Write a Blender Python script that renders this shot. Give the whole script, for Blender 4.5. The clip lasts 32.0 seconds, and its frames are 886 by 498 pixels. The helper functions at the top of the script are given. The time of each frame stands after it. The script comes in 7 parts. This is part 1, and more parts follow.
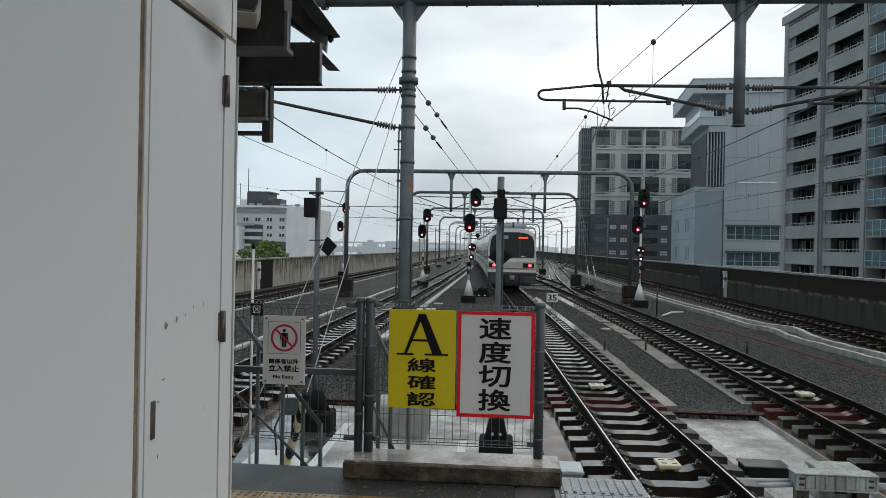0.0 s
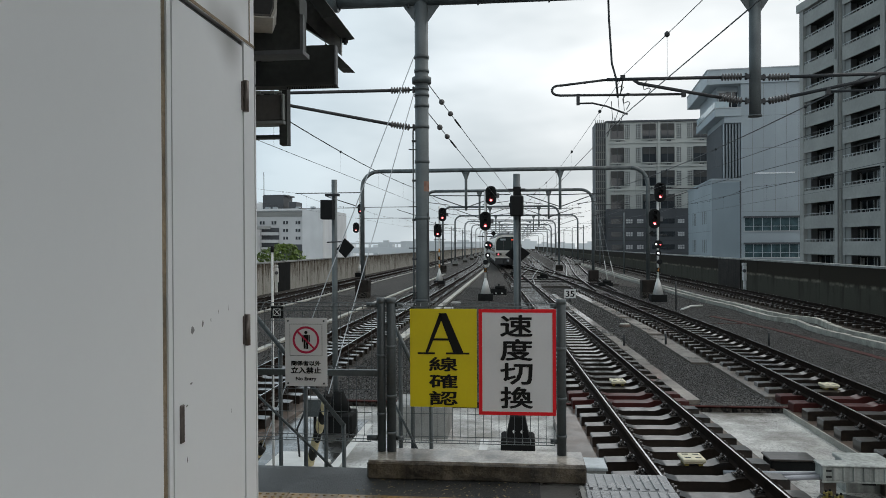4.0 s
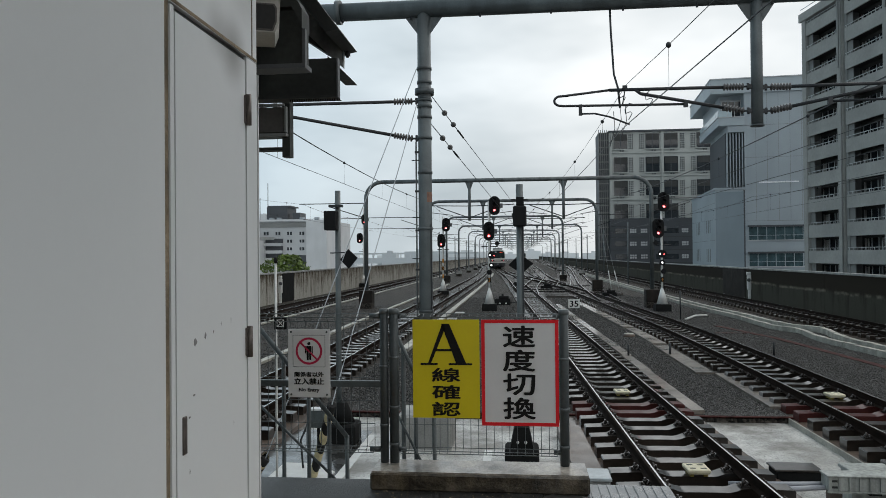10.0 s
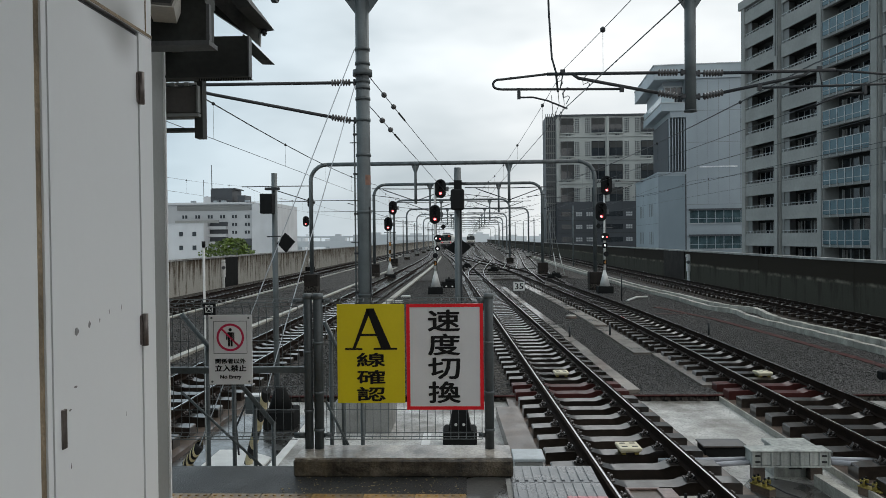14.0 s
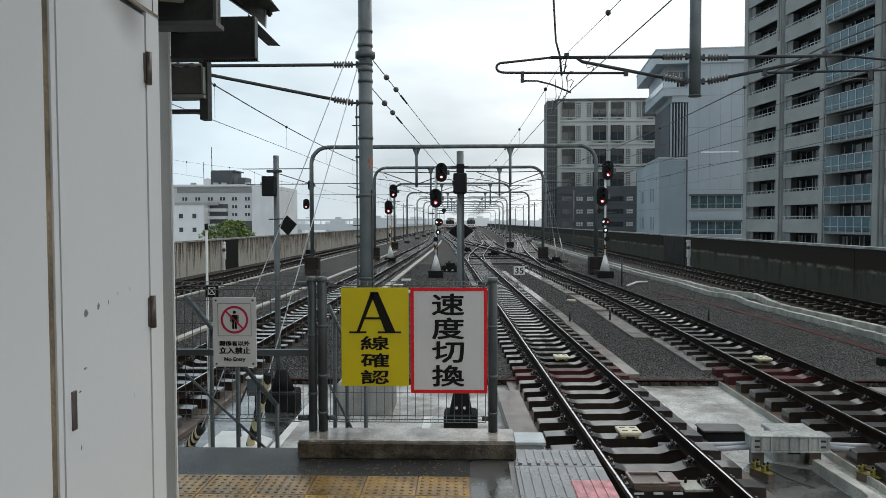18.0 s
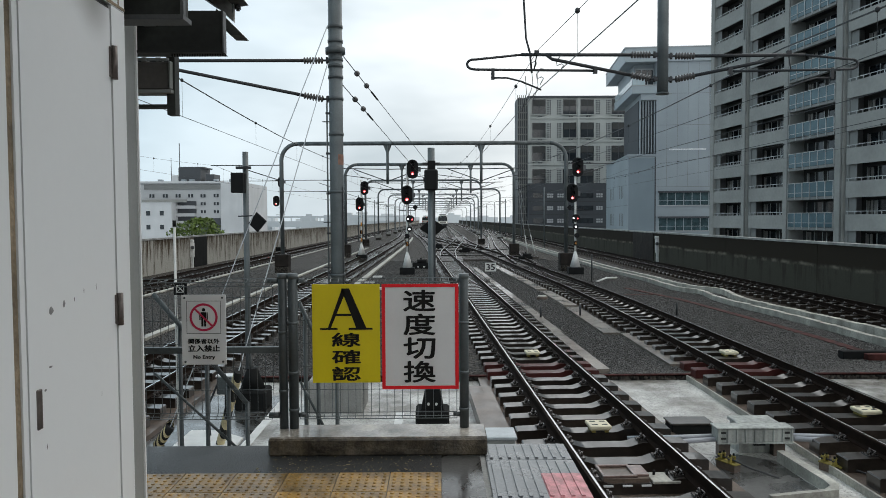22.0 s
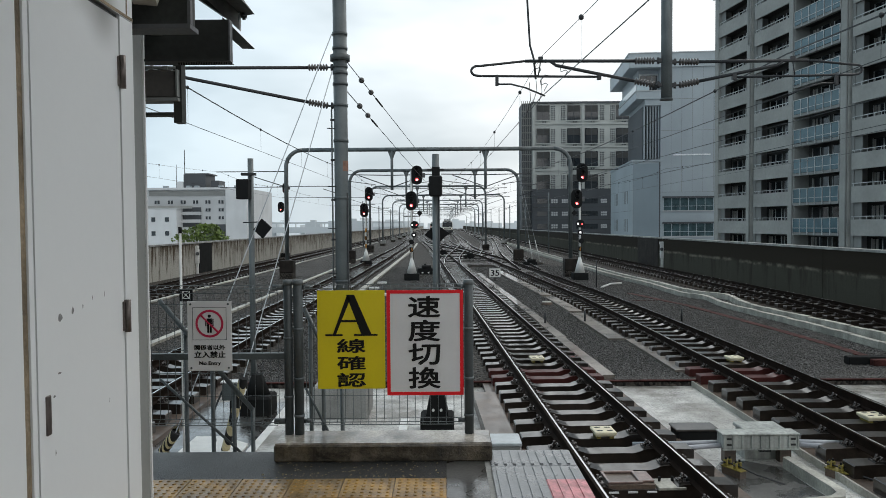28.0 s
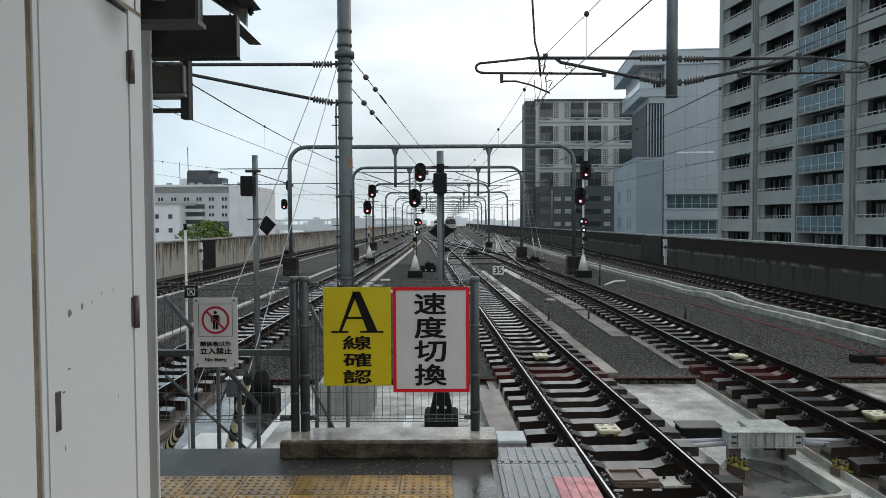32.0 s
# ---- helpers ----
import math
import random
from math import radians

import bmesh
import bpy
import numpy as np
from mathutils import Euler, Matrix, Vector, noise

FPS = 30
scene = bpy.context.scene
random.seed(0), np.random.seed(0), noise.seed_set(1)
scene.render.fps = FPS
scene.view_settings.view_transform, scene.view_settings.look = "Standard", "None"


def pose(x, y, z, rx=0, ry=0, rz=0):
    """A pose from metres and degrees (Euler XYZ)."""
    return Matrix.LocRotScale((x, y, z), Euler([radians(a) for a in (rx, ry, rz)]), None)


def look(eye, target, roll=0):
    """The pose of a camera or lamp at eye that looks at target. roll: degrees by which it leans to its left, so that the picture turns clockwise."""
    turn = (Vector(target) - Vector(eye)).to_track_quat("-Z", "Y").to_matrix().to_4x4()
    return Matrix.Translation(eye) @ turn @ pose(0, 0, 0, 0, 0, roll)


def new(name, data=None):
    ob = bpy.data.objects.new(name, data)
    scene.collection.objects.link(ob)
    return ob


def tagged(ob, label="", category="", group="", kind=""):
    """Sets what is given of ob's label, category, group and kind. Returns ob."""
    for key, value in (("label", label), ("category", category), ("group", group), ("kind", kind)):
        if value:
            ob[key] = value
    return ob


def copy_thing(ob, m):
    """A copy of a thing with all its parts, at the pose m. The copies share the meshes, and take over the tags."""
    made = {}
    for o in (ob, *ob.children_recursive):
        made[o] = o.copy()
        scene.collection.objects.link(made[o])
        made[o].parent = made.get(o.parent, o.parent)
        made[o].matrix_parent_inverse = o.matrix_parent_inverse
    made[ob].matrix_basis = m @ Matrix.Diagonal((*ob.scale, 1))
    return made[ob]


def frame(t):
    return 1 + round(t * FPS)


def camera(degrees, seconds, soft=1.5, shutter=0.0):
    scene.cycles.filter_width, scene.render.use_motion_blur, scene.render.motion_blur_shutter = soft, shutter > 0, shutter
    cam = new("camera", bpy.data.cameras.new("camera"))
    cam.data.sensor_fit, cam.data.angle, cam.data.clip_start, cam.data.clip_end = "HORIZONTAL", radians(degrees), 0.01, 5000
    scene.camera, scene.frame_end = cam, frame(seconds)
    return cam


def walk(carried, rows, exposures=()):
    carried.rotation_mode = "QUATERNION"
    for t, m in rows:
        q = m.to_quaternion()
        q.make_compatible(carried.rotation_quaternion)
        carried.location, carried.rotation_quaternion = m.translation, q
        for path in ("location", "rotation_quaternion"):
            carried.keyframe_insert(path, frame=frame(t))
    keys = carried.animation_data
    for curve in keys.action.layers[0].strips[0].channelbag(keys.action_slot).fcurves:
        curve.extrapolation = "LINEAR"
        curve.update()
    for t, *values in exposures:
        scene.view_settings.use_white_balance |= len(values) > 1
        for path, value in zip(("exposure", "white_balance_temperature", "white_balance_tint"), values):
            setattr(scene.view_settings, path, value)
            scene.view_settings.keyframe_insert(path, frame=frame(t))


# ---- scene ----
cam = camera(63.1, 32.0, soft=0.55)

PATH = [
    (0, (-0.063, -1.332, 1.486), (-0.219, 0.661, 1.48), 1.1),
    (0.5, (-0.068, -1.328, 1.486), (-0.246, 0.664, 1.478), 1.0),
    (1, (-0.071, -1.331, 1.486), (-0.254, 0.66, 1.472), 1.0),
    (1.5, (-0.074, -1.339, 1.485), (-0.257, 0.653, 1.462), 0.7),
    (2, (-0.074, -1.342, 1.485), (-0.242, 0.651, 1.451), 0.4),
    (2.5, (-0.079, -1.35, 1.486), (-0.245, 0.643, 1.464), 0.3),
    (3, (-0.086, -1.348, 1.488), (-0.266, 0.644, 1.475), 0.3),
    (3.5, (-0.083, -1.34, 1.485), (-0.277, 0.65, 1.476), -0.1),
    (5.5, (-0.081, -1.333, 1.488), (-0.283, 0.657, 1.476), -0.6),
    (6, (-0.085, -1.334, 1.488), (-0.291, 0.655, 1.479), -0.7),
    (6.5, (-0.08, -1.342, 1.488), (-0.29, 0.647, 1.489), -0.5),
    (7, (-0.076, -1.344, 1.489), (-0.284, 0.645, 1.495), -0.4),
    (7.5, (-0.073, -1.347, 1.49), (-0.287, 0.641, 1.501), -0.6),
    (8, (-0.075, -1.349, 1.49), (-0.295, 0.639, 1.504), -0.6),
    (8.5, (-0.077, -1.348, 1.49), (-0.295, 0.64, 1.502), -0.3),
    (9, (-0.077, -1.355, 1.491), (-0.287, 0.634, 1.501), -0.2),
    (9.5, (-0.077, -1.357, 1.491), (-0.289, 0.631, 1.511), -0.2),
    (10, (-0.071, -1.35, 1.49), (-0.281, 0.639, 1.509), -0.5),
    (10.5, (-0.061, -1.34, 1.485), (-0.263, 0.65, 1.493), -0.9),
    (11, (-0.054, -1.336, 1.488), (-0.252, 0.654, 1.484), -1.2),
    (11.5, (-0.075, -1.332, 1.49), (-0.273, 0.658, 1.486), -1.2),
    (12, (-0.096, -1.308, 1.489), (-0.273, 0.684, 1.464), -0.6),
    (12.5, (0.035, -1.29, 1.488), (-0.118, 0.704, 1.435), -0.3),
    (13, (0.104, -1.287, 1.491), (-0.043, 0.707, 1.466), -0.4),
    (13.5, (0.089, -1.298, 1.495), (-0.04, 0.698, 1.478), -0.6),
    (14, (0.084, -1.299, 1.493), (0.014, 0.7, 1.464), -0.6),
    (14.5, (0.087, -1.287, 1.492), (0.043, 0.712, 1.443), -1.0),
    (16.5, (0.055, -1.258, 1.487), (-0.038, 0.738, 1.398), -0.7),
    (17, (0.049, -1.258, 1.488), (-0.044, 0.738, 1.399), -0.6),
    (17.5, (0.05, -1.271, 1.492), (-0.034, 0.725, 1.409), -0.5),
    (18, (0.053, -1.291, 1.494), (-0.017, 0.707, 1.42), -0.2),
    (18.5, (0.059, -1.305, 1.494), (0.007, 0.694, 1.429), -0.1),
    (19, (0.057, -1.306, 1.493), (0.025, 0.693, 1.437), -0.1),
    (19.5, (0.058, -1.302, 1.492), (0.036, 0.697, 1.443), -0.1),
    (20, (0.061, -1.299, 1.492), (0.05, 0.701, 1.433), -0.2),
    (20.5, (0.062, -1.3, 1.492), (0.062, 0.699, 1.425), -0.1),
    (21, (0.055, -1.294, 1.489), (0.066, 0.705, 1.418), -0.0),
    (21.5, (0.055, -1.297, 1.489), (0.062, 0.702, 1.41), -0.2),
    (22, (0.056, -1.302, 1.49), (0.065, 0.696, 1.407), -0.3),
    (22.5, (0.057, -1.304, 1.492), (0.065, 0.694, 1.415), -0.4),
    (23, (0.057, -1.31, 1.494), (0.065, 0.689, 1.428), -0.3),
    (23.5, (0.056, -1.303, 1.491), (0.067, 0.696, 1.43), -0.3),
    (24, (0.06, -1.303, 1.491), (0.073, 0.696, 1.426), -0.6),
    (24.5, (0.06, -1.305, 1.492), (0.07, 0.694, 1.421), -0.8),
    (25, (0.062, -1.296, 1.492), (0.073, 0.702, 1.414), -0.6),
    (25.5, (0.06, -1.284, 1.487), (0.066, 0.714, 1.399), -0.6),
    (27.5, (0.054, -1.301, 1.491), (0.056, 0.697, 1.412), -0.4),
    (28, (0.054, -1.317, 1.494), (0.051, 0.681, 1.427), -0.4),
    (28.5, (0.051, -1.306, 1.493), (0.041, 0.693, 1.429), -0.4),
    (29, (0.054, -1.305, 1.492), (0.04, 0.694, 1.43), -0.5),
    (29.5, (0.047, -1.305, 1.491), (0.032, 0.694, 1.434), -0.4),
    (30, (0.046, -1.302, 1.49), (0.027, 0.698, 1.436), -0.3),
    (30.5, (0.044, -1.299, 1.491), (0.024, 0.7, 1.432), -0.4),
    (31, (0.038, -1.297, 1.491), (0.025, 0.701, 1.423), -0.2),
    (31.5, (0.037, -1.299, 1.491), (0.029, 0.699, 1.415), -0.1),
    (32, (0.032, -1.307, 1.49), (0.021, 0.692, 1.416), -0.3),
]
EXPOSURES = [(0.0, -0.14), (3.5, -0.17), (9.0, -0.24), (13.5, -0.2), (16.5, 0.02), (32.0, 0.03)]
walk(cam, [(t, look(eye, target, roll)) for t, eye, target, roll in PATH], EXPOSURES)

# ---- world, light ----
world = bpy.data.worlds.new("overcast_sky")
scene.world = world
world.use_nodes = True
wn, wl = world.node_tree.nodes, world.node_tree.links
wbg = wn["Background"]
sky = wn.new("ShaderNodeTexSky")
sky.sky_type, sky.sun_disc = "NISHITA", False
sky.sun_elevation, sky.sun_rotation = radians(55), radians(140)
sky.air_density, sky.dust_density = 1.0, 3.0
wtc = wn.new("ShaderNodeTexCoord")
wmap = wn.new("ShaderNodeMapping")
wmap.inputs["Scale"].default_value = (1.2, 1.2, 3.2)
wno = wn.new("ShaderNodeTexNoise")
wno.inputs["Scale"].default_value, wno.inputs["Detail"].default_value = 2.2, 4.0
wl.new(wtc.outputs["Generated"], wmap.inputs["Vector"])
wl.new(wmap.outputs["Vector"], wno.inputs["Vector"])
wramp = wn.new("ShaderNodeValToRGB")
wramp.color_ramp.elements[0].position, wramp.color_ramp.elements[0].color = 0.34, (8.3, 8.95, 9.2, 1)
wramp.color_ramp.elements[1].position, wramp.color_ramp.elements[1].color = 0.66, (13.8, 14.1, 14.1, 1)
wl.new(wno.outputs["Fac"], wramp.inputs["Fac"])
wsep = wn.new("ShaderNodeSeparateXYZ")
wl.new(wtc.outputs["Generated"], wsep.inputs["Vector"])
wel = wn.new("ShaderNodeMapRange")
wel.inputs["From Min"].default_value, wel.inputs["From Max"].default_value = -0.02, 0.24
wel.inputs["To Min"].default_value, wel.inputs["To Max"].default_value = 0.82, 1.0
wl.new(wsep.outputs["Z"], wel.inputs["Value"])
wmul = wn.new("ShaderNodeMixRGB")
wmul.blend_type, wmul.inputs["Fac"].default_value = "MULTIPLY", 1.0
wl.new(wramp.outputs["Color"], wmul.inputs["Color1"])
wl.new(wel.outputs["Result"], wmul.inputs["Color2"])
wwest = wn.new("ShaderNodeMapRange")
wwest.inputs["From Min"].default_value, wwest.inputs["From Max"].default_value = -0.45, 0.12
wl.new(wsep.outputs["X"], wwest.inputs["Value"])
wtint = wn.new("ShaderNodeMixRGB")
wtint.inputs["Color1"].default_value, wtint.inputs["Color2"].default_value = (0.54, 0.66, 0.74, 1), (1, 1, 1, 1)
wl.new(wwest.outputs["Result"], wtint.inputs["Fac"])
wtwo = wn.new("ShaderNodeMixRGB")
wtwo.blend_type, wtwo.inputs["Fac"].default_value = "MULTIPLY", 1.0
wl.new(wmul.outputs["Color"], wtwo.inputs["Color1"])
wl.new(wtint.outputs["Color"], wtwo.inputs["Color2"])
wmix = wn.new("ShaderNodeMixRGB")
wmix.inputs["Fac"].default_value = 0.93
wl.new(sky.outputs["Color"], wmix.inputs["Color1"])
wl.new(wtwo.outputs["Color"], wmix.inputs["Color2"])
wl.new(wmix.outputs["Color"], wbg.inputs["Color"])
wbg.inputs["Strength"].default_value = 0.1
sun = new("sun", bpy.data.lights.new("sun", "SUN"))
sun.data.energy, sun.data.angle, sun.data.color = 0.5, radians(25), (1.0, 0.97, 0.93)
sun.rotation_euler = (radians(35), 0, radians(140))


# ---- helpers of this scene ----
def mat(name, color, rough=0.6, metal=0.0, var=0.25, scale=3.0, bump=0.0, bscale=60.0, emit=None, strength=0.0,
        streak=0.0, swide=2.2, rvar=0.0, spec=0.5, wet=0.0, island=0.0, dark=None, coat=0.0, film=0.12, pool=6.0, blotch=None, rise=0.0, least=0.5, ior=1.6):
    """A surface with large stains, fine grain, optional vertical streaks, puddled gloss and relief."""
    m = bpy.data.materials.new(name)
    m.use_nodes = True
    n, l = m.node_tree.nodes, m.node_tree.links
    b = n["Principled BSDF"]
    b.inputs["Roughness"].default_value, b.inputs["Metallic"].default_value = rough, metal
    b.inputs["Specular IOR Level"].default_value = spec
    if coat:
        b.inputs["Coat Roughness"].default_value, b.inputs["Coat IOR"].default_value = film, ior
    if emit:
        b.inputs["Emission Color"].default_value = (*emit, 1)
        b.inputs["Emission Strength"].default_value = strength
    tc = n.new("ShaderNodeTexCoord")
    src = tc.outputs["Object"]
    geo = n.new("ShaderNodeNewGeometry")
    src = geo.outputs["Position"] if island < 0 else src
    big = n.new("ShaderNodeTexNoise")
    big.inputs["Scale"].default_value, big.inputs["Detail"].default_value = scale, 5.0
    l.new(src, big.inputs["Vector"])
    fine = n.new("ShaderNodeTexNoise")
    fine.inputs["Scale"].default_value, fine.inputs["Detail"].default_value = bscale, 3.0
    l.new(src, fine.inputs["Vector"])
    r = n.new("ShaderNodeValToRGB")
    lo = dark if dark else tuple(c * (1 - var) for c in color)
    hi = tuple(min(1.0, c * (1 + var * 0.6)) for c in color)
    r.color_ramp.elements[0].position, r.color_ramp.elements[0].color = 0.32, (*lo, 1)
    r.color_ramp.elements[1].position, r.color_ramp.elements[1].color = 0.68, (*hi, 1)
    l.new(big.outputs["Fac"], r.inputs["Fac"])
    out = r.outputs["Color"]
    g = n.new("ShaderNodeMixRGB")
    g.blend_type, g.inputs["Fac"].default_value = "OVERLAY", min(1.0, var)
    l.new(out, g.inputs["Color1"])
    l.new(fine.outputs["Fac"], g.inputs["Color2"])
    out = g.outputs["Color"]
    if streak:
        mp = n.new("ShaderNodeMapping")
        mp.inputs["Scale"].default_value = (swide, swide, 0.12)
        l.new(src, mp.inputs["Vector"])
        st = n.new("ShaderNodeTexNoise")
        st.inputs["Scale"].default_value, st.inputs["Detail"].default_value = 1.6, 6.0
        l.new(mp.outputs["Vector"], st.inputs["Vector"])
        sr = n.new("ShaderNodeValToRGB")
        sr.color_ramp.elements[0].position, sr.color_ramp.elements[0].color = 0.40, (1 - streak,) * 3 + (1,)
        sr.color_ramp.elements[1].position, sr.color_ramp.elements[1].color = 0.58, (1, 1, 1, 1)
        l.new(st.outputs["Fac"], sr.inputs["Fac"])
        s2 = n.new("ShaderNodeMixRGB")
        s2.blend_type, s2.inputs["Fac"].default_value = "MULTIPLY", 1.0
        l.new(out, s2.inputs["Color1"])
        l.new(sr.outputs["Color"], s2.inputs["Color2"])
        out = s2.outputs["Color"]
    if island > 0:
        oi = n.new("ShaderNodeObjectInfo")
        ir = n.new("ShaderNodeMapRange")
        ir.inputs["To Min"].default_value, ir.inputs["To Max"].default_value = 1 - island, 1 + island
        l.new(oi.outputs["Random"], ir.inputs["Value"])
        im = n.new("ShaderNodeMixRGB")
        im.blend_type, im.inputs["Fac"].default_value = "MULTIPLY", 1.0
        l.new(out, im.inputs["Color1"])
        l.new(ir.outputs["Result"], im.inputs["Color2"])
        out = im.outputs["Color"]
    if blotch:
        mp = n.new("ShaderNodeMapping")
        mp.inputs["Scale"].default_value = (1.0, 0.35, 1.6)
        l.new(src, mp.inputs["Vector"])
        bn = n.new("ShaderNodeTexNoise")
        bn.inputs["Scale"].default_value, bn.inputs["Detail"].default_value, bn.inputs["Roughness"].default_value = 3.2, 10.0, 0.78
        l.new(mp.outputs["Vector"], bn.inputs["Vector"])
        br = n.new("ShaderNodeMapRange")
        br.inputs["From Min"].default_value, br.inputs["From Max"].default_value = 0.48, 0.74
        br.inputs["To Max"].default_value = 0.7
        sz = n.new("ShaderNodeSeparateXYZ")
        l.new(src, sz.inputs["Vector"])
        rz_ = n.new("ShaderNodeMath")
        rz_.operation = "MULTIPLY_ADD"
        rz_.inputs[1].default_value, rz_.inputs[2].default_value = rise, rise * 0.35
        l.new(sz.outputs["Z"], rz_.inputs[0])
        ad = n.new("ShaderNodeMath")
        l.new(bn.outputs["Fac"], ad.inputs[0])
        l.new(rz_.outputs["Value"], ad.inputs[1])
        l.new(ad.outputs["Value"], br.inputs["Value"])
        bx = n.new("ShaderNodeMixRGB")
        l.new(br.outputs["Result"], bx.inputs["Fac"])
        l.new(out, bx.inputs["Color1"])
        bx.inputs["Color2"].default_value = (*blotch, 1)
        out = bx.outputs["Color"]
    if coat:
        cn = n.new("ShaderNodeTexNoise")
        cn.inputs["Scale"].default_value, cn.inputs["Detail"].default_value, cn.inputs["Roughness"].default_value = pool, 6.0, 0.65
        l.new(geo.outputs["Position"], cn.inputs["Vector"])
        cr = n.new("ShaderNodeMapRange")
        cr.inputs["From Min"].default_value, cr.inputs["From Max"].default_value = 0.44, 0.62
        cr.inputs["To Min"].default_value, cr.inputs["To Max"].default_value = coat * least, coat
        l.new(cn.outputs["Fac"], cr.inputs["Value"])
        l.new(cr.outputs["Result"], b.inputs["Coat Weight"])
    l.new(out, b.inputs["Base Color"])
    if wet or rvar:
        rr = n.new("ShaderNodeMapRange")
        rr.inputs["From Min"].default_value, rr.inputs["From Max"].default_value = 0.42, 0.58
        rr.inputs["To Min"].default_value, rr.inputs["To Max"].default_value = max(0.04, rough - max(wet, rvar)), rough
        l.new(big.outputs["Fac"], rr.inputs["Value"])
        l.new(rr.outputs["Result"], b.inputs["Roughness"])
    if bump:
        bp = n.new("ShaderNodeBump")
        bp.inputs["Strength"].default_value, bp.inputs["Distance"].default_value = bump, 0.02
        l.new(fine.outputs["Fac"], bp.inputs["Height"])
        l.new(bp.outputs["Normal"], b.inputs["Normal"])
        if coat:
            b2_ = n.new("ShaderNodeBump")
            b2_.inputs["Strength"].default_value, b2_.inputs["Distance"].default_value = bump * 0.6, 0.02
            l.new(fine.outputs["Fac"], b2_.inputs["Height"])
            l.new(b2_.outputs["Normal"], b.inputs["Coat Normal"])
    return m


def box(bm, x0, y0, z0, x1, y1, z1, bevel=0.0):
    vs = [bm.verts.new(p) for p in ((x0, y0, z0), (x1, y0, z0), (x1, y1, z0), (x0, y1, z0), (x0, y0, z1), (x1, y0, z1), (x1, y1, z1), (x0, y1, z1))]
    fs = [bm.faces.new([vs[i] for i in q]) for q in ((3, 2, 1, 0), (4, 5, 6, 7), (0, 1, 5, 4), (1, 2, 6, 5), (2, 3, 7, 6), (3, 0, 4, 7))]
    if bevel:
        es = list({e for f in fs for e in f.edges})
        bmesh.ops.bevel(bm, geom=es, offset=bevel, segments=1, affect="EDGES")


def boxm(x0, y0, z0, x1, y1, z1, bevel=0.0):
    bm = bmesh.new()
    box(bm, x0, y0, z0, x1, y1, z1, bevel)
    return bm


def tube(bm, pts, r, seg=8, caps=True):
    """A round bar along the points; r may be a list of radii."""
    pts = [Vector(p) for p in pts]
    rs = r if isinstance(r, (list, tuple)) else [r] * len(pts)
    rings = []
    side = None
    for i, p in enumerate(pts):
        d = (pts[min(i + 1, len(pts) - 1)] - pts[max(i - 1, 0)]).normalized()
        if side is None:
            side = d.orthogonal().normalized()
        side = (side - d * side.dot(d)).normalized()
        up = d.cross(side)
        rings.append([bm.verts.new(p + rs[i] * (math.cos(2 * math.pi * k / seg) * side + math.sin(2 * math.pi * k / seg) * up)) for k in range(seg)])
    for a, b in zip(rings, rings[1:]):
        for k in range(seg):
            f = bm.faces.new((a[k], a[(k + 1) % seg], b[(k + 1) % seg], b[k]))
            f.smooth = seg > 5
    if caps and seg > 2:
        bm.faces.new(rings[0][::-1])
        bm.faces.new(rings[-1])


def tubem(pts, r, seg=8):
    bm = bmesh.new()
    tube(bm, pts, r, seg)
    return bm


def prism(bm, poly, y0, y1, axis="y"):
    """A polygon of (a, b) pushed from y0 to y1; axis y: (x, z), x: (y, z), z: (x, y)."""
    put = {"y": lambda a, b, c: (a, c, b), "x": lambda a, b, c: (c, a, b), "z": lambda a, b, c: (a, b, c)}[axis]
    lo = [bm.verts.new(put(a, b, y0)) for a, b in poly]
    hi = [bm.verts.new(put(a, b, y1)) for a, b in poly]
    fs = [bm.faces.new(lo), bm.faces.new(hi[::-1])]
    for k in range(len(poly)):
        fs.append(bm.faces.new((lo[k], hi[k], hi[(k + 1) % len(poly)], lo[(k + 1) % len(poly)])))
    bmesh.ops.recalc_face_normals(bm, faces=fs)


def prismm(poly, y0, y1, axis="y"):
    bm = bmesh.new()
    prism(bm, poly, y0, y1, axis)
    return bm


def mesh_of(name, bm, material):
    me = bpy.data.meshes.new(name)
    bm.to_mesh(me)
    bm.free()
    me.materials.append(material)
    return me


def part(name, bm, material, parent=None, label=""):
    ob = new(name, mesh_of(name, bm, material))
    if parent:
        ob.parent = parent
    if label:
        ob["label"] = label
    return ob


def thing(name, label, category, group="", at=(0, 0, 0), rz=0.0):
    ob = new(name)
    ob.empty_display_size = 0.1
    ob.location, ob.rotation_euler = at, (0, 0, radians(rz))
    return tagged(ob, label, category, group)


def share(name, me, parent, at=(0, 0, 0), rz=0.0):
    ob = new(name, me)
    ob.parent, ob.location, ob.rotation_euler = parent, at, (0, 0, rz)
    return ob


def disc(bm, c, r, y0, y1, seg=20):
    """A round plate facing -y between y0 and y1."""
    tube(bm, [(c[0], y0, c[1]), (c[0], y1, c[1])], r, seg)


def text_mesh(s, size, depth=0.0012):
    cu = bpy.data.curves.new("letters", "FONT")
    cu.body, cu.size, cu.extrude = s, size, depth
    cu.align_x, cu.align_y, cu.resolution_u = "CENTER", "CENTER", 3
    ob = bpy.data.objects.new("letters", cu)
    scene.collection.objects.link(ob)
    bpy.context.view_layer.update()
    me = bpy.data.meshes.new_from_object(ob.evaluated_get(bpy.context.evaluated_depsgraph_get()))
    bpy.data.objects.remove(ob)
    return me


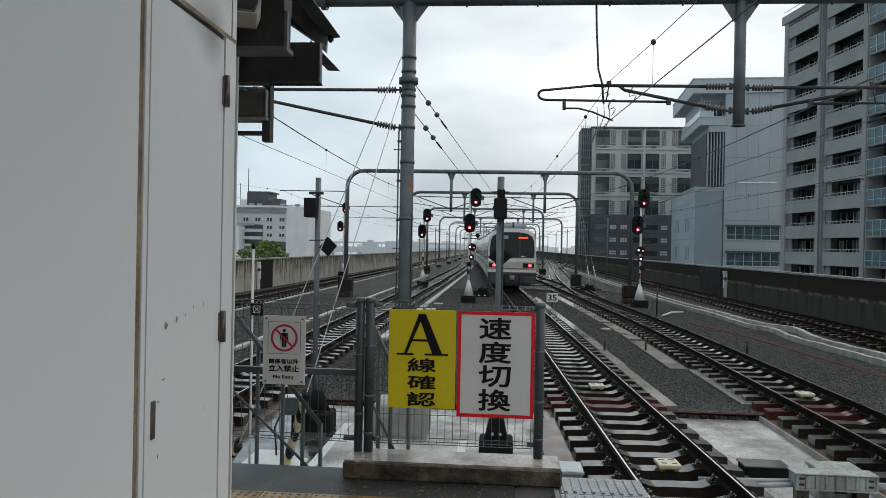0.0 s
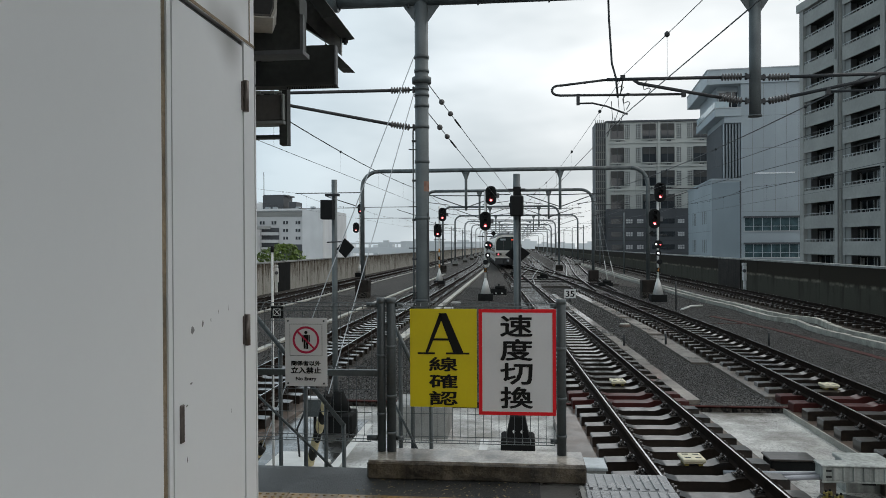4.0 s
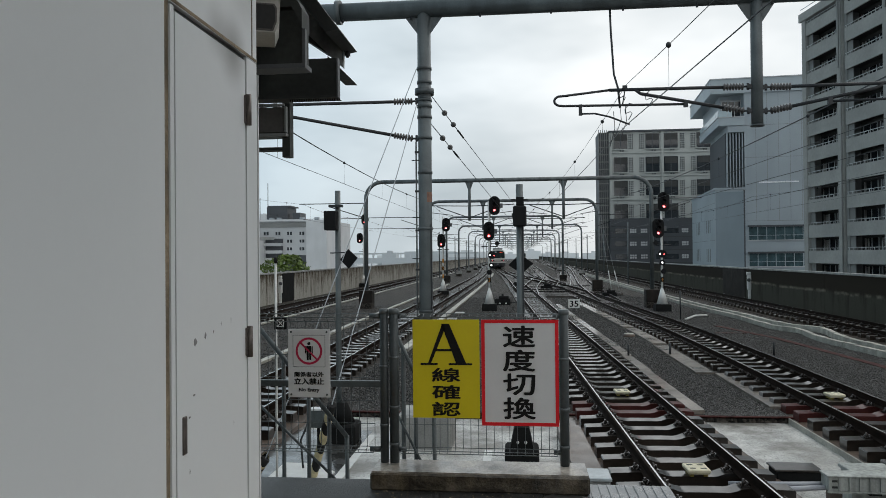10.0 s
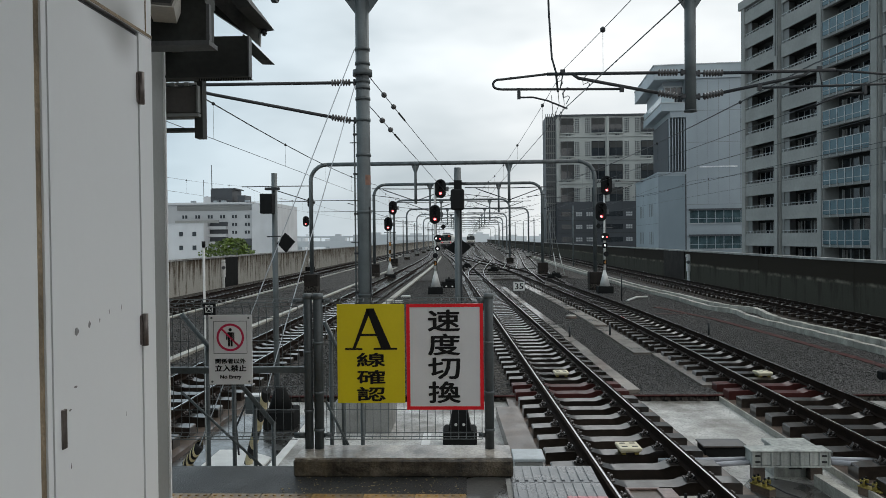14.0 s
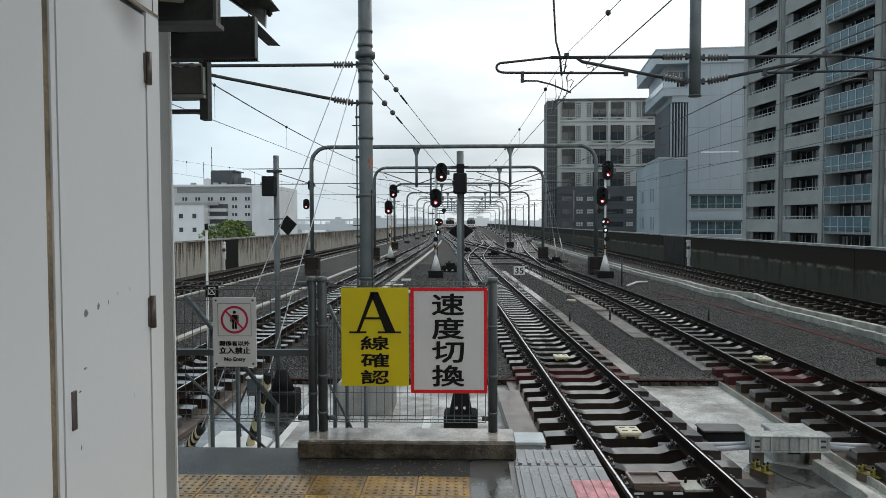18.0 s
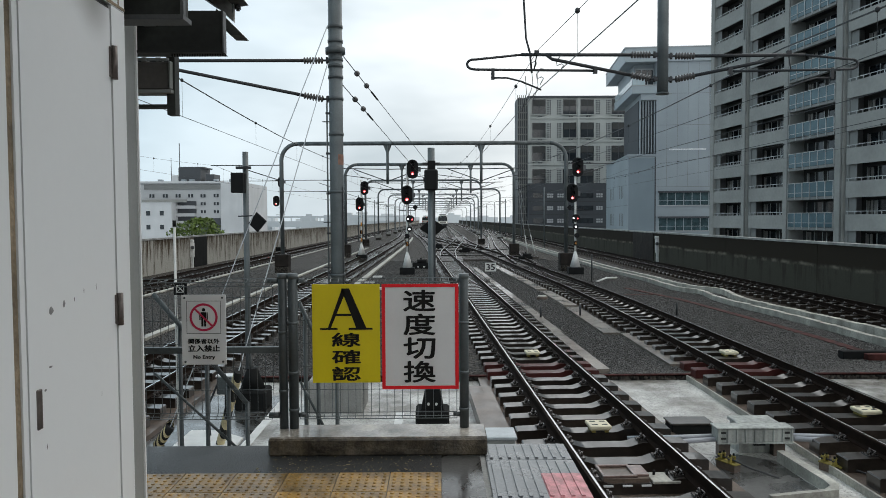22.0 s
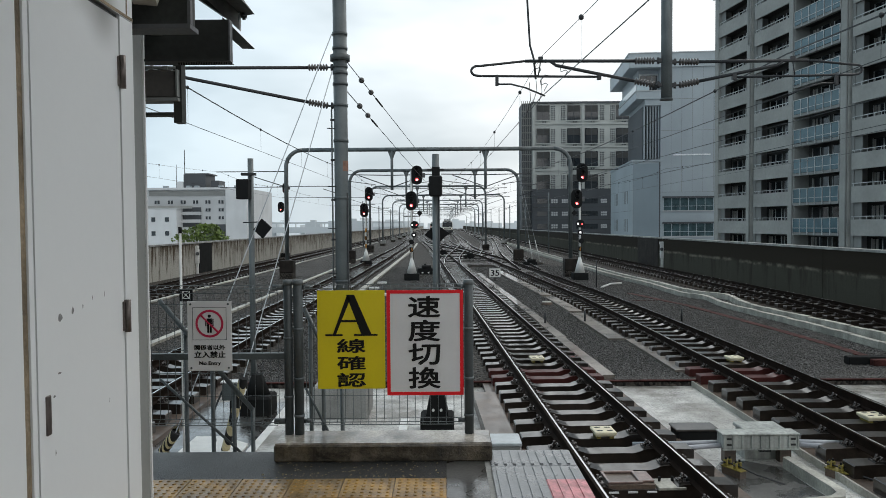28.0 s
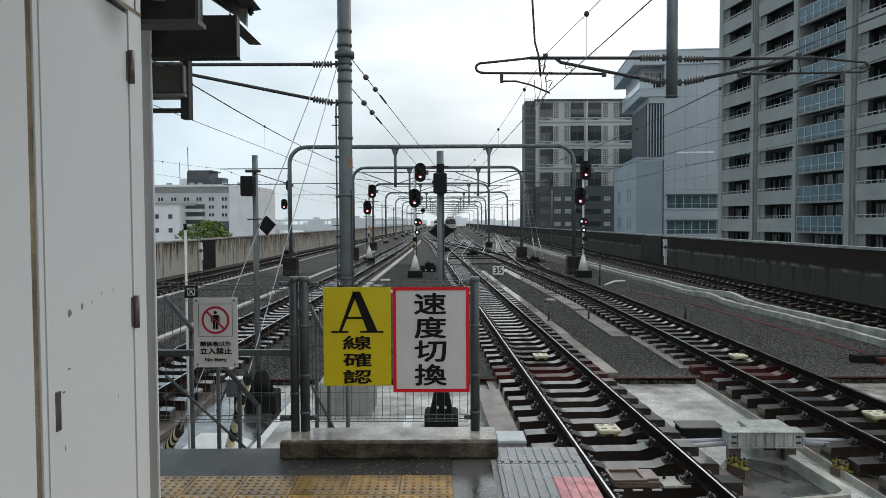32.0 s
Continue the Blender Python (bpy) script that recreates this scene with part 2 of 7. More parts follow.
def letters(s, size, m, parent, x, y, z, sx=1.0, sz=1.0, weight=0.0):
    me = text_mesh(s, size)
    xs = [v.co.x for v in me.vertices] or [0]
    ys = [v.co.y for v in me.vertices] or [0]
    cx, cy = (min(xs) + max(xs)) / 2, (min(ys) + max(ys)) / 2
    w, h = max(max(xs) - min(xs), 1e-4), max(max(ys) - min(ys), 1e-4)
    for v in me.vertices:
        v.co = ((v.co.x - cx) / w * sx, -v.co.z, (v.co.y - cy) / h * sz)
    if weight:
        base = [v.co.copy() for v in me.vertices]
        polys = [tuple(p.vertices) for p in me.polygons]
        vs, fs = [], []
        for k, (ax, az) in enumerate(((0, 0), (1, 0.4), (-1, 0.4), (1, -0.4), (-1, -0.4), (0.5, 0.8), (-0.5, -0.8))):
            o = len(vs)
            vs += [(c.x + ax * weight, c.y - 0.00012 * k, c.z + az * weight) for c in base]
            fs += [tuple(i + o for i in p) for p in polys]
        me = bpy.data.meshes.new("lettering")
        me.from_pydata(vs, [], fs)
    me.materials.clear()
    me.materials.append(m)
    ob = new("lettering", me)
    ob.parent, ob.location = parent, (x, y, z)
    return ob


def stones(name, color, per_metre, wet=0.35):
    """Small wet stones: cells of differing grey with relief between them."""
    m = bpy.data.materials.new(name)
    m.use_nodes = True
    n, l = m.node_tree.nodes, m.node_tree.links
    b = n["Principled BSDF"]
    b.inputs["Specular IOR Level"].default_value = 0.2
    tc = n.new("ShaderNodeTexCoord")
    vo = n.new("ShaderNodeTexVoronoi")
    vo.inputs["Scale"].default_value = per_metre
    l.new(tc.outputs["Object"], vo.inputs["Vector"])
    sep = n.new("ShaderNodeSeparateColor")
    l.new(vo.outputs["Color"], sep.inputs["Color"])
    no = n.new("ShaderNodeTexNoise")
    no.inputs["Scale"].default_value, no.inputs["Detail"].default_value = 0.7, 6.0
    l.new(tc.outputs["Object"], no.inputs["Vector"])
    ra = n.new("ShaderNodeValToRGB")
    ra.color_ramp.elements[0].position, ra.color_ramp.elements[0].color = 0.15, (*[c * 0.2 for c in color], 1)
    ra.color_ramp.elements[1].position, ra.color_ramp.elements[1].color = 0.95, (*[c * 4.2 for c in color], 1)
    l.new(sep.outputs["Red"], ra.inputs["Fac"])
    mr = n.new("ShaderNodeMapRange")
    mr.inputs["From Min"].default_value, mr.inputs["From Max"].default_value = 0.3, 0.7
    mr.inputs["To Min"].default_value, mr.inputs["To Max"].default_value = 0.65, 1.35
    l.new(no.outputs["Fac"], mr.inputs["Value"])
    mx = n.new("ShaderNodeMixRGB")
    mx.blend_type, mx.inputs["Fac"].default_value = "MULTIPLY", 1.0
    l.new(ra.outputs["Color"], mx.inputs["Color1"])
    l.new(mr.outputs["Result"], mx.inputs["Color2"])
    l.new(mx.outputs["Color"], b.inputs["Base Color"])
    rr = n.new("ShaderNodeMapRange")
    rr.inputs["To Min"].default_value, rr.inputs["To Max"].default_value = 0.9 - wet, 0.9
    l.new(sep.outputs["Green"], rr.inputs["Value"])
    l.new(rr.outputs["Result"], b.inputs["Roughness"])
    bp = n.new("ShaderNodeBump")
    bp.inputs["Strength"].default_value, bp.inputs["Distance"].default_value = 0.9, 0.5 / per_metre
    bp.invert = True
    l.new(vo.outputs["Distance"], bp.inputs["Height"])
    l.new(bp.outputs["Normal"], b.inputs["Normal"])
    return m


# ---- materials ----
M_white = mat("white_painted_steel", (0.67, 0.685, 0.69), 0.35, 0, 0.025, 0.5, 0.015, 25)
def grey_spots(m, spots):
    """Mixes grey into a painted wall round a few places, fading outward."""
    n, l = m.node_tree.nodes, m.node_tree.links
    b = n["Principled BSDF"]
    geo = n.new("ShaderNodeNewGeometry")
    for p, r, f in spots:
        sub = n.new("ShaderNodeVectorMath")
        sub.operation = "DISTANCE"
        sub.inputs[1].default_value = p
        l.new(geo.outputs["Position"], sub.inputs[0])
        k = n.new("ShaderNodeMapRange")
        k.interpolation_type = "SMOOTHSTEP"
        k.inputs["From Min"].default_value, k.inputs["From Max"].default_value = 0.0, r
        k.inputs["To Min"].default_value, k.inputs["To Max"].default_value = f, 0.0
        l.new(sub.outputs["Value"], k.inputs["Value"])
        x = n.new("ShaderNodeMixRGB")
        x.inputs["Color2"].default_value = (0.16, 0.155, 0.14, 1)
        l.new(k.outputs["Result"], x.inputs["Fac"])
        l.new(b.inputs["Base Color"].links[0].from_socket, x.inputs["Color1"])
        l.new(x.outputs["Color"], b.inputs["Base Color"])


grey_spots(M_white, (((-1.04, 1.03, 2.20), 0.16, 0.75), ((-1.04, 0.90, 2.23), 0.12, 0.4), ((-1.04, 1.12, 2.45), 0.2, 0.3)))
M_seal = mat("old_brown_sealant", (0.22, 0.17, 0.11), 0.8, 0, 0.5, 6.0, 0.3, 80)
M_gap = mat("dark_gap", (0.03, 0.03, 0.03), 0.8)
M_stain = mat("grey_scuff", (0.2, 0.2, 0.2), 0.8, 0, 0.4, 20)
M_trim = mat("grey_trim_paint", (0.23, 0.24, 0.235), 0.5, 0, 0.12, 2.0)
M_hinge = mat("brown_steel_hinge", (0.14, 0.12, 0.11), 0.4, 0.6, 0.3, 12)
M_dark = mat("dark_canopy_paint", (0.013, 0.0135, 0.0135), 0.8, 0, 0.3, 3, spec=0.12)
M_darkmid = mat("grey_canopy_steel", (0.10, 0.105, 0.11), 0.5, 0.2, 0.3, 3)
M_canopy = mat("dark_green_grey_canopy_steel", (0.034, 0.037, 0.034), 0.6, 0, 0.4, 3, 0.05, 40, spec=0.4, streak=0.3)
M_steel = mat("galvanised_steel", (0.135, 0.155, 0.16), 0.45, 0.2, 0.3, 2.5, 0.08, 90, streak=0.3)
M_steel2 = mat("painted_grey_steel", (0.080, 0.095, 0.099), 0.42, 0.1, 0.35, 2.5, 0.06, 60, streak=0.3)
# Worn kerb top; the sky's sheen is put into the pale colour.
M_kerbtop = mat("sky_pale_kerb_top", (0.33, 0.30, 0.26), 0.5, 0, 0.7, 5.0, 0.15, 60, coat=1.0, film=0.05, pool=6.0, least=0.5, blotch=(0.16, 0.12, 0.08))
M_wire = mat("dark_wire", (0.028, 0.03, 0.033), 0.5, 0.3)
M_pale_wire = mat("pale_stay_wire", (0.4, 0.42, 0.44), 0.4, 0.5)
M_ins = mat("brown_porcelain", (0.075, 0.07, 0.068), 0.25, 0, 0.2, 8)
M_orange = mat("faded_orange_band", (0.22, 0.11, 0.075), 0.6, 0, 0.5, 9)
M_concrete = mat("weathered_concrete", (0.31, 0.31, 0.295), 0.7, 0, 0.4, 1.6, 0.25, 50, streak=0.25)
M_kerb = mat("stained_kerb_concrete", (0.078, 0.06, 0.037), 0.6, 0, 0.75, 6.0, 0.3, 70, streak=0.75, swide=5.0, spec=0.25, coat=1.0, film=0.06, pool=5.0, least=0.3, blotch=(0.24, 0.20, 0.15))
M_gravel = stones("wet_dark_gravel", (0.0165, 0.0142, 0.0120), 20.0)
M_asphalt = mat("wet_asphalt", (0.026, 0.026, 0.0265), 0.5, 0, 0.6, 2.0, 0.6, 170, spec=0.3, coat=0.6, film=0.12, pool=3.0)
M_tile = mat("wet_yellow_paving", (0.32, 0.175, 0.027), 0.4, 0, 0.65, 5.0, 0.15, 60, island=0.25, coat=0.8, film=0.1, pool=4.0)
M_tiledirt = mat("dirty_joint", (0.16, 0.12, 0.07), 0.6, 0, 0.4, 6)
M_plate = mat("ribbed_grey_plate", (0.19, 0.20, 0.21), 0.4, 0.3, 0.25, 4.0, 0.1, 60, wet=0.15, coat=0.5, film=0.15)
M_pink = mat("faded_red_paint", (0.58, 0.22, 0.24), 0.5, 0, 0.4, 14.0, coat=0.4, film=0.1)
M_rail_side = mat("rusty_rail", (0.014, 0.0085, 0.006), 0.75, 0.0, 0.4, 5.0, spec=0.06)
M_rail_top = mat("polished_rail_head", (0.72, 0.72, 0.73), 0.2, 1.0, 0.12, 3.0)
M_sleeper = mat("wet_dark_sleeper", (0.022, 0.016, 0.012), 0.4, 0, 0.6, 5.0, 0.05, 30, island=0.4, spec=0.3, coat=1.0, film=0.06, pool=7.0, least=0.6, ior=1.52)
M_red_sleeper = mat("red_painted_sleeper", (0.062, 0.016, 0.014), 0.6, 0, 0.3, 4, spec=0.15, coat=0.5, film=0.12)
M_clip = mat("wet_rail_clip", (0.10, 0.09, 0.085), 0.22, 0.6, 0.5, 30)
M_bed = mat("track_side_concrete", (0.105, 0.075, 0.057), 0.5, 0, 0.5, 1.6, 0.06, 40, spec=0.25, coat=0.7, film=0.08, pool=3.0)
M_bed_far = mat("dry_dark_track_concrete", (0.03, 0.024, 0.019), 0.8, 0, 0.5, 0.8, 0.2, 30, spec=0.1)
M_sleeper_far = mat("dull_far_sleeper", (0.045, 0.038, 0.032), 0.32, 0, 0.5, 2.0, spec=0.6)
M_edge = mat("wet_track_edging", (0.20, 0.172, 0.146), 0.5, 0, 0.6, 0.8, 0.1, 30, spec=0.3, ior=1.5, coat=1.0, film=0.06, pool=2.0)
M_trough = mat("cable_trough_concrete", (0.40, 0.385, 0.335), 0.6, 0, 0.45, 1.5, 0.2, 30, wet=0.2, streak=0.25)
M_cream = mat("cream_plastic", (0.64, 0.585, 0.42), 0.45, 0, 0.15, 5)
M_yellow = mat("yellow_sign_paint", (0.64, 0.525, 0.003), 0.45, 0, 0.06, 3)
M_signwhite = mat("grey_white_sign", (0.62, 0.625, 0.63), 0.4, 0, 0.05, 3)
M_red = mat("red_sign_paint", (0.70, 0.014, 0.022), 0.45, 0, 0.08, 4, spec=0.25)
M_black = mat("black_sign_paint", (0.007, 0.007, 0.007), 0.6, spec=0.2)
M_sigblack = mat("black_signal_hood", (0.006, 0.0065, 0.007), 0.6, spec=0.2)
M_sigwhite = mat("white_signal_paint", (0.62, 0.62, 0.6), 0.5, 0, 0.15, 4)
M_redlamp = mat("red_lamp", (0.7, 0.05, 0.04), 0.3, emit=(1.0, 0.09, 0.10), strength=4.0)
M_whitelamp = mat("white_lamp", (0.8, 0.8, 0.8), 0.3, emit=(0.95, 0.98, 1.0), strength=1.6)
M_lens = mat("unlit_lens", (0.012, 0.012, 0.014), 0.4, spec=0.15)
M_amber = mat("orange_paint", (0.5, 0.22, 0.04), 0.5)
M_hazard = mat("pale_yellow_guard", (0.50, 0.42, 0.24), 0.5, 0, 0.3, 6)
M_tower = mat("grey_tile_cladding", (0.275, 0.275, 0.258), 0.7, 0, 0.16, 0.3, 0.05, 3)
# Darker tower grey; on column sides it stands for their shade.
M_tower_dk = mat("darker_tower_grey", (0.20, 0.203, 0.195), 0.7, 0, 0.14, 0.3)
# Balcony shade is put into this dark grey; hotel blinds share it.
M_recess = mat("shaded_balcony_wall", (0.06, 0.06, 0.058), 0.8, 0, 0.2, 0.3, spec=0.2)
M_glass = mat("dark_window_glass", (0.02, 0.024, 0.028), 0.08, 0, 0.3, 0.4, spec=0.7)
M_blueglass = mat("blue_balcony_glass", (0.065, 0.125, 0.15), 0.12, 0, 0.25, 0.5, spec=0.5)
M_rail_w = mat("balcony_rail", (0.42, 0.43, 0.43), 0.4, 0.3)
M_panel = mat("blue_grey_cladding", (0.31, 0.35, 0.375), 0.5, 0, 0.12, 0.12, streak=0.05, swide=0.3)
M_panel2 = mat("pale_blue_cladding", (0.34, 0.385, 0.41), 0.5, 0, 0.12, 0.12, streak=0.05, swide=0.3)
M_hotel = mat("beige_grey_facade", (0.385, 0.395, 0.375), 0.7, 0, 0.12, 0.25)
M_slate = mat("dark_slate_cladding", (0.055, 0.06, 0.067), 0.6, 0, 0.15, 0.2)
M_wbld = mat("pale_grey_render", (0.43, 0.435, 0.44), 0.7, 0, 0.1, 0.2)
M_white_r = mat("white_wall_render", (0.56, 0.565, 0.57), 0.7, 0, 0.08, 0.2, streak=0.06, swide=0.4)
# Annex front colour, darkened for the face turned from the open sky.
M_annex = mat("shaded_blue_cladding", (0.20, 0.245, 0.275), 0.5, 0, 0.1, 0.12, streak=0.05, swide=0.3)
M_paleglass = mat("pale_rail_glass", (0.42, 0.50, 0.53), 0.15, 0, 0.1, 0.5)
M_strip = mat("green_grey_window_strip", (0.05, 0.085, 0.095), 0.1, 0, 0.5, 0.8, spec=0.6)
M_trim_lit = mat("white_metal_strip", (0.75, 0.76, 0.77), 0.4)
M_curtain = mat("pale_curtain", (0.26, 0.25, 0.23), 0.9, 0, 0.3, 1.5)
# City greys lifted towards the sky: distance haze put into the colour.
M_haze_pale = mat("haze_pale_city", (0.62, 0.64, 0.65), 0.9, 0, 0.1, 0.02)
M_haze = mat("haze_grey_city", (0.46, 0.485, 0.50), 0.9, 0, 0.1, 0.02)
M_bark = mat("bark", (0.09, 0.07, 0.05), 0.9)
M_leaf = mat("leaf_green", (0.085, 0.13, 0.018), 0.6, 0, 0.6, 1.5)
M_trainwhite = mat("train_ivory_paint", (0.62, 0.61, 0.565), 0.3, 0, 0.08, 1.0)
M_trainbeige = mat("train_beige_belt", (0.40, 0.385, 0.34), 0.4, 0, 0.15, 2.0)
M_trainbrown = mat("train_brown_band", (0.16, 0.10, 0.07), 0.35)
M_trainblue = mat("train_blue_band", (0.05, 0.12, 0.35), 0.35)
M_trainred = mat("train_tail_lamp", (0.7, 0.03, 0.03), 0.3, emit=(1.0, 0.10, 0.13), strength=2.6)
M_mask = mat("dark_green_grey_end_glass", (0.016, 0.024, 0.024), 0.25, 0, 0.2, 1.0, spec=0.25)
M_traingrey = mat("train_grey_underframe", (0.04, 0.04, 0.042), 0.6)
M_footing = mat("damp_dark_footing", (0.024, 0.019, 0.016), 0.7, 0, 0.5, 1.6, 0.25, 40, streak=0.4, spec=0.2)
M_sign_red = mat("red_sign_diodes", (0.3, 0.03, 0.02), 0.4, emit=(1.0, 0.12, 0.05), strength=0.9)
M_roof_g = mat("train_roof_grey", (0.26, 0.27, 0.28), 0.6)
M_headlamp = mat("train_head_lamp", (0.9, 0.9, 0.85), 0.3, emit=(1.0, 0.97, 0.88), strength=1.5)
M_lampbox = mat("brown_grey_box_paint", (0.10, 0.092, 0.085), 0.6, 0, 0.25, 5)
M_cctv = mat("beige_camera_housing", (0.5, 0.49, 0.45), 0.5, 0, 0.15, 4)
M_pale_box = mat("pale_green_grey_box", (0.43, 0.445, 0.415), 0.5, 0, 0.3, 3.0, 0.08, 40, streak=0.3, swide=9.0, coat=0.4, film=0.1)
M_boxlid = mat("pale_blue_grey_lid", (0.36, 0.40, 0.42), 0.35, 0.1, 0.2, 5.0, coat=0.6, film=0.08)
M_rafter = mat("weathered_grey_rafter", (0.42, 0.43, 0.42), 0.5, 0.1, 0.4, 4.0, 0.1, 50, streak=0.4, swide=6.0)
M_weed = mat("weathered_yellow_paint", (0.24, 0.19, 0.035), 0.6, 0, 0.4, 20)
M_redcable = mat("dull_red_paint", (0.062, 0.021, 0.018), 0.8, 0, 0.6, 5, spec=0.15)
M_litter = mat("pale_brown_leaf_bits", (0.34, 0.27, 0.15), 0.7, 0, 0.5, 30)
M_pipe = mat("pale_cable_pipe", (0.33, 0.34, 0.37), 0.4, 0, 0.15, 4)
M_redcore = mat("bright_lamp_core", (0.9, 0.5, 0.5), 0.3, emit=(1.0, 0.55, 0.58), strength=3.0)
M_framerust = mat("wet_rusty_casting", (0.16, 0.10, 0.085), 0.5, 0.2, 0.4, 12, 0.2, 60, coat=1.0, film=0.08, pool=8.0)
M_ringred = mat("crimson_ring_paint", (0.44, 0.008, 0.055), 0.45, 0, 0.08, 4)
M_slabdk = mat("wet_grey_slab", (0.05, 0.049, 0.046), 0.4, 0, 0.6, 2.6, 0.1, 50, wet=0.25, coat=0.9, film=0.06, pool=3.0)
# Steel of far portals, pale because distance haze is put into the colour.
M_farsteel = mat("haze_pale_steel", (0.24, 0.26, 0.27), 0.5, 0.1, 0.2, 2.0)
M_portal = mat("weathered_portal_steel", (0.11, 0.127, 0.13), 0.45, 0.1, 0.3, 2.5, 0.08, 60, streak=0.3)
# Paler again for the farthest portals, more haze in the colour.
M_mist = mat("haze_paler_steel", (0.40, 0.42, 0.43), 0.6, 0.0, 0.15, 2.0)


def stained_wall(name, pale, stain, reach, line, per_metre):
    """Old concrete with dark drips that run down from the coping and a pale lime line at a joint."""
    m = bpy.data.materials.new(name)
    m.use_nodes = True
    n, l = m.node_tree.nodes, m.node_tree.links
    b = n["Principled BSDF"]
    b.inputs["Roughness"].default_value, b.inputs["Specular IOR Level"].default_value = 0.85, 0.12
    geo = n.new("ShaderNodeNewGeometry")
    sep = n.new("ShaderNodeSeparateXYZ")
    l.new(geo.outputs["Position"], sep.inputs["Vector"])

    def noise(scale, detail, rough, squash):
        mp = n.new("ShaderNodeMapping")
        mp.inputs["Scale"].default_value = (squash[0], squash[0], squash[1])
        l.new(geo.outputs["Position"], mp.inputs["Vector"])
        t = n.new("ShaderNodeTexNoise")
        t.inputs["Scale"].default_value, t.inputs["Detail"].default_value, t.inputs["Roughness"].default_value = scale, detail, rough
        l.new(mp.outputs["Vector"], t.inputs["Vector"])
        return t.outputs["Fac"]

    def calc(op, a, c):
        k = n.new("ShaderNodeMath")
        k.operation = op
        for i, v in enumerate((a, c)):
            if isinstance(v, (int, float)):
                k.inputs[i].default_value = v
            else:
                l.new(v, k.inputs[i])
        return k.outputs["Value"]

    def ramp(v, lo, hi, a=0.0, c=1.0):
        k = n.new("ShaderNodeMapRange")
        k.inputs["From Min"].default_value, k.inputs["From Max"].default_value = lo, hi
        k.inputs["To Min"].default_value, k.inputs["To Max"].default_value = a, c
        l.new(v, k.inputs["Value"])
        return k.outputs["Result"]

    def mix(f, a, c):
        k = n.new("ShaderNodeMixRGB")
        l.new(f, k.inputs["Fac"])
        for i, v in (("Color1", a), ("Color2", c)):
            if isinstance(v, tuple):
                k.inputs[i].default_value = (*v, 1)
            else:
                l.new(v, k.inputs[i])
        return k.outputs["Color"]

    drips = calc("ADD", calc("MULTIPLY", noise(per_metre, 8.0, 0.75, (1.0, 0.12)), 2.4), -0.7)
    cloud = noise(0.55, 6.0, 0.65, (1.0, 1.6))
    grain = noise(16.0, 4.0, 0.7, (1.0, 1.0))
    drop = calc("MULTIPLY", calc("SUBTRACT", 0.5, sep.outputs["Z"]), reach)
    f = ramp(calc("ADD", calc("SUBTRACT", drips, drop), calc("MULTIPLY", cloud, 0.45)), 0.48, 0.78)
    if line:
        edge = calc("ADD", sep.outputs["Z"], calc("MULTIPLY", calc("ADD", drips, -0.5), 0.22))
        f = calc("MAXIMUM", ramp(edge, line - 0.1, line + 0.12, 0.0, 0.95), calc("MULTIPLY", f, 0.6))
    out = mix(f, pale, stain)
    out = mix(ramp(grain, 0.4, 0.75, 0.0, 0.4), out, stain)
    if line:
        wob = calc("ADD", sep.outputs["Z"], calc("MULTIPLY", cloud, 0.35))
        near = calc("ABSOLUTE", calc("SUBTRACT", wob, line + 0.17), 0.0)
        out = mix(calc("MULTIPLY", ramp(near, 0.0, 0.10, 0.8, 0.0), ramp(noise(1.3, 5.0, 0.6, (1.0, 1.0)), 0.42, 0.6)), out, (0.22, 0.20, 0.155))
    l.new(out, b.inputs["Base Color"])
    bp = n.new("ShaderNodeBump")
    bp.inputs["Strength"].default_value, bp.inputs["Distance"].default_value = 0.3, 0.02
    l.new(grain, bp.inputs["Height"])
    l.new(bp.outputs["Normal"], b.inputs["Normal"])
    return m


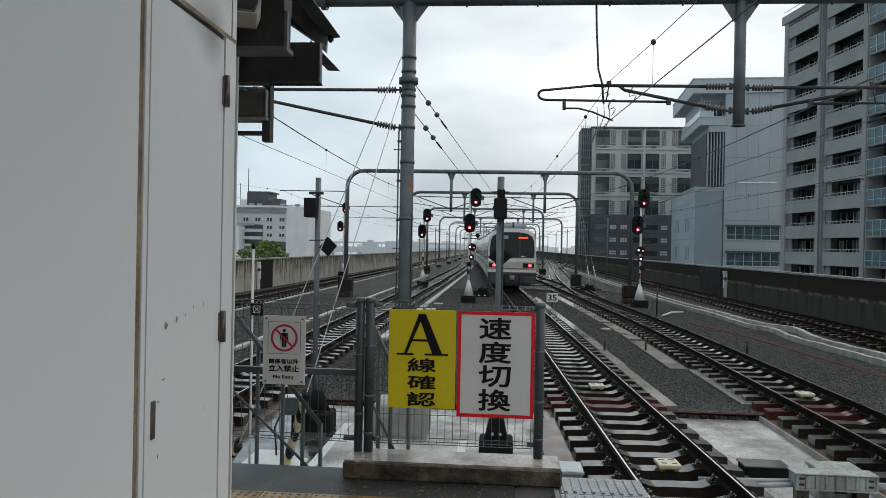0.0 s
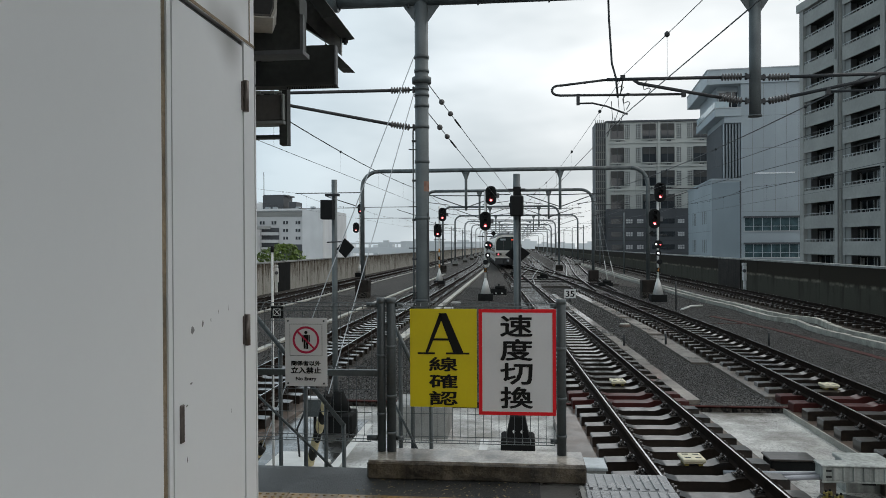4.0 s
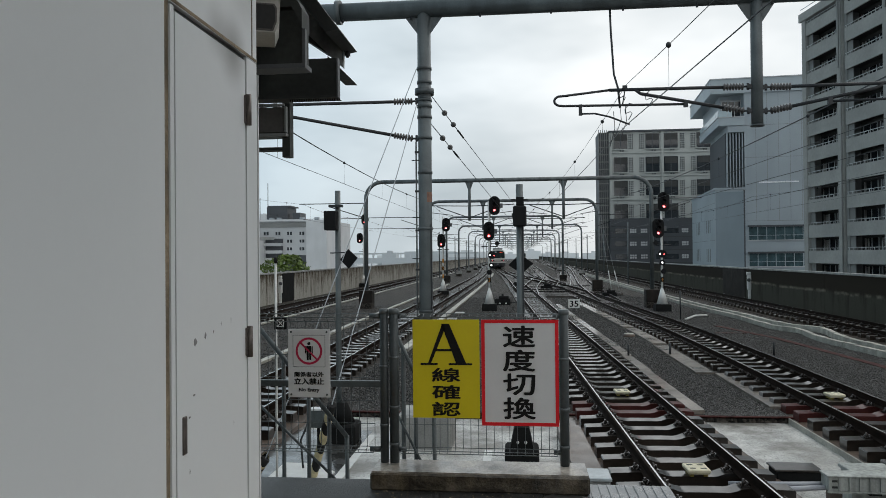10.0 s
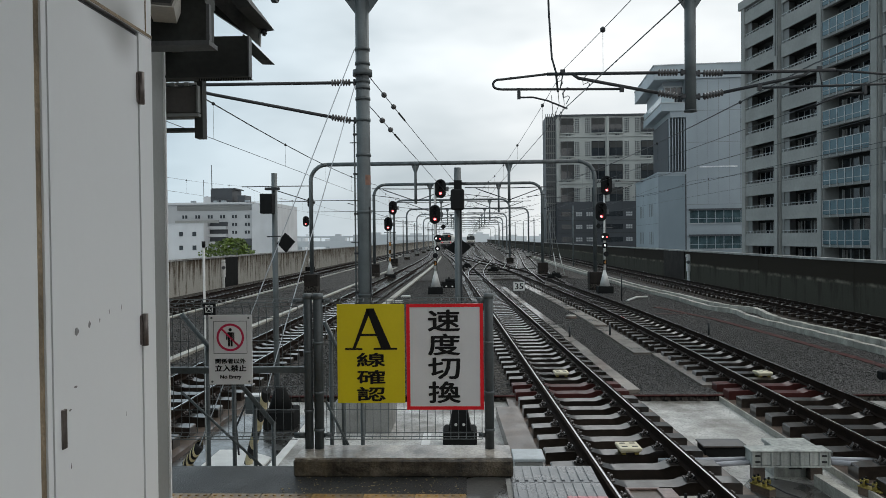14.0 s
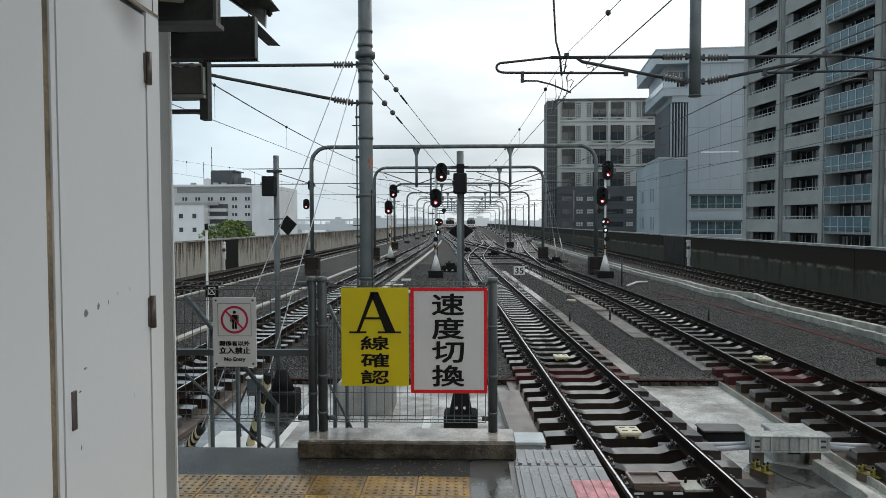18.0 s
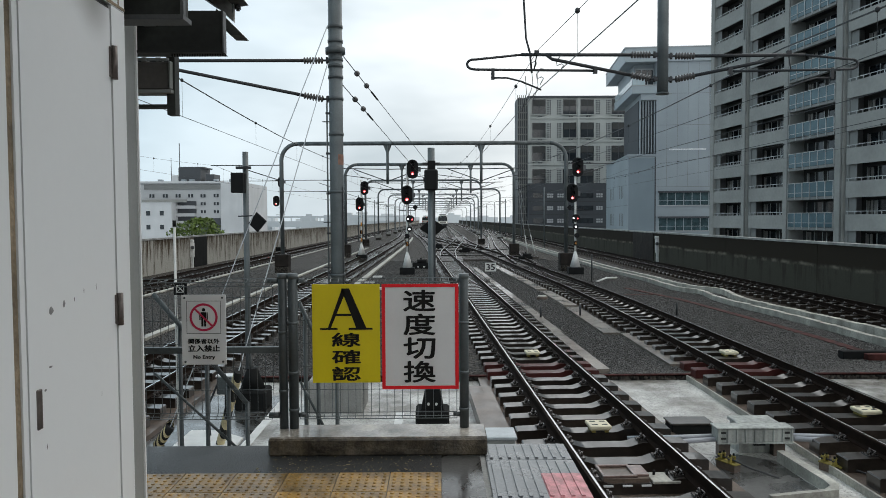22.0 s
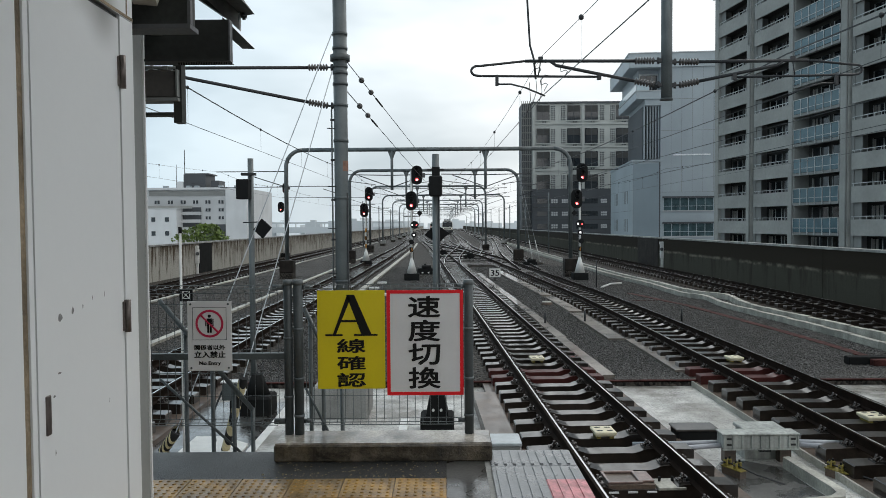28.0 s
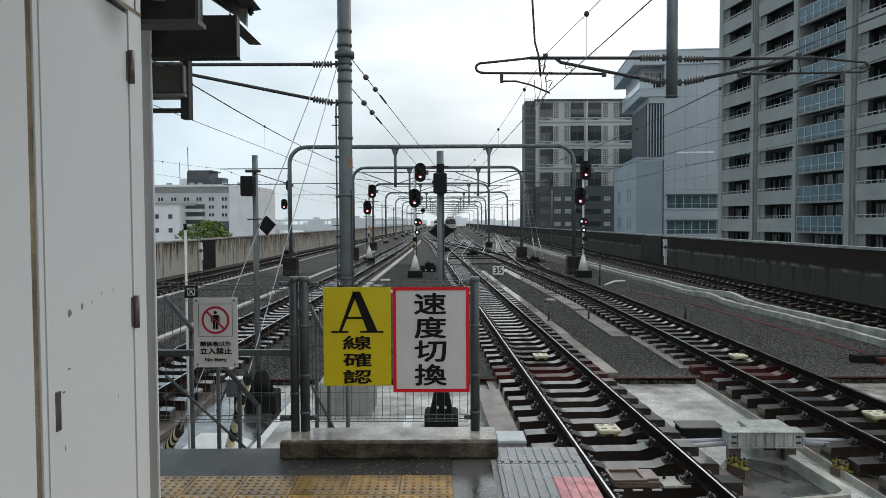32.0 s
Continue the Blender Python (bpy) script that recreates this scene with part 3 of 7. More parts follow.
def wet_slab():
    """Pale speckled concrete under a thin, broken film of rain."""
    m = bpy.data.materials.new("rain_wet_pale_concrete")
    m.use_nodes = True
    n, l = m.node_tree.nodes, m.node_tree.links
    b = n["Principled BSDF"]
    geo = n.new("ShaderNodeNewGeometry")

    def noise(scale, detail, rough=0.6):
        t = n.new("ShaderNodeTexNoise")
        t.inputs["Scale"].default_value, t.inputs["Detail"].default_value, t.inputs["Roughness"].default_value = scale, detail, rough
        l.new(geo.outputs["Position"], t.inputs["Vector"])
        return t.outputs["Fac"]

    def ramp(v, lo, hi, a, c):
        k = n.new("ShaderNodeMapRange")
        k.inputs["From Min"].default_value, k.inputs["From Max"].default_value = lo, hi
        k.inputs["To Min"].default_value, k.inputs["To Max"].default_value = a, c
        l.new(v, k.inputs["Value"])
        return k.outputs["Result"]

    stain, speck, pool = noise(0.9, 6.0), noise(26.0, 3.0, 0.75), noise(2.6, 5.0)
    r = n.new("ShaderNodeValToRGB")
    r.color_ramp.elements[0].position, r.color_ramp.elements[0].color = 0.40, (0.17, 0.155, 0.13, 1)
    r.color_ramp.elements[1].position, r.color_ramp.elements[1].color = 0.58, (0.62, 0.61, 0.58, 1)
    l.new(stain, r.inputs["Fac"])
    x = n.new("ShaderNodeMixRGB")
    x.inputs["Color2"].default_value = (0.085, 0.075, 0.062, 1)
    l.new(ramp(speck, 0.50, 0.68, 0.0, 0.85), x.inputs["Fac"])
    l.new(r.outputs["Color"], x.inputs["Color1"])
    l.new(x.outputs["Color"], b.inputs["Base Color"])
    b.inputs["Roughness"].default_value = 0.4
    b.inputs["Coat IOR"].default_value = 1.45
    l.new(ramp(pool, 0.42, 0.56, 0.35, 1.0), b.inputs["Coat Weight"])
    l.new(ramp(speck, 0.4, 0.6, 0.02, 0.16), b.inputs["Coat Roughness"])
    bp = n.new("ShaderNodeBump")
    bp.inputs["Strength"].default_value, bp.inputs["Distance"].default_value = 0.8, 0.014
    l.new(speck, bp.inputs["Height"])
    l.new(bp.outputs["Normal"], b.inputs["Normal"])
    l.new(bp.outputs["Normal"], b.inputs["Coat Normal"])
    return m


M_slab = wet_slab()
M_wallc = stained_wall("drip_stained_pale_concrete", (0.40, 0.39, 0.35), (0.065, 0.047, 0.03), 0.17, 0.0, 3.0)
M_wall_dark = stained_wall("drip_stained_dark_concrete", (0.062, 0.060, 0.047), (0.024, 0.019, 0.0135), 0.2, -0.30, 1.6)


def pebble_material():
    """Wet crushed stone: each stone has a grey of its own."""
    m = bpy.data.materials.new("wet_crushed_stone")
    m.use_nodes = True
    n, l = m.node_tree.nodes, m.node_tree.links
    b = n["Principled BSDF"]
    b.inputs["Roughness"].default_value, b.inputs["Specular IOR Level"].default_value = 0.4, 0.35
    g = n.new("ShaderNodeNewGeometry")
    r = n.new("ShaderNodeValToRGB")
    r.color_ramp.elements[0].position, r.color_ramp.elements[0].color = 0.0, (0.006, 0.006, 0.0055, 1)
    r.color_ramp.elements[1].position, r.color_ramp.elements[1].color = 1.0, (0.13, 0.128, 0.122, 1)
    e = r.color_ramp.elements.new(0.7)
    e.color = (0.034, 0.031, 0.0275, 1)
    l.new(g.outputs["Random Per Island"], r.inputs["Fac"])
    l.new(r.outputs["Color"], b.inputs["Base Color"])
    return m


M_pebble = pebble_material()

# ---- large structure ----
RAIL = -1.07        # rail head
BED = -1.46         # concrete round the near tracks
GRAVEL = -1.37
tagged(part("ground", boxm(-900, -40, -9.2, 900, 3200, -9.0), M_haze), "grey city ground far below the viaduct", "ground", kind="structure")
tagged(part("viaduct_deck", boxm(-15.2, 11.7, -2.0, 14.2, 520, GRAVEL), M_gravel), "wet dark gravel bed of the elevated railway", "track bed", kind="structure")
tagged(part("viaduct_end", boxm(-15.2, -30, -2.0, 14.2, 3.45, BED - 0.02), M_bed), "dark concrete beside the platform", "track bed", kind="structure")
tagged(part("concrete_slab", boxm(-15.0, 3.45, BED - 0.3, 13.8, 11.7, BED), M_slab), "wet pale concrete slab at the platform end", "slab", kind="structure")
# platform: slab, asphalt strip, dark margin
tagged(part("platform", boxm(-8, -14, -1.9, 0.8, 3.42, -0.004), M_concrete), "concrete station platform end", "platform", kind="structure")
tagged(part("asphalt_strip", boxm(-8, 2.885, -0.02, 0.06, 3.40, 0.004), M_asphalt), "wet dark asphalt strip at the platform end", "asphalt", kind="structure")
tagged(part("platform_margin", boxm(0.06, -14, -0.02, 0.30, 3.36, 0.003), M_slabdk), "wet dark concrete platform margin", "platform", kind="structure")

paving = tagged(new("tactile_paving"), "wet yellow tactile paving with rows of studs", "paving", kind="structure")
bm = boxm(-8, -14, -0.03, 0.06, 2.885, -0.001)
part("bedding", bm, M_tiledirt, paving)
bm = boxm(0.003, 0.003, -0.02, 0.297, 0.297, 0.005)
for i in range(6):
    for j in range(6):
        cx, cy = 0.03 + i * 0.048, 0.03 + j * 0.048
        tube(bm, [(cx, cy, 0.004), (cx, cy, 0.010)], [0.013, 0.009], 6)
tile_mesh = mesh_of("tile", bm, M_tile)
for i in range(12):
    for j in range(6):
        share("tile", tile_mesh, paving, (0.06 - 0.3 * (i + 1), 2.885 - 0.3 * (j + 1), 0))


def parapet(name, x0, x1, top, m, label, start, step):
    w = tagged(new(name), label, "parapet wall", kind="structure")
    y = start
    while y < 520:
        part("wall_panel", boxm(x0, y + 0.012, GRAVEL - 0.6, x1, y + step - 0.012, top, 0.0), m, w)
        y += step
    part("coping", boxm(x0 - 0.05, -30, top + 0.002, x1 + 0.05, 520, top + 0.09), M_concrete, w)
    return w


parapet("wall_east", 14.0, 14.25, 0.50, M_wall_dark, "dark stained concrete parapet of the viaduct", -34.95, 8.6)
parapet("wall_west", -15.25, -15.0, 0.46, M_wallc, "stained pale concrete parapet of the viaduct", -30.0, 9.0)

# ---- tracks ----
def smooth(points, step=1.5):
    """Points every step metres on a curve through (y, x) knots."""
    ys = np.array([p[0] for p in points], float)
    xs = np.array([p[1] for p in points], float)
    d = np.gradient(xs, ys)
    out = []
    y = ys[0]
    while y <= ys[-1]:
        k = min(max(np.searchsorted(ys, y) - 1, 0), len(ys) - 2)
        h = ys[k + 1] - ys[k]
        s = (y - ys[k]) / h
        v = (2 * s**3 - 3 * s**2 + 1) * xs[k] + (s**3 - 2 * s**2 + s) * h * d[k] + (-2 * s**3 + 3 * s**2) * xs[k + 1] + (s**3 - s**2) * h * d[k + 1]
        out.append((float(v), float(y)))
        y += step
    return out


def at_y(line, y):
    ys = [p[1] for p in line]
    xs = [p[0] for p in line]
    return float(np.interp(y, ys, xs))


LINE_A = smooth([(-8, 2.63), (0, 2.33), (20, 1.58), (49, 0.45), (63, -0.12), (77, -0.74), (95, -1.62), (115, -2.85), (150, -4.6), (190, -5.7), (240, -6.0), (500, -6.0)])
LINE_B = smooth([(-8, 5.62), (10, 5.62), (22, 5.55), (38, 4.86), (50, 4.25), (65, 3.45), (85, 2.9), (107, 2.95), (180, 3.0), (500, 3.0)])
LINE_C = smooth([(-8, 12.2), (100, 12.2), (500, 11.0)])
LINE_L1 = smooth([(-8, -5.05), (30, -5.0), (110, -5.6), (150, -7.2), (200, -9.0), (500, -9.0)])
LINE_L2 = smooth([(-8, -12.2), (200, -12.2), (500, -12.2)])
LINE_X = smooth([(46, 0.62), (56, 0.72), (64, 1.1), (80, 2.05), (95, 2.7), (107, 2.95)])
LINE_Z = smooth([(58, 3.75), (70, 2.6), (82, 1.1), (96, -0.6), (112, -2.15)])
LINE_W = smooth([(74, 2.0), (90, 1.2), (108, 0.6), (130, 0.5), (200, 1.0), (500, 1.0)])
LINE_V = smooth([(40, 5.0), (60, 5.6), (90, 7.3), (130, 9.6), (170, 11.0)])
LINE_Y = smooth([(60, 3.6), (78, 4.9), (110, 6.6), (160, 7.4), (500, 7.4)])

RAIL_PROFILE = [(-0.0635, -0.153), (0.0635, -0.153), (0.0635, -0.143), (0.012, -0.125), (0.010, -0.045), (0.0325, -0.035), (0.0325, -0.004), (-0.0325, -0.004), (-0.0325, -0.035), (-0.010, -0.045), (-0.012, -0.125), (-0.0635, -0.143)]


def sweep(line, off, profile, m, name, parent, z=RAIL):
    bm = bmesh.new()
    rings = []
    for i, (x, y) in enumerate(line):
        a, b = line[max(i - 1, 0)], line[min(i + 1, len(line) - 1)]
        d = Vector((b[0] - a[0], b[1] - a[1], 0)).normalized()
        n = Vector((d.y, -d.x, 0))
        rings.append([bm.verts.new(Vector((x, y, z)) + n * (off + px) + Vector((0, 0, pz))) for px, pz in profile])
    k = len(profile)
    for a, b in zip(rings, rings[1:]):
        for i in range(k):
            bm.faces.new((a[i], b[i], b[(i + 1) % k], a[(i + 1) % k]))
    bm.faces.new(rings[0])
    bm.faces.new(rings[-1][::-1])
    bmesh.ops.recalc_face_normals(bm, faces=bm.faces)
    return part(name, bm, m, parent)


def head(w):
    return [(-w, -0.005), (w, -0.005), (w, -0.001), (w * 0.55, 0.0), (-w * 0.55, 0.0), (-w, -0.001)]


def sleeper_bm(w=0.24, length=2.0, h=0.20):
    """A concrete sleeper with raised rail seats and a dipped middle, with its rail clips apart."""
    bm = bmesh.new()
    L = length / 2
    half = [(L, -0.022), (L - 0.012, -0.01), (0.70, 0.0), (0.44, 0.0), (0.38, -0.012), (0.31, -0.037), (0.25, -0.046), (0.12, -0.043)]
    prism(bm, [(-L, -h), (L, -h)] + half + [(-x, z) for x, z in half[::-1]], -w / 2, w / 2)
    bm.normal_update()
    for f in bm.faces:
        f.smooth = True
    for e in bm.edges:
        e.smooth = len(e.link_faces) == 2 and e.calc_face_angle(0.0) < 0.7
    return bm


def clip_bm():
    """Base plates, springs and studs on both sides of each rail."""
    bm = bmesh.new()
    for s in (-0.566, 0.566):
        box(bm, s - 0.17, -0.075, 0.0, s + 0.17, 0.075, 0.018)
        for t in (-0.105, 0.105):
            q = math.copysign(1.0, t)
            tube(bm, [(s + t, -0.05, 0.02), (s + t - q * 0.035, -0.04, 0.045), (s + t - q * 0.035, 0.04, 0.045), (s + t, 0.05, 0.02)], 0.011, 5)
            tube(bm, [(s + t * 1.1, 0, 0.018), (s + t * 1.1, 0, 0.085)], 0.014, 6)
            tube(bm, [(s + t * 1.1, 0, 0.035), (s + t * 1.1, 0, 0.055)], 0.026, 6)
            tube(bm, [(s + t * 1.5, 0.045 * q, 0.018), (s + t * 1.5, 0.045 * q, 0.05)], 0.017, 6)
    return bm


SLEEPER = mesh_of("sleeper", sleeper_bm(), M_sleeper)
SLEEPER_RED = mesh_of("sleeper", sleeper_bm(0.26), M_red_sleeper)
CLIP = mesh_of("rail_clips", clip_bm(), M_clip)


def track(name, line, label, near, step=0.60, edges=True, reds=(), y0=3.2, far=430.0):
    tr = tagged(new(name), label, "railway track", kind="structure")
    for off in (-0.566, 0.566):
        sweep(line, off, RAIL_PROFILE, M_rail_side, "rail", tr)
        sweep(line, off - math.copysign(0.010 if near else 0.005, off), head(0.012 if near else 0.024), M_rail_top, "rail_head", tr)
    far_bm = bmesh.new()
    y, k = max(y0, line[0][1]), 0
    end = min(line[-1][1], far)
    while y < end:
        x = at_y(line, y)
        a = -math.atan(at_y(line, y + 0.5) - at_y(line, y - 0.5))
        if y < near:
            red = any(abs(y - r) < step * 0.5 for r in reds)
            s = share("sleeper", SLEEPER_RED if red else SLEEPER, tr, (x, y, RAIL - 0.155), a)
            if y < min(near, 46):
                share("rail_clips", CLIP, tr, (x, y, RAIL - 0.155), a)
        else:
            box(far_bm, x - 1.0, y - 0.12, RAIL - 0.3, x + 1.0, y + 0.12, RAIL - 0.16)
        y += step
        k += 1
    if far_bm.verts:
        part("far_sleepers", far_bm, M_sleeper_far, tr)["kind"] = "stuff"
    else:
        far_bm.free()
    return tr


track("track_a", LINE_A, "wet railway track on dark concrete sleepers beside the platform", 70, reds=(11.7, 12.3))
track("track_b", LINE_B, "wet railway track on dark sleepers joining the next one", 60, reds=(11.7, 12.3))
track("track_c", LINE_C, "railway track along the dark parapet", 60, step=0.62, y0=8)
track("track_d", LINE_L1, "railway track seen behind the fence", 60)
track("track_e", LINE_L2, "railway track along the pale parapet", 50, step=0.62, y0=12)
track("track_crossover", LINE_X, "polished rails of a crossover between two tracks", 0, y0=46)
track("track_turnout", LINE_Y, "diverging railway track", 0, y0=60)


track("track_slip", LINE_Z, "polished rails of a second crossover", 0, y0=58)
track("track_through", LINE_W, "railway track leading away through the junction", 0, y0=74)
track("track_branch", LINE_V, "railway track branching towards the dark parapet", 0, y0=40)


tim = tagged(new("turnout_timbers"), "long wet sleepers under the turnouts", "sleepers", kind="structure")
TIMBER = mesh_of("timber", boxm(-1.75, -0.12, RAIL - 0.3, 1.75, 0.12, RAIL - 0.155), M_sleeper_far)
for k in range(64):
    y = 47.3 + k * 0.9
    share("timber", TIMBER, tim, (at_y(LINE_A, y) * 0.35 + at_y(LINE_B, y) * 0.65 - 0.5 + 0.4 * math.sin(k * 1.7), y, 0), 0.02 * math.sin(k))
for k in range(40):
    y = 50.1 + k * 0.9
    share("timber", TIMBER, tim, (at_y(LINE_V, y) * 0.5 + at_y(LINE_B, y) * 0.5 + 0.6, y, 0), 0.03)
for k, (ya, xa, xb) in enumerate(((52, 0.0, 4.2), (55.5, 0.3, 4.0), (60, -0.4, 3.6), (66, -0.2, 4.6), (71, -0.6, 3.2), (84, -1.2, 3.0), (50, 4.2, 6.4), (62, 3.4, 6.0))):
    part("rodding", tubem([(xa, ya, RAIL - 0.13), (xb, ya + 0.1, RAIL - 0.13)], 0.04, 6), M_dark, tim)


def strip(name, line, off0, off1, z0, z1, ya, yb, m, label, category="track edge"):
    sub = [(at_y(line, q), q) for q in [ya + (yb - ya) * k / max(2, int((yb - ya) / 1.5)) for k in range(max(2, int((yb - ya) / 1.5)) + 1)]]
    prof = [(off0, z0 - RAIL), (off1, z0 - RAIL), (off1, z1 - RAIL), (off0, z1 - RAIL)]
    ob = sweep(sub, 0, prof, m, name, None)
    return tagged(ob, label, category, kind="structure")


# concrete plinths and edge strips that carry the sleepers
for ln, nm, h_ in ((LINE_A, "a", 1.16), (LINE_B, "b", 1.06), (LINE_L1, "d", 1.15)):
    strip("track_bed_" + nm, ln, -h_, h_, BED - 0.1, -1.385, 2, 44, M_bed, "wet concrete bed under the track")
strip("track_bed_c", LINE_C, -1.3, 1.3, BED - 0.1, -1.355, 4, 300, M_bed_far, "wet concrete bed under the track")
strip("track_bed_e", LINE_L2, -1.3, 1.3, BED - 0.1, -1.355, 4, 300, M_bed_far, "wet concrete bed under the track")
strip("track_edge_left", LINE_A, -1.42, -1.06, BED - 0.1, -1.28, 3.8, 10.6, M_bed, "raised wet concrete edge of the track")
for a_, b_, o_ in ((11.9, 16.4, 1.06), (16.44, 19.0, 1.10), (19.04, 27.0, 1.14), (27.04, 40, 1.12)):
    strip("track_edge_right", LINE_A, o_, o_ + 0.25, BED - 0.1, -1.30, a_, b_, M_edge, "raised pale concrete edge of the track")
for a_, b_, o_ in ((12.4, 16.2, -1.16), (16.25, 21.4, -1.56), (21.9, 26.6, -1.48), (27.2, 42, -1.50)):
    strip("track_edge_left", LINE_B, o_, o_ + 0.42, BED - 0.1, -1.31, a_, b_, M_edge, "raised pale concrete edge of the track")
strip("plinth_face", LINE_B, -1.09, -1.063, BED - 0.05, -1.37, 3, 12.4, M_trough, "pale concrete face of the track plinth")
strip("edge_strip", LINE_L1, -2.15, -1.95, GRAVEL - 0.1, -1.30, 12, 70, M_trough, "pale concrete edging in the gravel")
strip("edge_strip", LINE_L2, 1.1, 1.3, GRAVEL - 0.1, -1.30, 12, 120, M_trough, "pale concrete edging beside the track")
strip("edge_strip", LINE_L1, 1.35, 1.6, GRAVEL - 0.1, -1.27, 20, 110, M_trough, "pale concrete edging beside the track")

# cable trough along the far right track
tr = tagged(new("cable_trough"), "pale concrete cable trough that bends beside the track", "cable trough", kind="structure")
NEAR_ROW = smooth([(4, 9.85), (14, 9.78), (18, 9.74), (21, 9.55), (23, 9.45), (24.2, 9.56), (25.6, 9.70), (26.4, 9.36), (28, 9.26), (31, 9.3), (36, 9.0), (44, 8.9), (120, 8.9)], 0.25)
FAR_ROW = smooth([(4, 10.65), (15.5, 10.56), (19.4, 10.25), (22.6, 10.06), (24.2, 10.3), (25.8, 10.52), (26.8, 10.0), (28, 9.8), (31, 9.75), (36, 9.45), (44, 9.35), (120, 9.35)], 0.25)
y, i = 4.0, 0
while y < 110:
    step = 0.6 if y < 40 else 2.0
    for row, wd, zt in ((NEAR_ROW, 0.15, -1.195), (FAR_ROW, 0.17, -1.17)):
        x0, x1 = at_y(row, y), at_y(row, y + step)
        bm = bmesh.new()
        prism(bm, [(x0, y), (x0 + wd, y), (x1 + wd, y + step - 0.012), (x1, y + step - 0.012)], GRAVEL - 0.05, zt + 0.008 * math.sin(i * 2.3), "z")
        part("trough_lid", bm, M_trough, tr)
    y, i = y + step, i + 1

# ---- the white cabin beside the platform ----
WX = -1.04
cab = tagged(new("cabin_wall"), "white painted steel cabin wall with sealed joints", "wall", kind="structure")
part("wall_panel", boxm(-3.2, -4.0, 0, WX, 0.545, 3.29), M_white, cab)
part("wall_panel", boxm(-3.2, 0.578, 0, WX - 0.03, 1.25, 3.29), M_white, cab)
part("wall_panel", boxm(WX - 0.03, 0.578, 2.213, WX, 1.25, 3.29), M_white, cab)
part("wall_panel", boxm(WX - 0.03, 1.150, 0, WX, 1.25, 2.211), M_white, cab)
part("joint_sealant", boxm(WX - 0.05, 0.545, 0, WX - 0.006, 0.578, 3.29), M_seal, cab)
part("joint_sealant", boxm(WX - 0.004, 0.578, 2.216, WX + 0.002, 1.25, 2.226), M_seal, cab)
part("joint_sealant", boxm(WX - 0.004, 1.200, 2.226, WX + 0.002, 1.206, 3.29), M_seal, cab)
part("rear_wall", boxm(-3.2, 1.252, 0, -1.342, 2.055, 3.25), M_trim, cab, "grey recessed wall of the cabin")
part("corner_bead", boxm(-1.36, 2.055, 0, -1.334, 2.068, 3.25), M_white, cab)
door = thing("door_1", "closed white steel cabin door with brown hinges and scuffs", "door")
door["kind"] = "structure"
part("door_leaf", boxm(WX - 0.028, 0.613, 0.02, WX - 0.002, 1.141, 2.195), M_white, door)
part("door_gap", boxm(WX - 0.029, 0.582, 0.01, WX - 0.010, 1.149, 2.2085), M_gap, door)
part("door_frame", boxm(WX - 0.027, 0.580, 0, WX - 0.001, 0.603, 2.207), M_white, door)
for hz in (2.02, 1.19, 0.3):
    h = part("hinge", tubem([(WX + 0.008, 1.148, hz - 0.055), (WX + 0.008, 1.148, hz + 0.055)], 0.011, 8), M_hinge, door)
    part("hinge_leaf", boxm(WX - 0.002, 1.130, hz - 0.05, WX + 0.004, 1.165, hz + 0.05), M_hinge, door)
part("latch", boxm(WX - 0.004, 0.645, 0.92, WX + 0.003, 0.668, 1.03, 0.002), M_hinge, door, "worn steel latch plate")
for y, z, w, hh in ((0.73, 1.238, 0.014, 0.016), (0.80, 1.25, 0.009, 0.013), (0.86, 1.255, 0.004, 0.008), (0.92, 1.275, 0.003, 0.010), (1.0, 1.28, 0.002, 0.013), (0.69, 1.02, 0.008, 0.004), (0.72, 1.08, 0.012, 0.004), (0.69, 0.86, 0.004, 0.012), (1.02, 0.93, 0.002, 0.012)):
    bm = bmesh.new()
    ring = [bm.verts.new((WX - 0.0012, y + w * math.cos(a) * random.uniform(0.5, 1), z + hh * math.sin(a) * random.uniform(0.5, 1))) for a in np.linspace(0, 6.0, 9)]
    bm.faces.new(ring)
    part("scuff", bm, M_stain, door)

# ---- canopy over the platform and the gear at its end ----
# Out of view; reaches past the eaves to shade cabin wall and platform.
tagged(part("canopy_roof", boxm(-8, -14, 3.3, 0.5, 1.3, 3.42), M_darkmid), "unseen dark canopy roof, widened to shade cabin wall and platform", "canopy", kind="structure")
# Added behind the view to block sky light from that side.
tagged(part("station_end_wall", boxm(-8, -14.3, -0.02, 0.8, -14.0, 3.3), M_darkmid), "unseen dark wall added behind to keep out the sky", "wall", kind="structure")

# gear on the parapets
for x, y, s in ((13.93, 44.6, -1), (-14.93, 42.4, 1)):
    wc = thing("wall_cabinet", "pale cabinet on a post against the parapet", "cabinet", "parapet cabinets", at=(x, y, 0))
    part("body", boxm(-0.11, -0.15, -0.75, 0.11, 0.15, 0.15, 0.03), M_sigwhite, wc)
    part("top_box", boxm(-0.16, -0.12, 0.151, 0.10, 0.12, 0.33, 0.03), M_sigwhite, wc)
    part("foot", boxm(-0.07, -0.08, GRAVEL, 0.07, 0.08, -0.75), M_sigwhite, wc)
    part("dial", tubem([(s * 0.08, -0.15, -0.15), (s * 0.08, -0.21, -0.15)], 0.11, 10), M_darkmid, wc)
tagged(part("parapet_hatch", boxm(-15.0, 42.9, GRAVEL, -14.955, 45.3, 0.45), M_dark), "dark steel hatch in the pale parapet", "hatch", kind="structure")
tagged(part("parapet_hatch", boxm(13.955, 45.6, GRAVEL, 14.0, 50.5, 0.48), M_footing), "dark steel hatch in the dark parapet", "hatch", kind="structure")


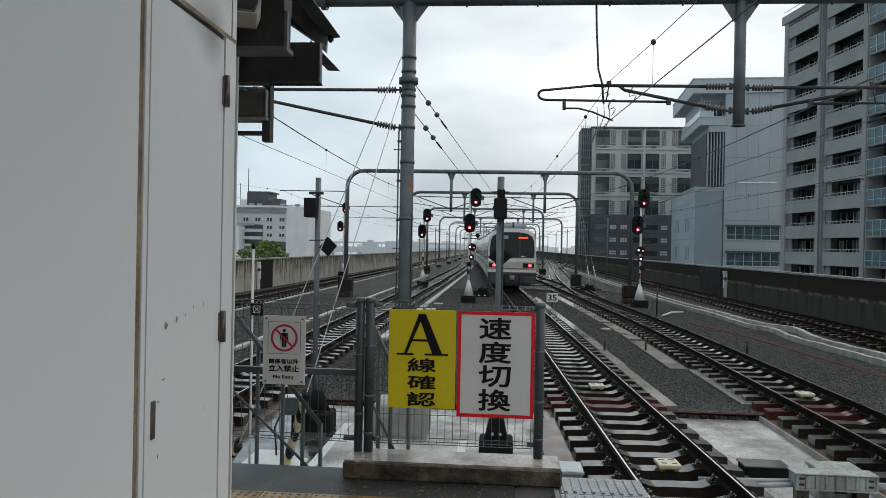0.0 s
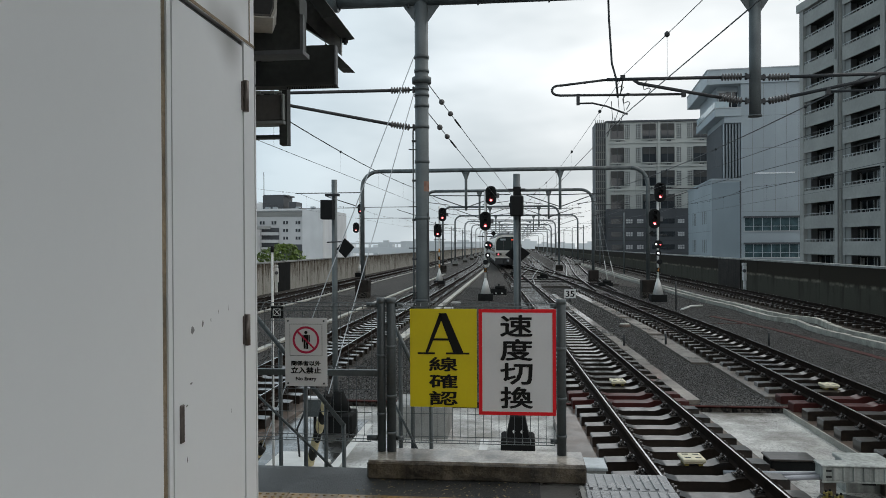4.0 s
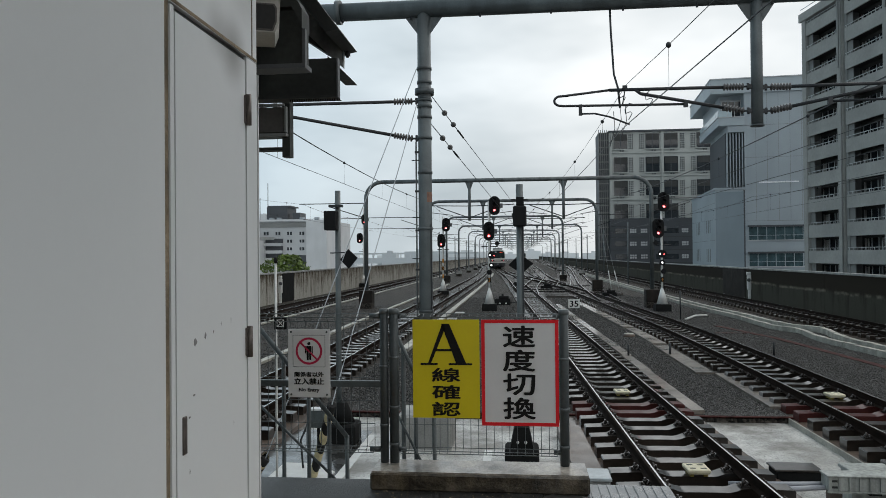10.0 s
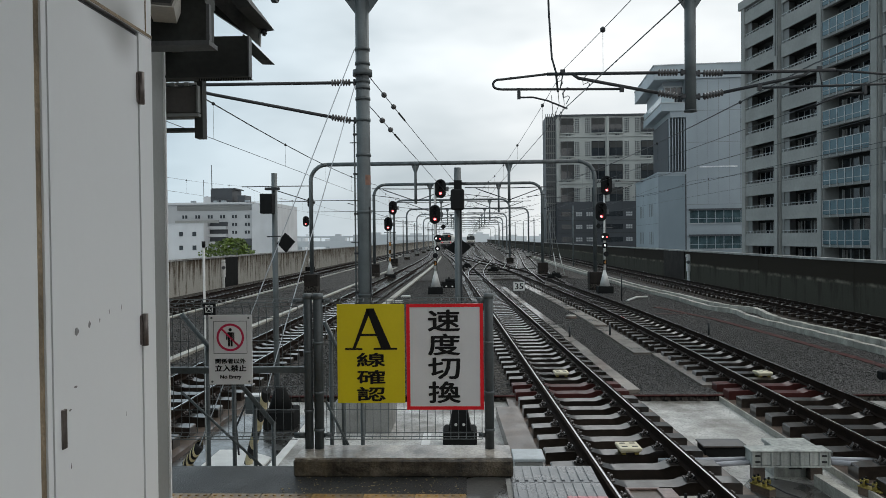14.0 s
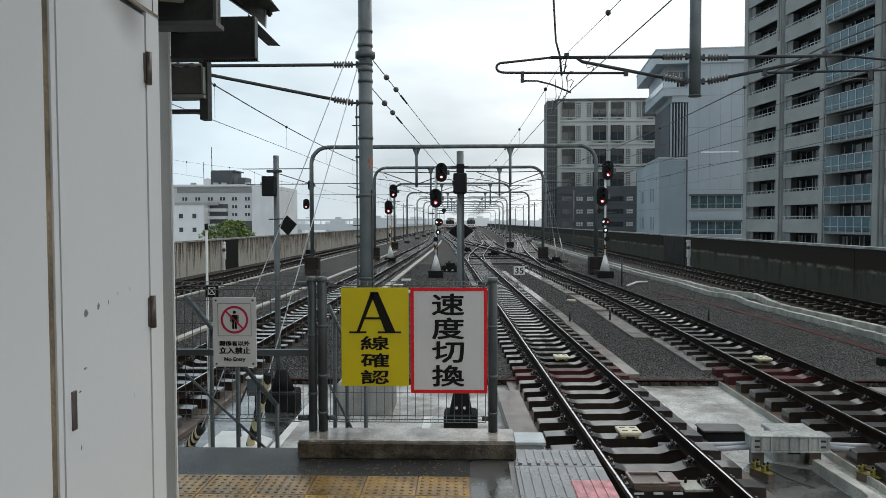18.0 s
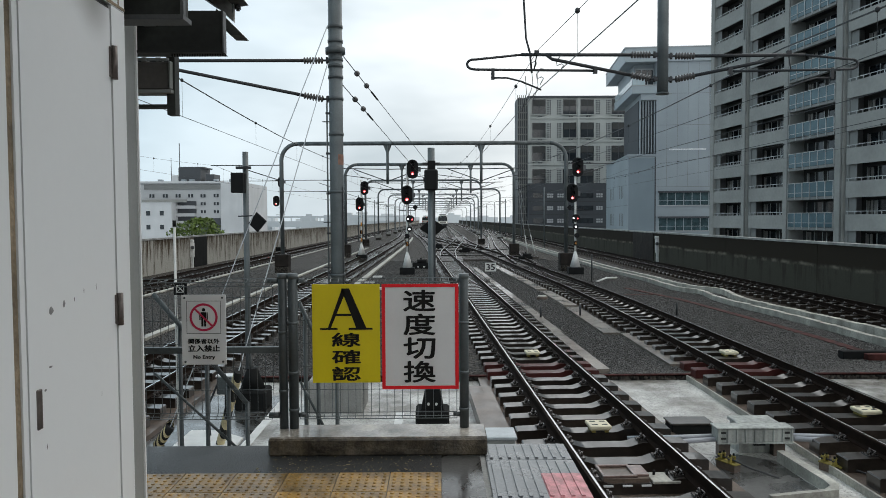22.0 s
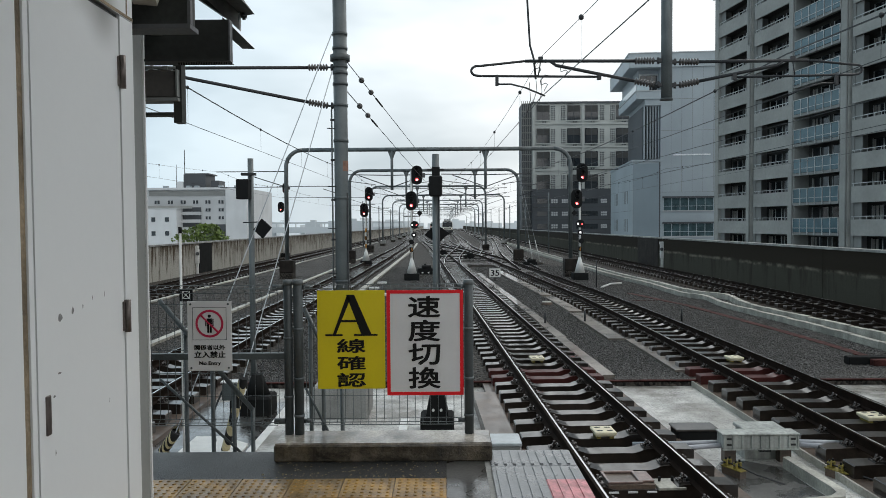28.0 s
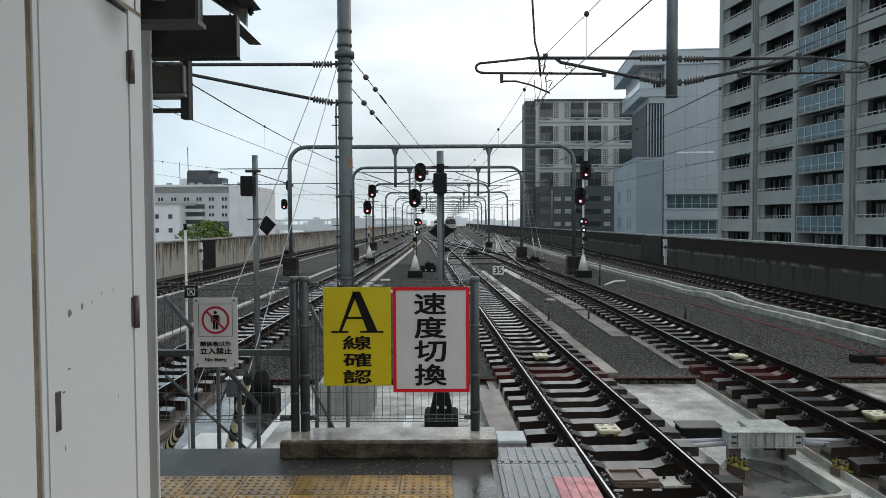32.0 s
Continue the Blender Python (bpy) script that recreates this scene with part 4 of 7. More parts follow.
def loose_stones(name, count, x0, x1, y0, y1, lines, label, seed):
    """Crushed stone strewn over the bed between the tracks, denser near the slab."""
    rg = np.random.default_rng(seed)
    y = y0 + (y1 - y0) * rg.random(count) ** 1.7
    x = x0 + (x1 - x0) * rg.random(count)
    keep = np.ones(count, bool)
    for ln, w in lines:
        lx = np.interp(y, [p[1] for p in ln], [p[0] for p in ln])
        keep &= np.abs(x - lx) > w
    x, y = x[keep], y[keep]
    k = len(x)
    octa = np.array([(1, 0, 0), (0, 1, 0), (-1, 0, 0), (0, -1, 0), (0, 0, 1), (0, 0, -1)], float)
    size = rg.uniform(0.011, 0.027, (k, 1, 1)) * rg.uniform(0.6, 1.3, (k, 6, 1))
    a = rg.uniform(0, 6.283, k)
    v = octa[None] * size
    v[:, :, 2] *= 0.8
    c, s = np.cos(a)[:, None], np.sin(a)[:, None]
    tilt = rg.uniform(-0.5, 0.5, (k, 1))
    vx, vy, vz = v[:, :, 0] * c - v[:, :, 1] * s, v[:, :, 0] * s + v[:, :, 1] * c, v[:, :, 2]
    v = np.stack([vx, vy + vz * tilt, vz - vy * tilt], -1)
    v += np.stack([x, y, np.full(k, GRAVEL + 0.008)], -1)[:, None, :]
    tri = np.array([(0, 1, 4), (1, 2, 4), (2, 3, 4), (3, 0, 4), (1, 0, 5), (2, 1, 5), (3, 2, 5), (0, 3, 5)])
    f = (tri[None] + 6 * np.arange(k)[:, None, None]).reshape(-1)
    me = bpy.data.meshes.new(name)
    me.vertices.add(k * 6)
    me.vertices.foreach_set("co", v.reshape(-1))
    me.loops.add(len(f))
    me.loops.foreach_set("vertex_index", f)
    me.polygons.add(k * 8)
    me.polygons.foreach_set("loop_start", np.arange(0, len(f), 3))
    me.update(calc_edges=True)
    me.materials.append(M_pebble)
    return tagged(new(name, me), label, "gravel", kind="stuff")


loose_stones("gravel", 150000, 2.0, 10.4, 11.8, 48.0, ((LINE_A, 1.28), (LINE_B, 1.05)), "loose wet crushed stone between the tracks", 1)
loose_stones("gravel", 60000, -4.0, 0.6, 11.8, 48.0, ((LINE_A, 1.1), (LINE_L1, 1.2)), "loose wet crushed stone behind the fence", 2)
loose_stones("gravel", 12000, -10.8, -6.2, 11.8, 40.0, ((LINE_L1, 1.3),), "loose wet crushed stone by the edging", 3)

# bits of leaf and grit washed along the platform edge
rl = random.Random(21)
bm = bmesh.new()
for _ in range(150):
    x, y, q = rl.uniform(-1.05, 0.04), 2.9 + 0.29 * rl.random() ** 1.5, rl.uniform(0.0018, 0.0055)
    a = rl.uniform(0, math.pi)
    pts = [(x + q * c * math.cos(a) - q * d * math.sin(a), y + q * c * math.sin(a) + q * d * math.cos(a)) for c, d in ((-1.3, -0.3), (0.2, -0.7), (1.4, 0.1), (-0.2, 0.7))]
    prism(bm, pts, 0.0035, 0.0035 + rl.uniform(0.0015, 0.004), "z")
tagged(part("leaf_litter", bm, M_litter), "pale brown bits of leaf and grit on the asphalt", "litter", kind="stuff")

# ---- fence at the platform end ----
FY = 3.48
kerb = tagged(part("kerb", boxm(-1.03, 3.18, 0.0, 0.35, 3.475, 0.113, 0.012), M_kerb), "stained concrete kerb that carries the fence", "kerb", kind="structure")
# Thin top layer, paler than the front to stand for reflected sky.
bm = bmesh.new()
rk = random.Random(8)
low = [(-1.022 + 1.364 * k / 30, 3.188 + rk.uniform(0, 0.006)) for k in range(31)]
prism(bm, low + [(0.342, 3.467), (-1.022, 3.467)], 0.110, 0.122, "z")
part("top_screed", bm, M_kerbtop, kerb, "wet worn kerb top, sky sheen put into its pale colour")


def mesh_panel(x0, x1, y, z0, z1, parent):
    """Welded wire mesh, each wire its own bar, bent out at the top and the foot."""
    n = int((x1 - x0) / 0.052)
    for k in range(n + 1):
        x = x0 + (x1 - x0) * k / n
        part("vertical_wire", tubem([(x, y - 0.05, z0), (x, y, z0 + 0.03), (x, y, z1 - 0.06), (x, y - 0.05, z1 - 0.02), (x, y, z1)], 0.0027, 4), M_steel2, parent)
    for z in np.arange(z0 + 0.03, z1 - 0.03, 0.155):
        part("cross_wire", tubem([(x0, y - 0.003, z), (x1, y - 0.003, z)], 0.0027, 4), M_steel2, parent)
    for z, dy in ((z0, -0.05), (z0 + 0.012, -0.03), (z1 - 0.02, -0.05), (z1 - 0.05, -0.02), (z1, 0.0)):
        part("edge_wire", tubem([(x0, y + dy, z), (x1, y + dy, z)], 0.003, 5), M_steel, parent)


def fence_post(x, y, z0, z1, r, parent):
    p = part("post", tubem([(x, y, z0), (x, y, z1 - 0.012), (x, y, z1)], [r, r, r * 0.6], 14), M_steel2, parent)
    part("cap", tubem([(x, y, z1 - 0.03), (x, y, z1 + 0.004)], [r * 1.12, r * 1.05], 14), M_steel, p)
    for z in (z0 + (z1 - z0) * 0.12, z0 + (z1 - z0) * 0.36, z0 + (z1 - z0) * 0.68):
        part("band", tubem([(x, y, z), (x, y, z + 0.018)], r * 1.12, 14), M_steel, p)
    return p


fence = thing("fence", "grey steel mesh fence panel on a concrete kerb", "fence", "platform end fence")
fence_post(-0.923, FY, 0.09, 1.13, 0.032, fence)
fence_post(0.214, FY, 0.09, 1.125, 0.031, fence)
mesh_panel(-0.875, 0.165, FY + 0.01, 0.17, 1.10, fence)
def set_nearer(ob, size):
    """Draws a fence thing in towards the kerb, by one ratio in every direction."""
    ob.location, ob.scale = (0.06 * (1 - size), -1.303 * (1 - size), 1.491 * (1 - size)), (size, size, size)


set_nearer(fence, 0.983)
gate = thing("fence_gate", "grey steel mesh fence with a mid rail", "fence", "platform end fence")
fence_post(-0.991, FY, -0.1, 1.13, 0.029, gate)
fence_post(-2.52, FY, -0.1, 1.13, 0.034, gate)
set_nearer(gate, 0.983)
mesh_panel(-2.5, -1.06, FY + 0.01, 0.17, 1.10, gate)
part("mid_rail", boxm(-2.55, FY - 0.015, 0.605, -1.0, FY + 0.03, 0.645), M_steel2, gate)
for cx_, r_ in ((-0.866, 0.016), (0.166, 0.016)):
    part("bracket", tubem([(cx_ - 0.025, FY, 1.085), (cx_ + 0.025, FY, 1.085)], r_, 8), M_steel2, fence)
for cx_, r_ in ((-0.866, 0.016), (0.166, 0.016)):
    part("bracket", tubem([(cx_ - 0.025, FY, 0.185), (cx_ + 0.025, FY, 0.185)], r_, 8), M_steel2, fence)
part("top_bracket", tubem([(-1.09, FY, 1.085), (-1.02, FY, 1.085)], 0.018, 8), M_steel2, gate)
part("foot_bracket", tubem([(-1.09, FY, 0.185), (-1.02, FY, 0.185)], 0.02, 8), M_steel2, gate)


def plate(name, x0, x1, z0, z1, y, m, label, category, reach=0.0):
    """A flat sign with two clips that hook on the fence wires behind it."""
    t = thing(name, label, category, at=((x0 + x1) / 2, y, (z0 + z1) / 2))
    w, h = (x1 - x0) / 2, (z1 - z0) / 2
    part("plate", boxm(-w, 0, -h, w, 0.006, h, 0.0015), m, t)
    for cx in (-w * 0.6, w * 0.6):
        for cz in (-h * 0.7, h * 0.7):
            part("clip", tubem([(cx, 0.004, cz), (cx, FY - 0.062 - y + reach, cz)], 0.006, 6), M_steel2, t)
    return t, w, h


# yellow sign with a serif capital and three characters
sa, w, h = plate("yellow_sign", -0.775, -0.335, 0.428, 1.072, 3.36, M_yellow, "yellow track sign with black lettering hung on the fence", "sign")
bm = bmesh.new()
T, B, C = h - 0.028, h - 0.297, 0.0
prism(bm, [(C - 0.030, T), (C + 0.022, T), (C + 0.132, B + 0.012), (C + 0.066, B + 0.012)], -0.003, -0.0008)
prism(bm, [(C - 0.024, T), (C - 0.004, T - 0.03), (C - 0.098, B + 0.012), (C - 0.118, B + 0.012)], -0.003, -0.0008)
prism(bm, [(C - 0.075, B + 0.090), (C + 0.06, B + 0.090), (C + 0.055, B + 0.104), (C - 0.070, B + 0.104)], -0.0034, -0.0008)
prism(bm, [(C - 0.168, B), (C - 0.055, B), (C - 0.055, B + 0.012), (C - 0.168, B + 0.012)], -0.0038, -0.0008)
prism(bm, [(C + 0.018, B), (C + 0.172, B), (C + 0.172, B + 0.012), (C + 0.018, B + 0.012)], -0.0038, -0.0008)
part("lettering", bm, M_black, sa)
for s, z in (("線", -0.040), ("確", -0.152), ("認", -0.262)):
    letters(s, 0.2, M_black, sa, 0.0, -0.002, z, 0.182, 0.088, 0.0028)
ss, w, h = plate("speed_sign", -0.322, 0.175, 0.385, 1.072, 3.355, M_signwhite, "white sign with red border and black characters on the fence", "sign")
bd = 0.022
for n_, q in (("border", (-w, -h, w, -h + bd)), ("border", (-w, h - bd, w, h)), ("border", (-w, -h + bd, -w + bd, h - bd)), ("border", (w - bd, -h + bd, w, h - bd))):
    part(n_, boxm(q[0], -0.003, q[1], q[2], -0.0006, q[3]), M_red, ss)
for s, z in (("速", 0.235), ("度", 0.080), ("切", -0.075), ("換", -0.230)):
    letters(s, 0.2, M_black, ss, -0.005, -0.002, z, 0.2, 0.135, 0.0042)
sn, w, h = plate("no_entry_sign", -1.635, -1.345, 0.538, 0.998, 3.40, M_signwhite, "small white no entry sign with a red ring on the fence", "sign", 0.095)
bm = bmesh.new()
R0, R1, cz = 0.092, 0.077, 0.082
va = [(R0 * math.cos(a), R0 * math.sin(a)) for a in np.linspace(0, 2 * math.pi, 33)[:-1]]
vb = [(x * R1 / R0, z * R1 / R0) for x, z in va]
for k in range(32):
    j = (k + 1) % 32
    bm.faces.new([bm.verts.new((p[0], -0.0016, cz + p[1])) for p in (va[k], va[j], vb[j], vb[k])])
part("red_ring", bm, M_ringred, sn)
bm = bmesh.new()
tube(bm, [(-0.058, -0.0012, cz + 0.058), (0.058, -0.0012, cz - 0.058)], 0.007, 4)
part("red_bar", bm, M_ringred, sn)
bm = bmesh.new()
disc(bm, (0, cz + 0.050), 0.011, -0.003, -0.0006, 12)
box(bm, -0.017, -0.003, cz - 0.004, 0.017, -0.0006, cz + 0.034)
box(bm, -0.027, -0.003, cz - 0.016, -0.020, -0.0006, cz + 0.032)
box(bm, 0.020, -0.003, cz - 0.016, 0.027, -0.0006, cz + 0.032)
box(bm, -0.015, -0.003, cz - 0.060, -0.002, -0.0006, cz - 0.003)
box(bm, 0.002, -0.003, cz - 0.060, 0.015, -0.0006, cz - 0.003)
for q in ((-0.112, cz - 0.108, 0.112, cz - 0.105), (-0.112, cz + 0.105, 0.112, cz + 0.108), (-0.112, cz - 0.105, -0.109, cz + 0.105), (0.109, cz - 0.105, 0.112, cz + 0.105)):
    part("thin_frame", boxm(q[0], -0.0016, q[1], q[2], -0.0004, q[3]), M_steel2, sn)
part("figure_mark", bm, M_black, sn, "black standing figure mark")
letters("関係者以外", 0.05, M_black, sn, 0, -0.002, -0.075, 0.20, 0.032, 0.0012)
letters("立入禁止", 0.05, M_black, sn, 0, -0.002, -0.122, 0.205, 0.042, 0.0015)
letters("No Entry", 0.05, M_black, sn, 0, -0.002, -0.182, 0.14, 0.03, 0.001)
for sx in (-1, 1):
    for sz in (-1, 1):
        part("bolt", tubem([(sx * (w - 0.022), 0.001, sz * (h - 0.02)), (sx * (w - 0.022), -0.006, sz * (h - 0.02))], 0.007, 8), M_steel2, sn)


sn.location, sn.scale = (0.06 + (sn.location.x - 0.06) * 0.982, -1.303 + (sn.location.y + 1.303) * 0.982, 1.497 + (sn.location.z - 1.491) * 0.982), (0.982, 0.982, 0.982)


# stair rails that go down to the track bed behind the fence
def stair_rail(y, rails, ups, label):
    """Sloping rails ((x0, z0), (x1, z1), r) and uprights (x, top)."""
    t = thing("stair_rail", label, "handrail", "stair rails", at=(0, y, 0))
    for (x0, z0), (x1, z1), r in rails:
        part("sloping_rail", tubem([(x0, 0, z0), (x1, 0, z1)], r, 10), M_steel2, t)
    for x, z in ups:
        part("upright", tubem([(x, 0.02, BED), (x, 0.02, z)], 0.0155, 10), M_steel2, t)
    return t


stair_rail(3.95, [((-2.036, 0.956), (-1.365, 0.145), 0.018), ((-2.041, 0.376), (-1.40, -0.225), 0.010)], ((-1.855, 0.74), (-1.661, 0.50), (-1.505, 0.315), (-1.368, 0.15)), "grey pipe handrail of steps behind the fence")
stair_rail(4.05, [((-0.995, 0.88), (-0.72, 0.30), 0.016), ((-0.99, 0.28), (-0.70, -0.30), 0.010)], ((-0.953, 0.79), (-0.86, 0.60), (-0.72, 0.30)), "grey pipe handrail of steps behind the fence panel")

# ---- near masts, portal beam and their arms ----
def mast(name, x, y, r, top, label, foot=0.42, m=M_steel):
    t = thing(name, label, "mast", at=(x, y, 0))
    part("pole", tubem([(0, 0, -1.0), (0, 0, top)], r, 18), m, t)
    if foot:
        part("footing", boxm(-foot, -foot, BED - 0.1, foot, foot, -0.95, 0.03), M_concrete, t)
    return t


PY = 10.0
m1 = mast("portal_mast", -1.545, PY, 0.107, 5.4, "thick galvanised steel portal mast on a concrete footing")
for z in (4.44, 4.22, 3.94, 3.84, 3.67, 3.34, 2.79, 1.9, 0.6):
    part("band", tubem([(0, 0, z), (0, 0, z + 0.045)], 0.118, 18), M_steel2, m1)
part("clamp", tubem([(0, 0, 4.05), (0, 0, 4.14)], 0.155, 14), M_steel2, m1)
part("orange_band", prismm([(0.109 * math.cos(a), 0.109 * math.sin(a)) for a in np.linspace(-1.2, 0.3, 9)] + [(0.10 * math.cos(a), 0.10 * math.sin(a)) for a in np.linspace(0.3, -1.2, 9)], 2.34, 2.50, "z"), M_orange, m1, "faded orange paint patch")
part("conduit", tubem([(-0.135, -0.04, -1.2), (-0.135, -0.04, 3.3)], 0.013, 8), M_steel2, m1)
part("conduit", tubem([(0.10, -0.06, -1.2), (0.10, -0.06, 2.0)], 0.010, 8), M_wire, m1)
for z in np.arange(-0.6, 3.2, 0.62):
    part("conduit_clip", boxm(-0.155, -0.06, z, -0.08, -0.02, z + 0.03), M_wire, m1)
for z in (3.0, 2.1, 1.45, 0.75):
    part("step_bolt", tubem([(-0.08, -0.08, z), (-0.2, -0.08, z)], 0.008, 6), M_wire, m1)
part("beam", tubem([(-4.5, 0, 5.42), (14.0, 0, 5.42)], 0.14, 16), M_steel2, m1, "round steel portal beam")
part("gusset", prismm([(-0.32, 5.32), (0.32, 5.32), (0.1, 5.02), (-0.1, 5.02)], -0.012, 0.012), M_steel2, m1)
dx = 3.535 + 1.545
part("drop_arm", tubem([(dx, 0, 3.43), (dx, 0, 5.35)], 0.085, 16), M_steel, m1, "steel arm hanging from the beam")
part("drop_cap", tubem([(dx, 0, 3.41), (dx, 0, 3.435)], 0.10, 16), M_steel2, m1)
for cx_ in np.arange(-3.5, 9, 1.1):
    part("cable_hanger", tubem([(cx_, -0.05, 5.3), (cx_, -0.05, 5.24)], 0.015, 6), M_wire, m1)
part("beam_flange", tubem([(-1.42, 0, 5.42), (-1.34, 0, 5.42)], 0.19, 16), M_steel2, m1)
part("gusset", prismm([(dx - 0.3, 5.32), (dx + 0.3, 5.32), (dx + 0.09, 5.0), (dx - 0.09, 5.0)], -0.012, 0.012), M_steel2, m1)


def insulator(a, b, parent, rr=0.055):
    a, b = Vector(a), Vector(b)
    n = 7
    pts, rs = [], []
    for k in range(n):
        for f, q in ((0.0, 0.35), (0.35, 1.0), (0.6, 1.0), (0.95, 0.35)):
            pts.append(a.lerp(b, (k + f) / n))
            rs.append(rr * q)
    bm = bmesh.new()
    tube(bm, pts, rs, 10)
    return part("insulator", bm, M_ins, parent)


def cantilever(s, z_top, z_bot, x, y, label, hook=True, reach=3.05):
    """A hinged arm with two insulators: a top tube, a strut and a looped end that carries the wires."""
    t = thing("cantilever_arm", label, "catenary arm", "catenary arms", at=(x, y, 0))
    for z in (z_top, z_bot):
        part("bracket", boxm(s * 0.11 - 0.035, -0.03, z - 0.03, s * 0.11 + 0.035, 0.03, z + 0.03), M_wire, t)
        part("pin", tubem([(s * 0.13, 0, z - 0.05), (s * 0.13, 0, z + 0.05)], 0.02, 6), M_wire, t)
    for z in (z_top, z_bot):
        part("link", tubem([(s * 0.1, 0, z), (s * 0.2, 0, z)], 0.016, 6), M_wire, t)
    insulator((s * 0.19, 0, z_top), (s * 0.50, 0, z_top), t)
    insulator((s * 0.19, 0, z_bot), (s * 0.50, 0, z_bot + 0.06), t)
    if not hook:
        part("top_tube", tubem([(s * 0.5, 0, z_top), (s * reach, 0, z_top + 0.01)], 0.026, 8), M_wire, t)
        part("end_clamp", boxm(s * 2.92 - 0.06, -0.03, z_bot + 0.36, s * 2.92 + 0.06, 0.03, z_bot + 0.44), M_wire, t)
        part("end_hook", tubem([(s * 3.0, 0, z_bot + 0.34), (s * 2.72, 0, z_bot + 0.33), (s * 2.66, 0, z_bot + 0.30), (s * 2.66, 0, z_bot + 0.22), (s * 3.0, 0, z_bot + 0.24)], 0.016, 8), M_pale_wire, t)
        part("strut", tubem([(s * 0.5, 0, z_bot + 0.06), (s * 2.4, 0, z_bot + 0.45), (s * 2.8, 0, z_bot + 0.56)], 0.026, 8), M_wire, t)
        return t
    part("top_tube", tubem([(s * 0.5, 0, z_top), (s * 2.2, 0, z_top + 0.01)], 0.026, 8), M_wire, t)
    part("strut", tubem([(s * 0.5, 0, z_bot + 0.06), (s * 1.72, 0, z_top - 0.06), (s * 1.8, 0, z_top)], 0.026, 8), M_wire, t)
    loop = [(s * 2.2, 0, z_top + 0.01), (s * 2.9, 0, z_top - 0.06)]
    loop += [(s * (2.94 + 0.1 * math.sin(a)), 0, z_top - 0.135 + 0.075 * math.cos(a)) for a in np.linspace(0.3, math.pi - 0.2, 8)]
    loop += [(s * 2.9, 0, z_top - 0.215), (s * 1.08, 0, z_top - 0.24)]
    part("loop_tube", tubem(loop, 0.019, 8), M_wire, t)
    part("hanger", tubem([(s * 1.96, 0, z_top), (s * 2.0, 0, z_top - 0.24)], 0.01, 6), M_wire, t)
    part("wire_clamp", boxm(s * 1.96 - 0.035, -0.02, z_top + 0.02, s * 1.96 + 0.035, 0.02, z_top + 0.075), M_wire, t)
    part("strut_clamp", boxm(s * 1.05 - 0.03, -0.03, z_top - 0.285, s * 1.05 + 0.03, 0.03, z_top - 0.19), M_wire, t)
    part("steady_bracket", boxm(s * 2.64 - 0.025, -0.02, z_top - 0.37, s * 2.64 + 0.025, 0.02, z_top - 0.2), M_wire, t)
    part("steady_arm", tubem([(s * 2.64, 0, z_top - 0.345), (s * 2.42, 0, z_top - 0.345), (s * 2.2, 0, z_top - 0.40), (s * 1.89, 0, z_top - 0.53)], 0.014, 6), M_wire, t)
    return t


cantilever(-1, 4.02, 3.65, 3.535, PY, "dark looped catenary arm with brown insulators on the drop arm")
cantilever(1, 4.00, 3.64, 3.535, PY, "dark looped catenary arm reaching towards the apartment block")
cantilever(-1, 3.955, 3.36, -1.545, PY, "dark catenary arm on the thick mast", hook=False, reach=3.6)

m2 = mast("thin_mast", -2.965, 10.0, 0.045, 2.55, "thin grey signal mast with a black box and a diamond board", foot=0)
part("base_block", boxm(-0.17, -0.24, BED - 0.02, 0.31, 0.24, -1.16, 0.03), M_dark, m2)
part("box", boxm(-0.165, -0.25, 1.91, 0.025, -0.05, 2.215, 0.01), M_sigblack, m2, "black signal back box")
part("bracket", boxm(-0.12, -0.12, 2.28, 0.10, -0.04, 2.32), M_wire, m2)
part("step", tubem([(-0.1, -0.1, 1.55), (0.25, -0.1, 1.56)], 0.01, 6), M_wire, m2)
bm = bmesh.new()
prism(bm, [(0.06, 1.44), (0.19, 1.61), (0.34, 1.47), (0.2, 1.30)], -0.12, -0.07)
part("diamond_board", bm, M_sigblack, m2, "black diamond board")
part("base_cone", tubem([(0.06, 0, -1.16), (0.05, 0, -0.84)], [0.2, 0.085], 8), M_dark, m2)
m3 = mast("thin_mast", -0.06, 9.0, 0.05, 2.50, "thin grey signal mast with a black head and a diamond board", foot=0)
part("base_block", boxm(-0.24, -0.22, BED - 0.02, 0.24, 0.22, -1.22, 0.03), M_dark, m3)
part("base_step", prismm([(-0.16, -1.22), (0.16, -1.22), (0.10, -0.93), (-0.10, -0.93)], -0.16, 0.16), M_dark, m3)
for sx_ in (-0.055, 0.055):
    part("bolt_cap", tubem([(sx_, -0.165, -1.13), (sx_, -0.19, -1.13)], 0.02, 8), M_sigwhite, m3)
part("signal_head", boxm(-0.095, -0.2, 1.895, 0.095, -0.02, 2.185, 0.02), M_sigblack, m3, "black signal head")
part("bracket", boxm(-0.05, -0.14, 2.19, 0.06, -0.02, 2.31), M_sigblack, m3)
part("bracket", boxm(-0.12, -0.12, 2.255, 0.12, -0.06, 2.285), M_wire, m3)
part("hinge", boxm(-0.11, -0.14, 2.02, -0.095, -0.06, 2.08), M_wire, m3)
part("conduit", tubem([(0.045, -0.04, -0.9), (0.045, -0.05, 1.9)], 0.012, 6), M_wire, m3)
bm = bmesh.new()
prism(bm, [(-0.17, 1.35), (0.0, 1.51), (0.19, 1.37), (0.02, 1.22)], 0.06, 0.09)
part("diamond_board", bm, M_sigblack, m3, "black diamond board")
part("base_cone", tubem([(0, 0, -0.95), (0, 0, -0.72)], [0.1, 0.06], 10), M_darkmid, m3)


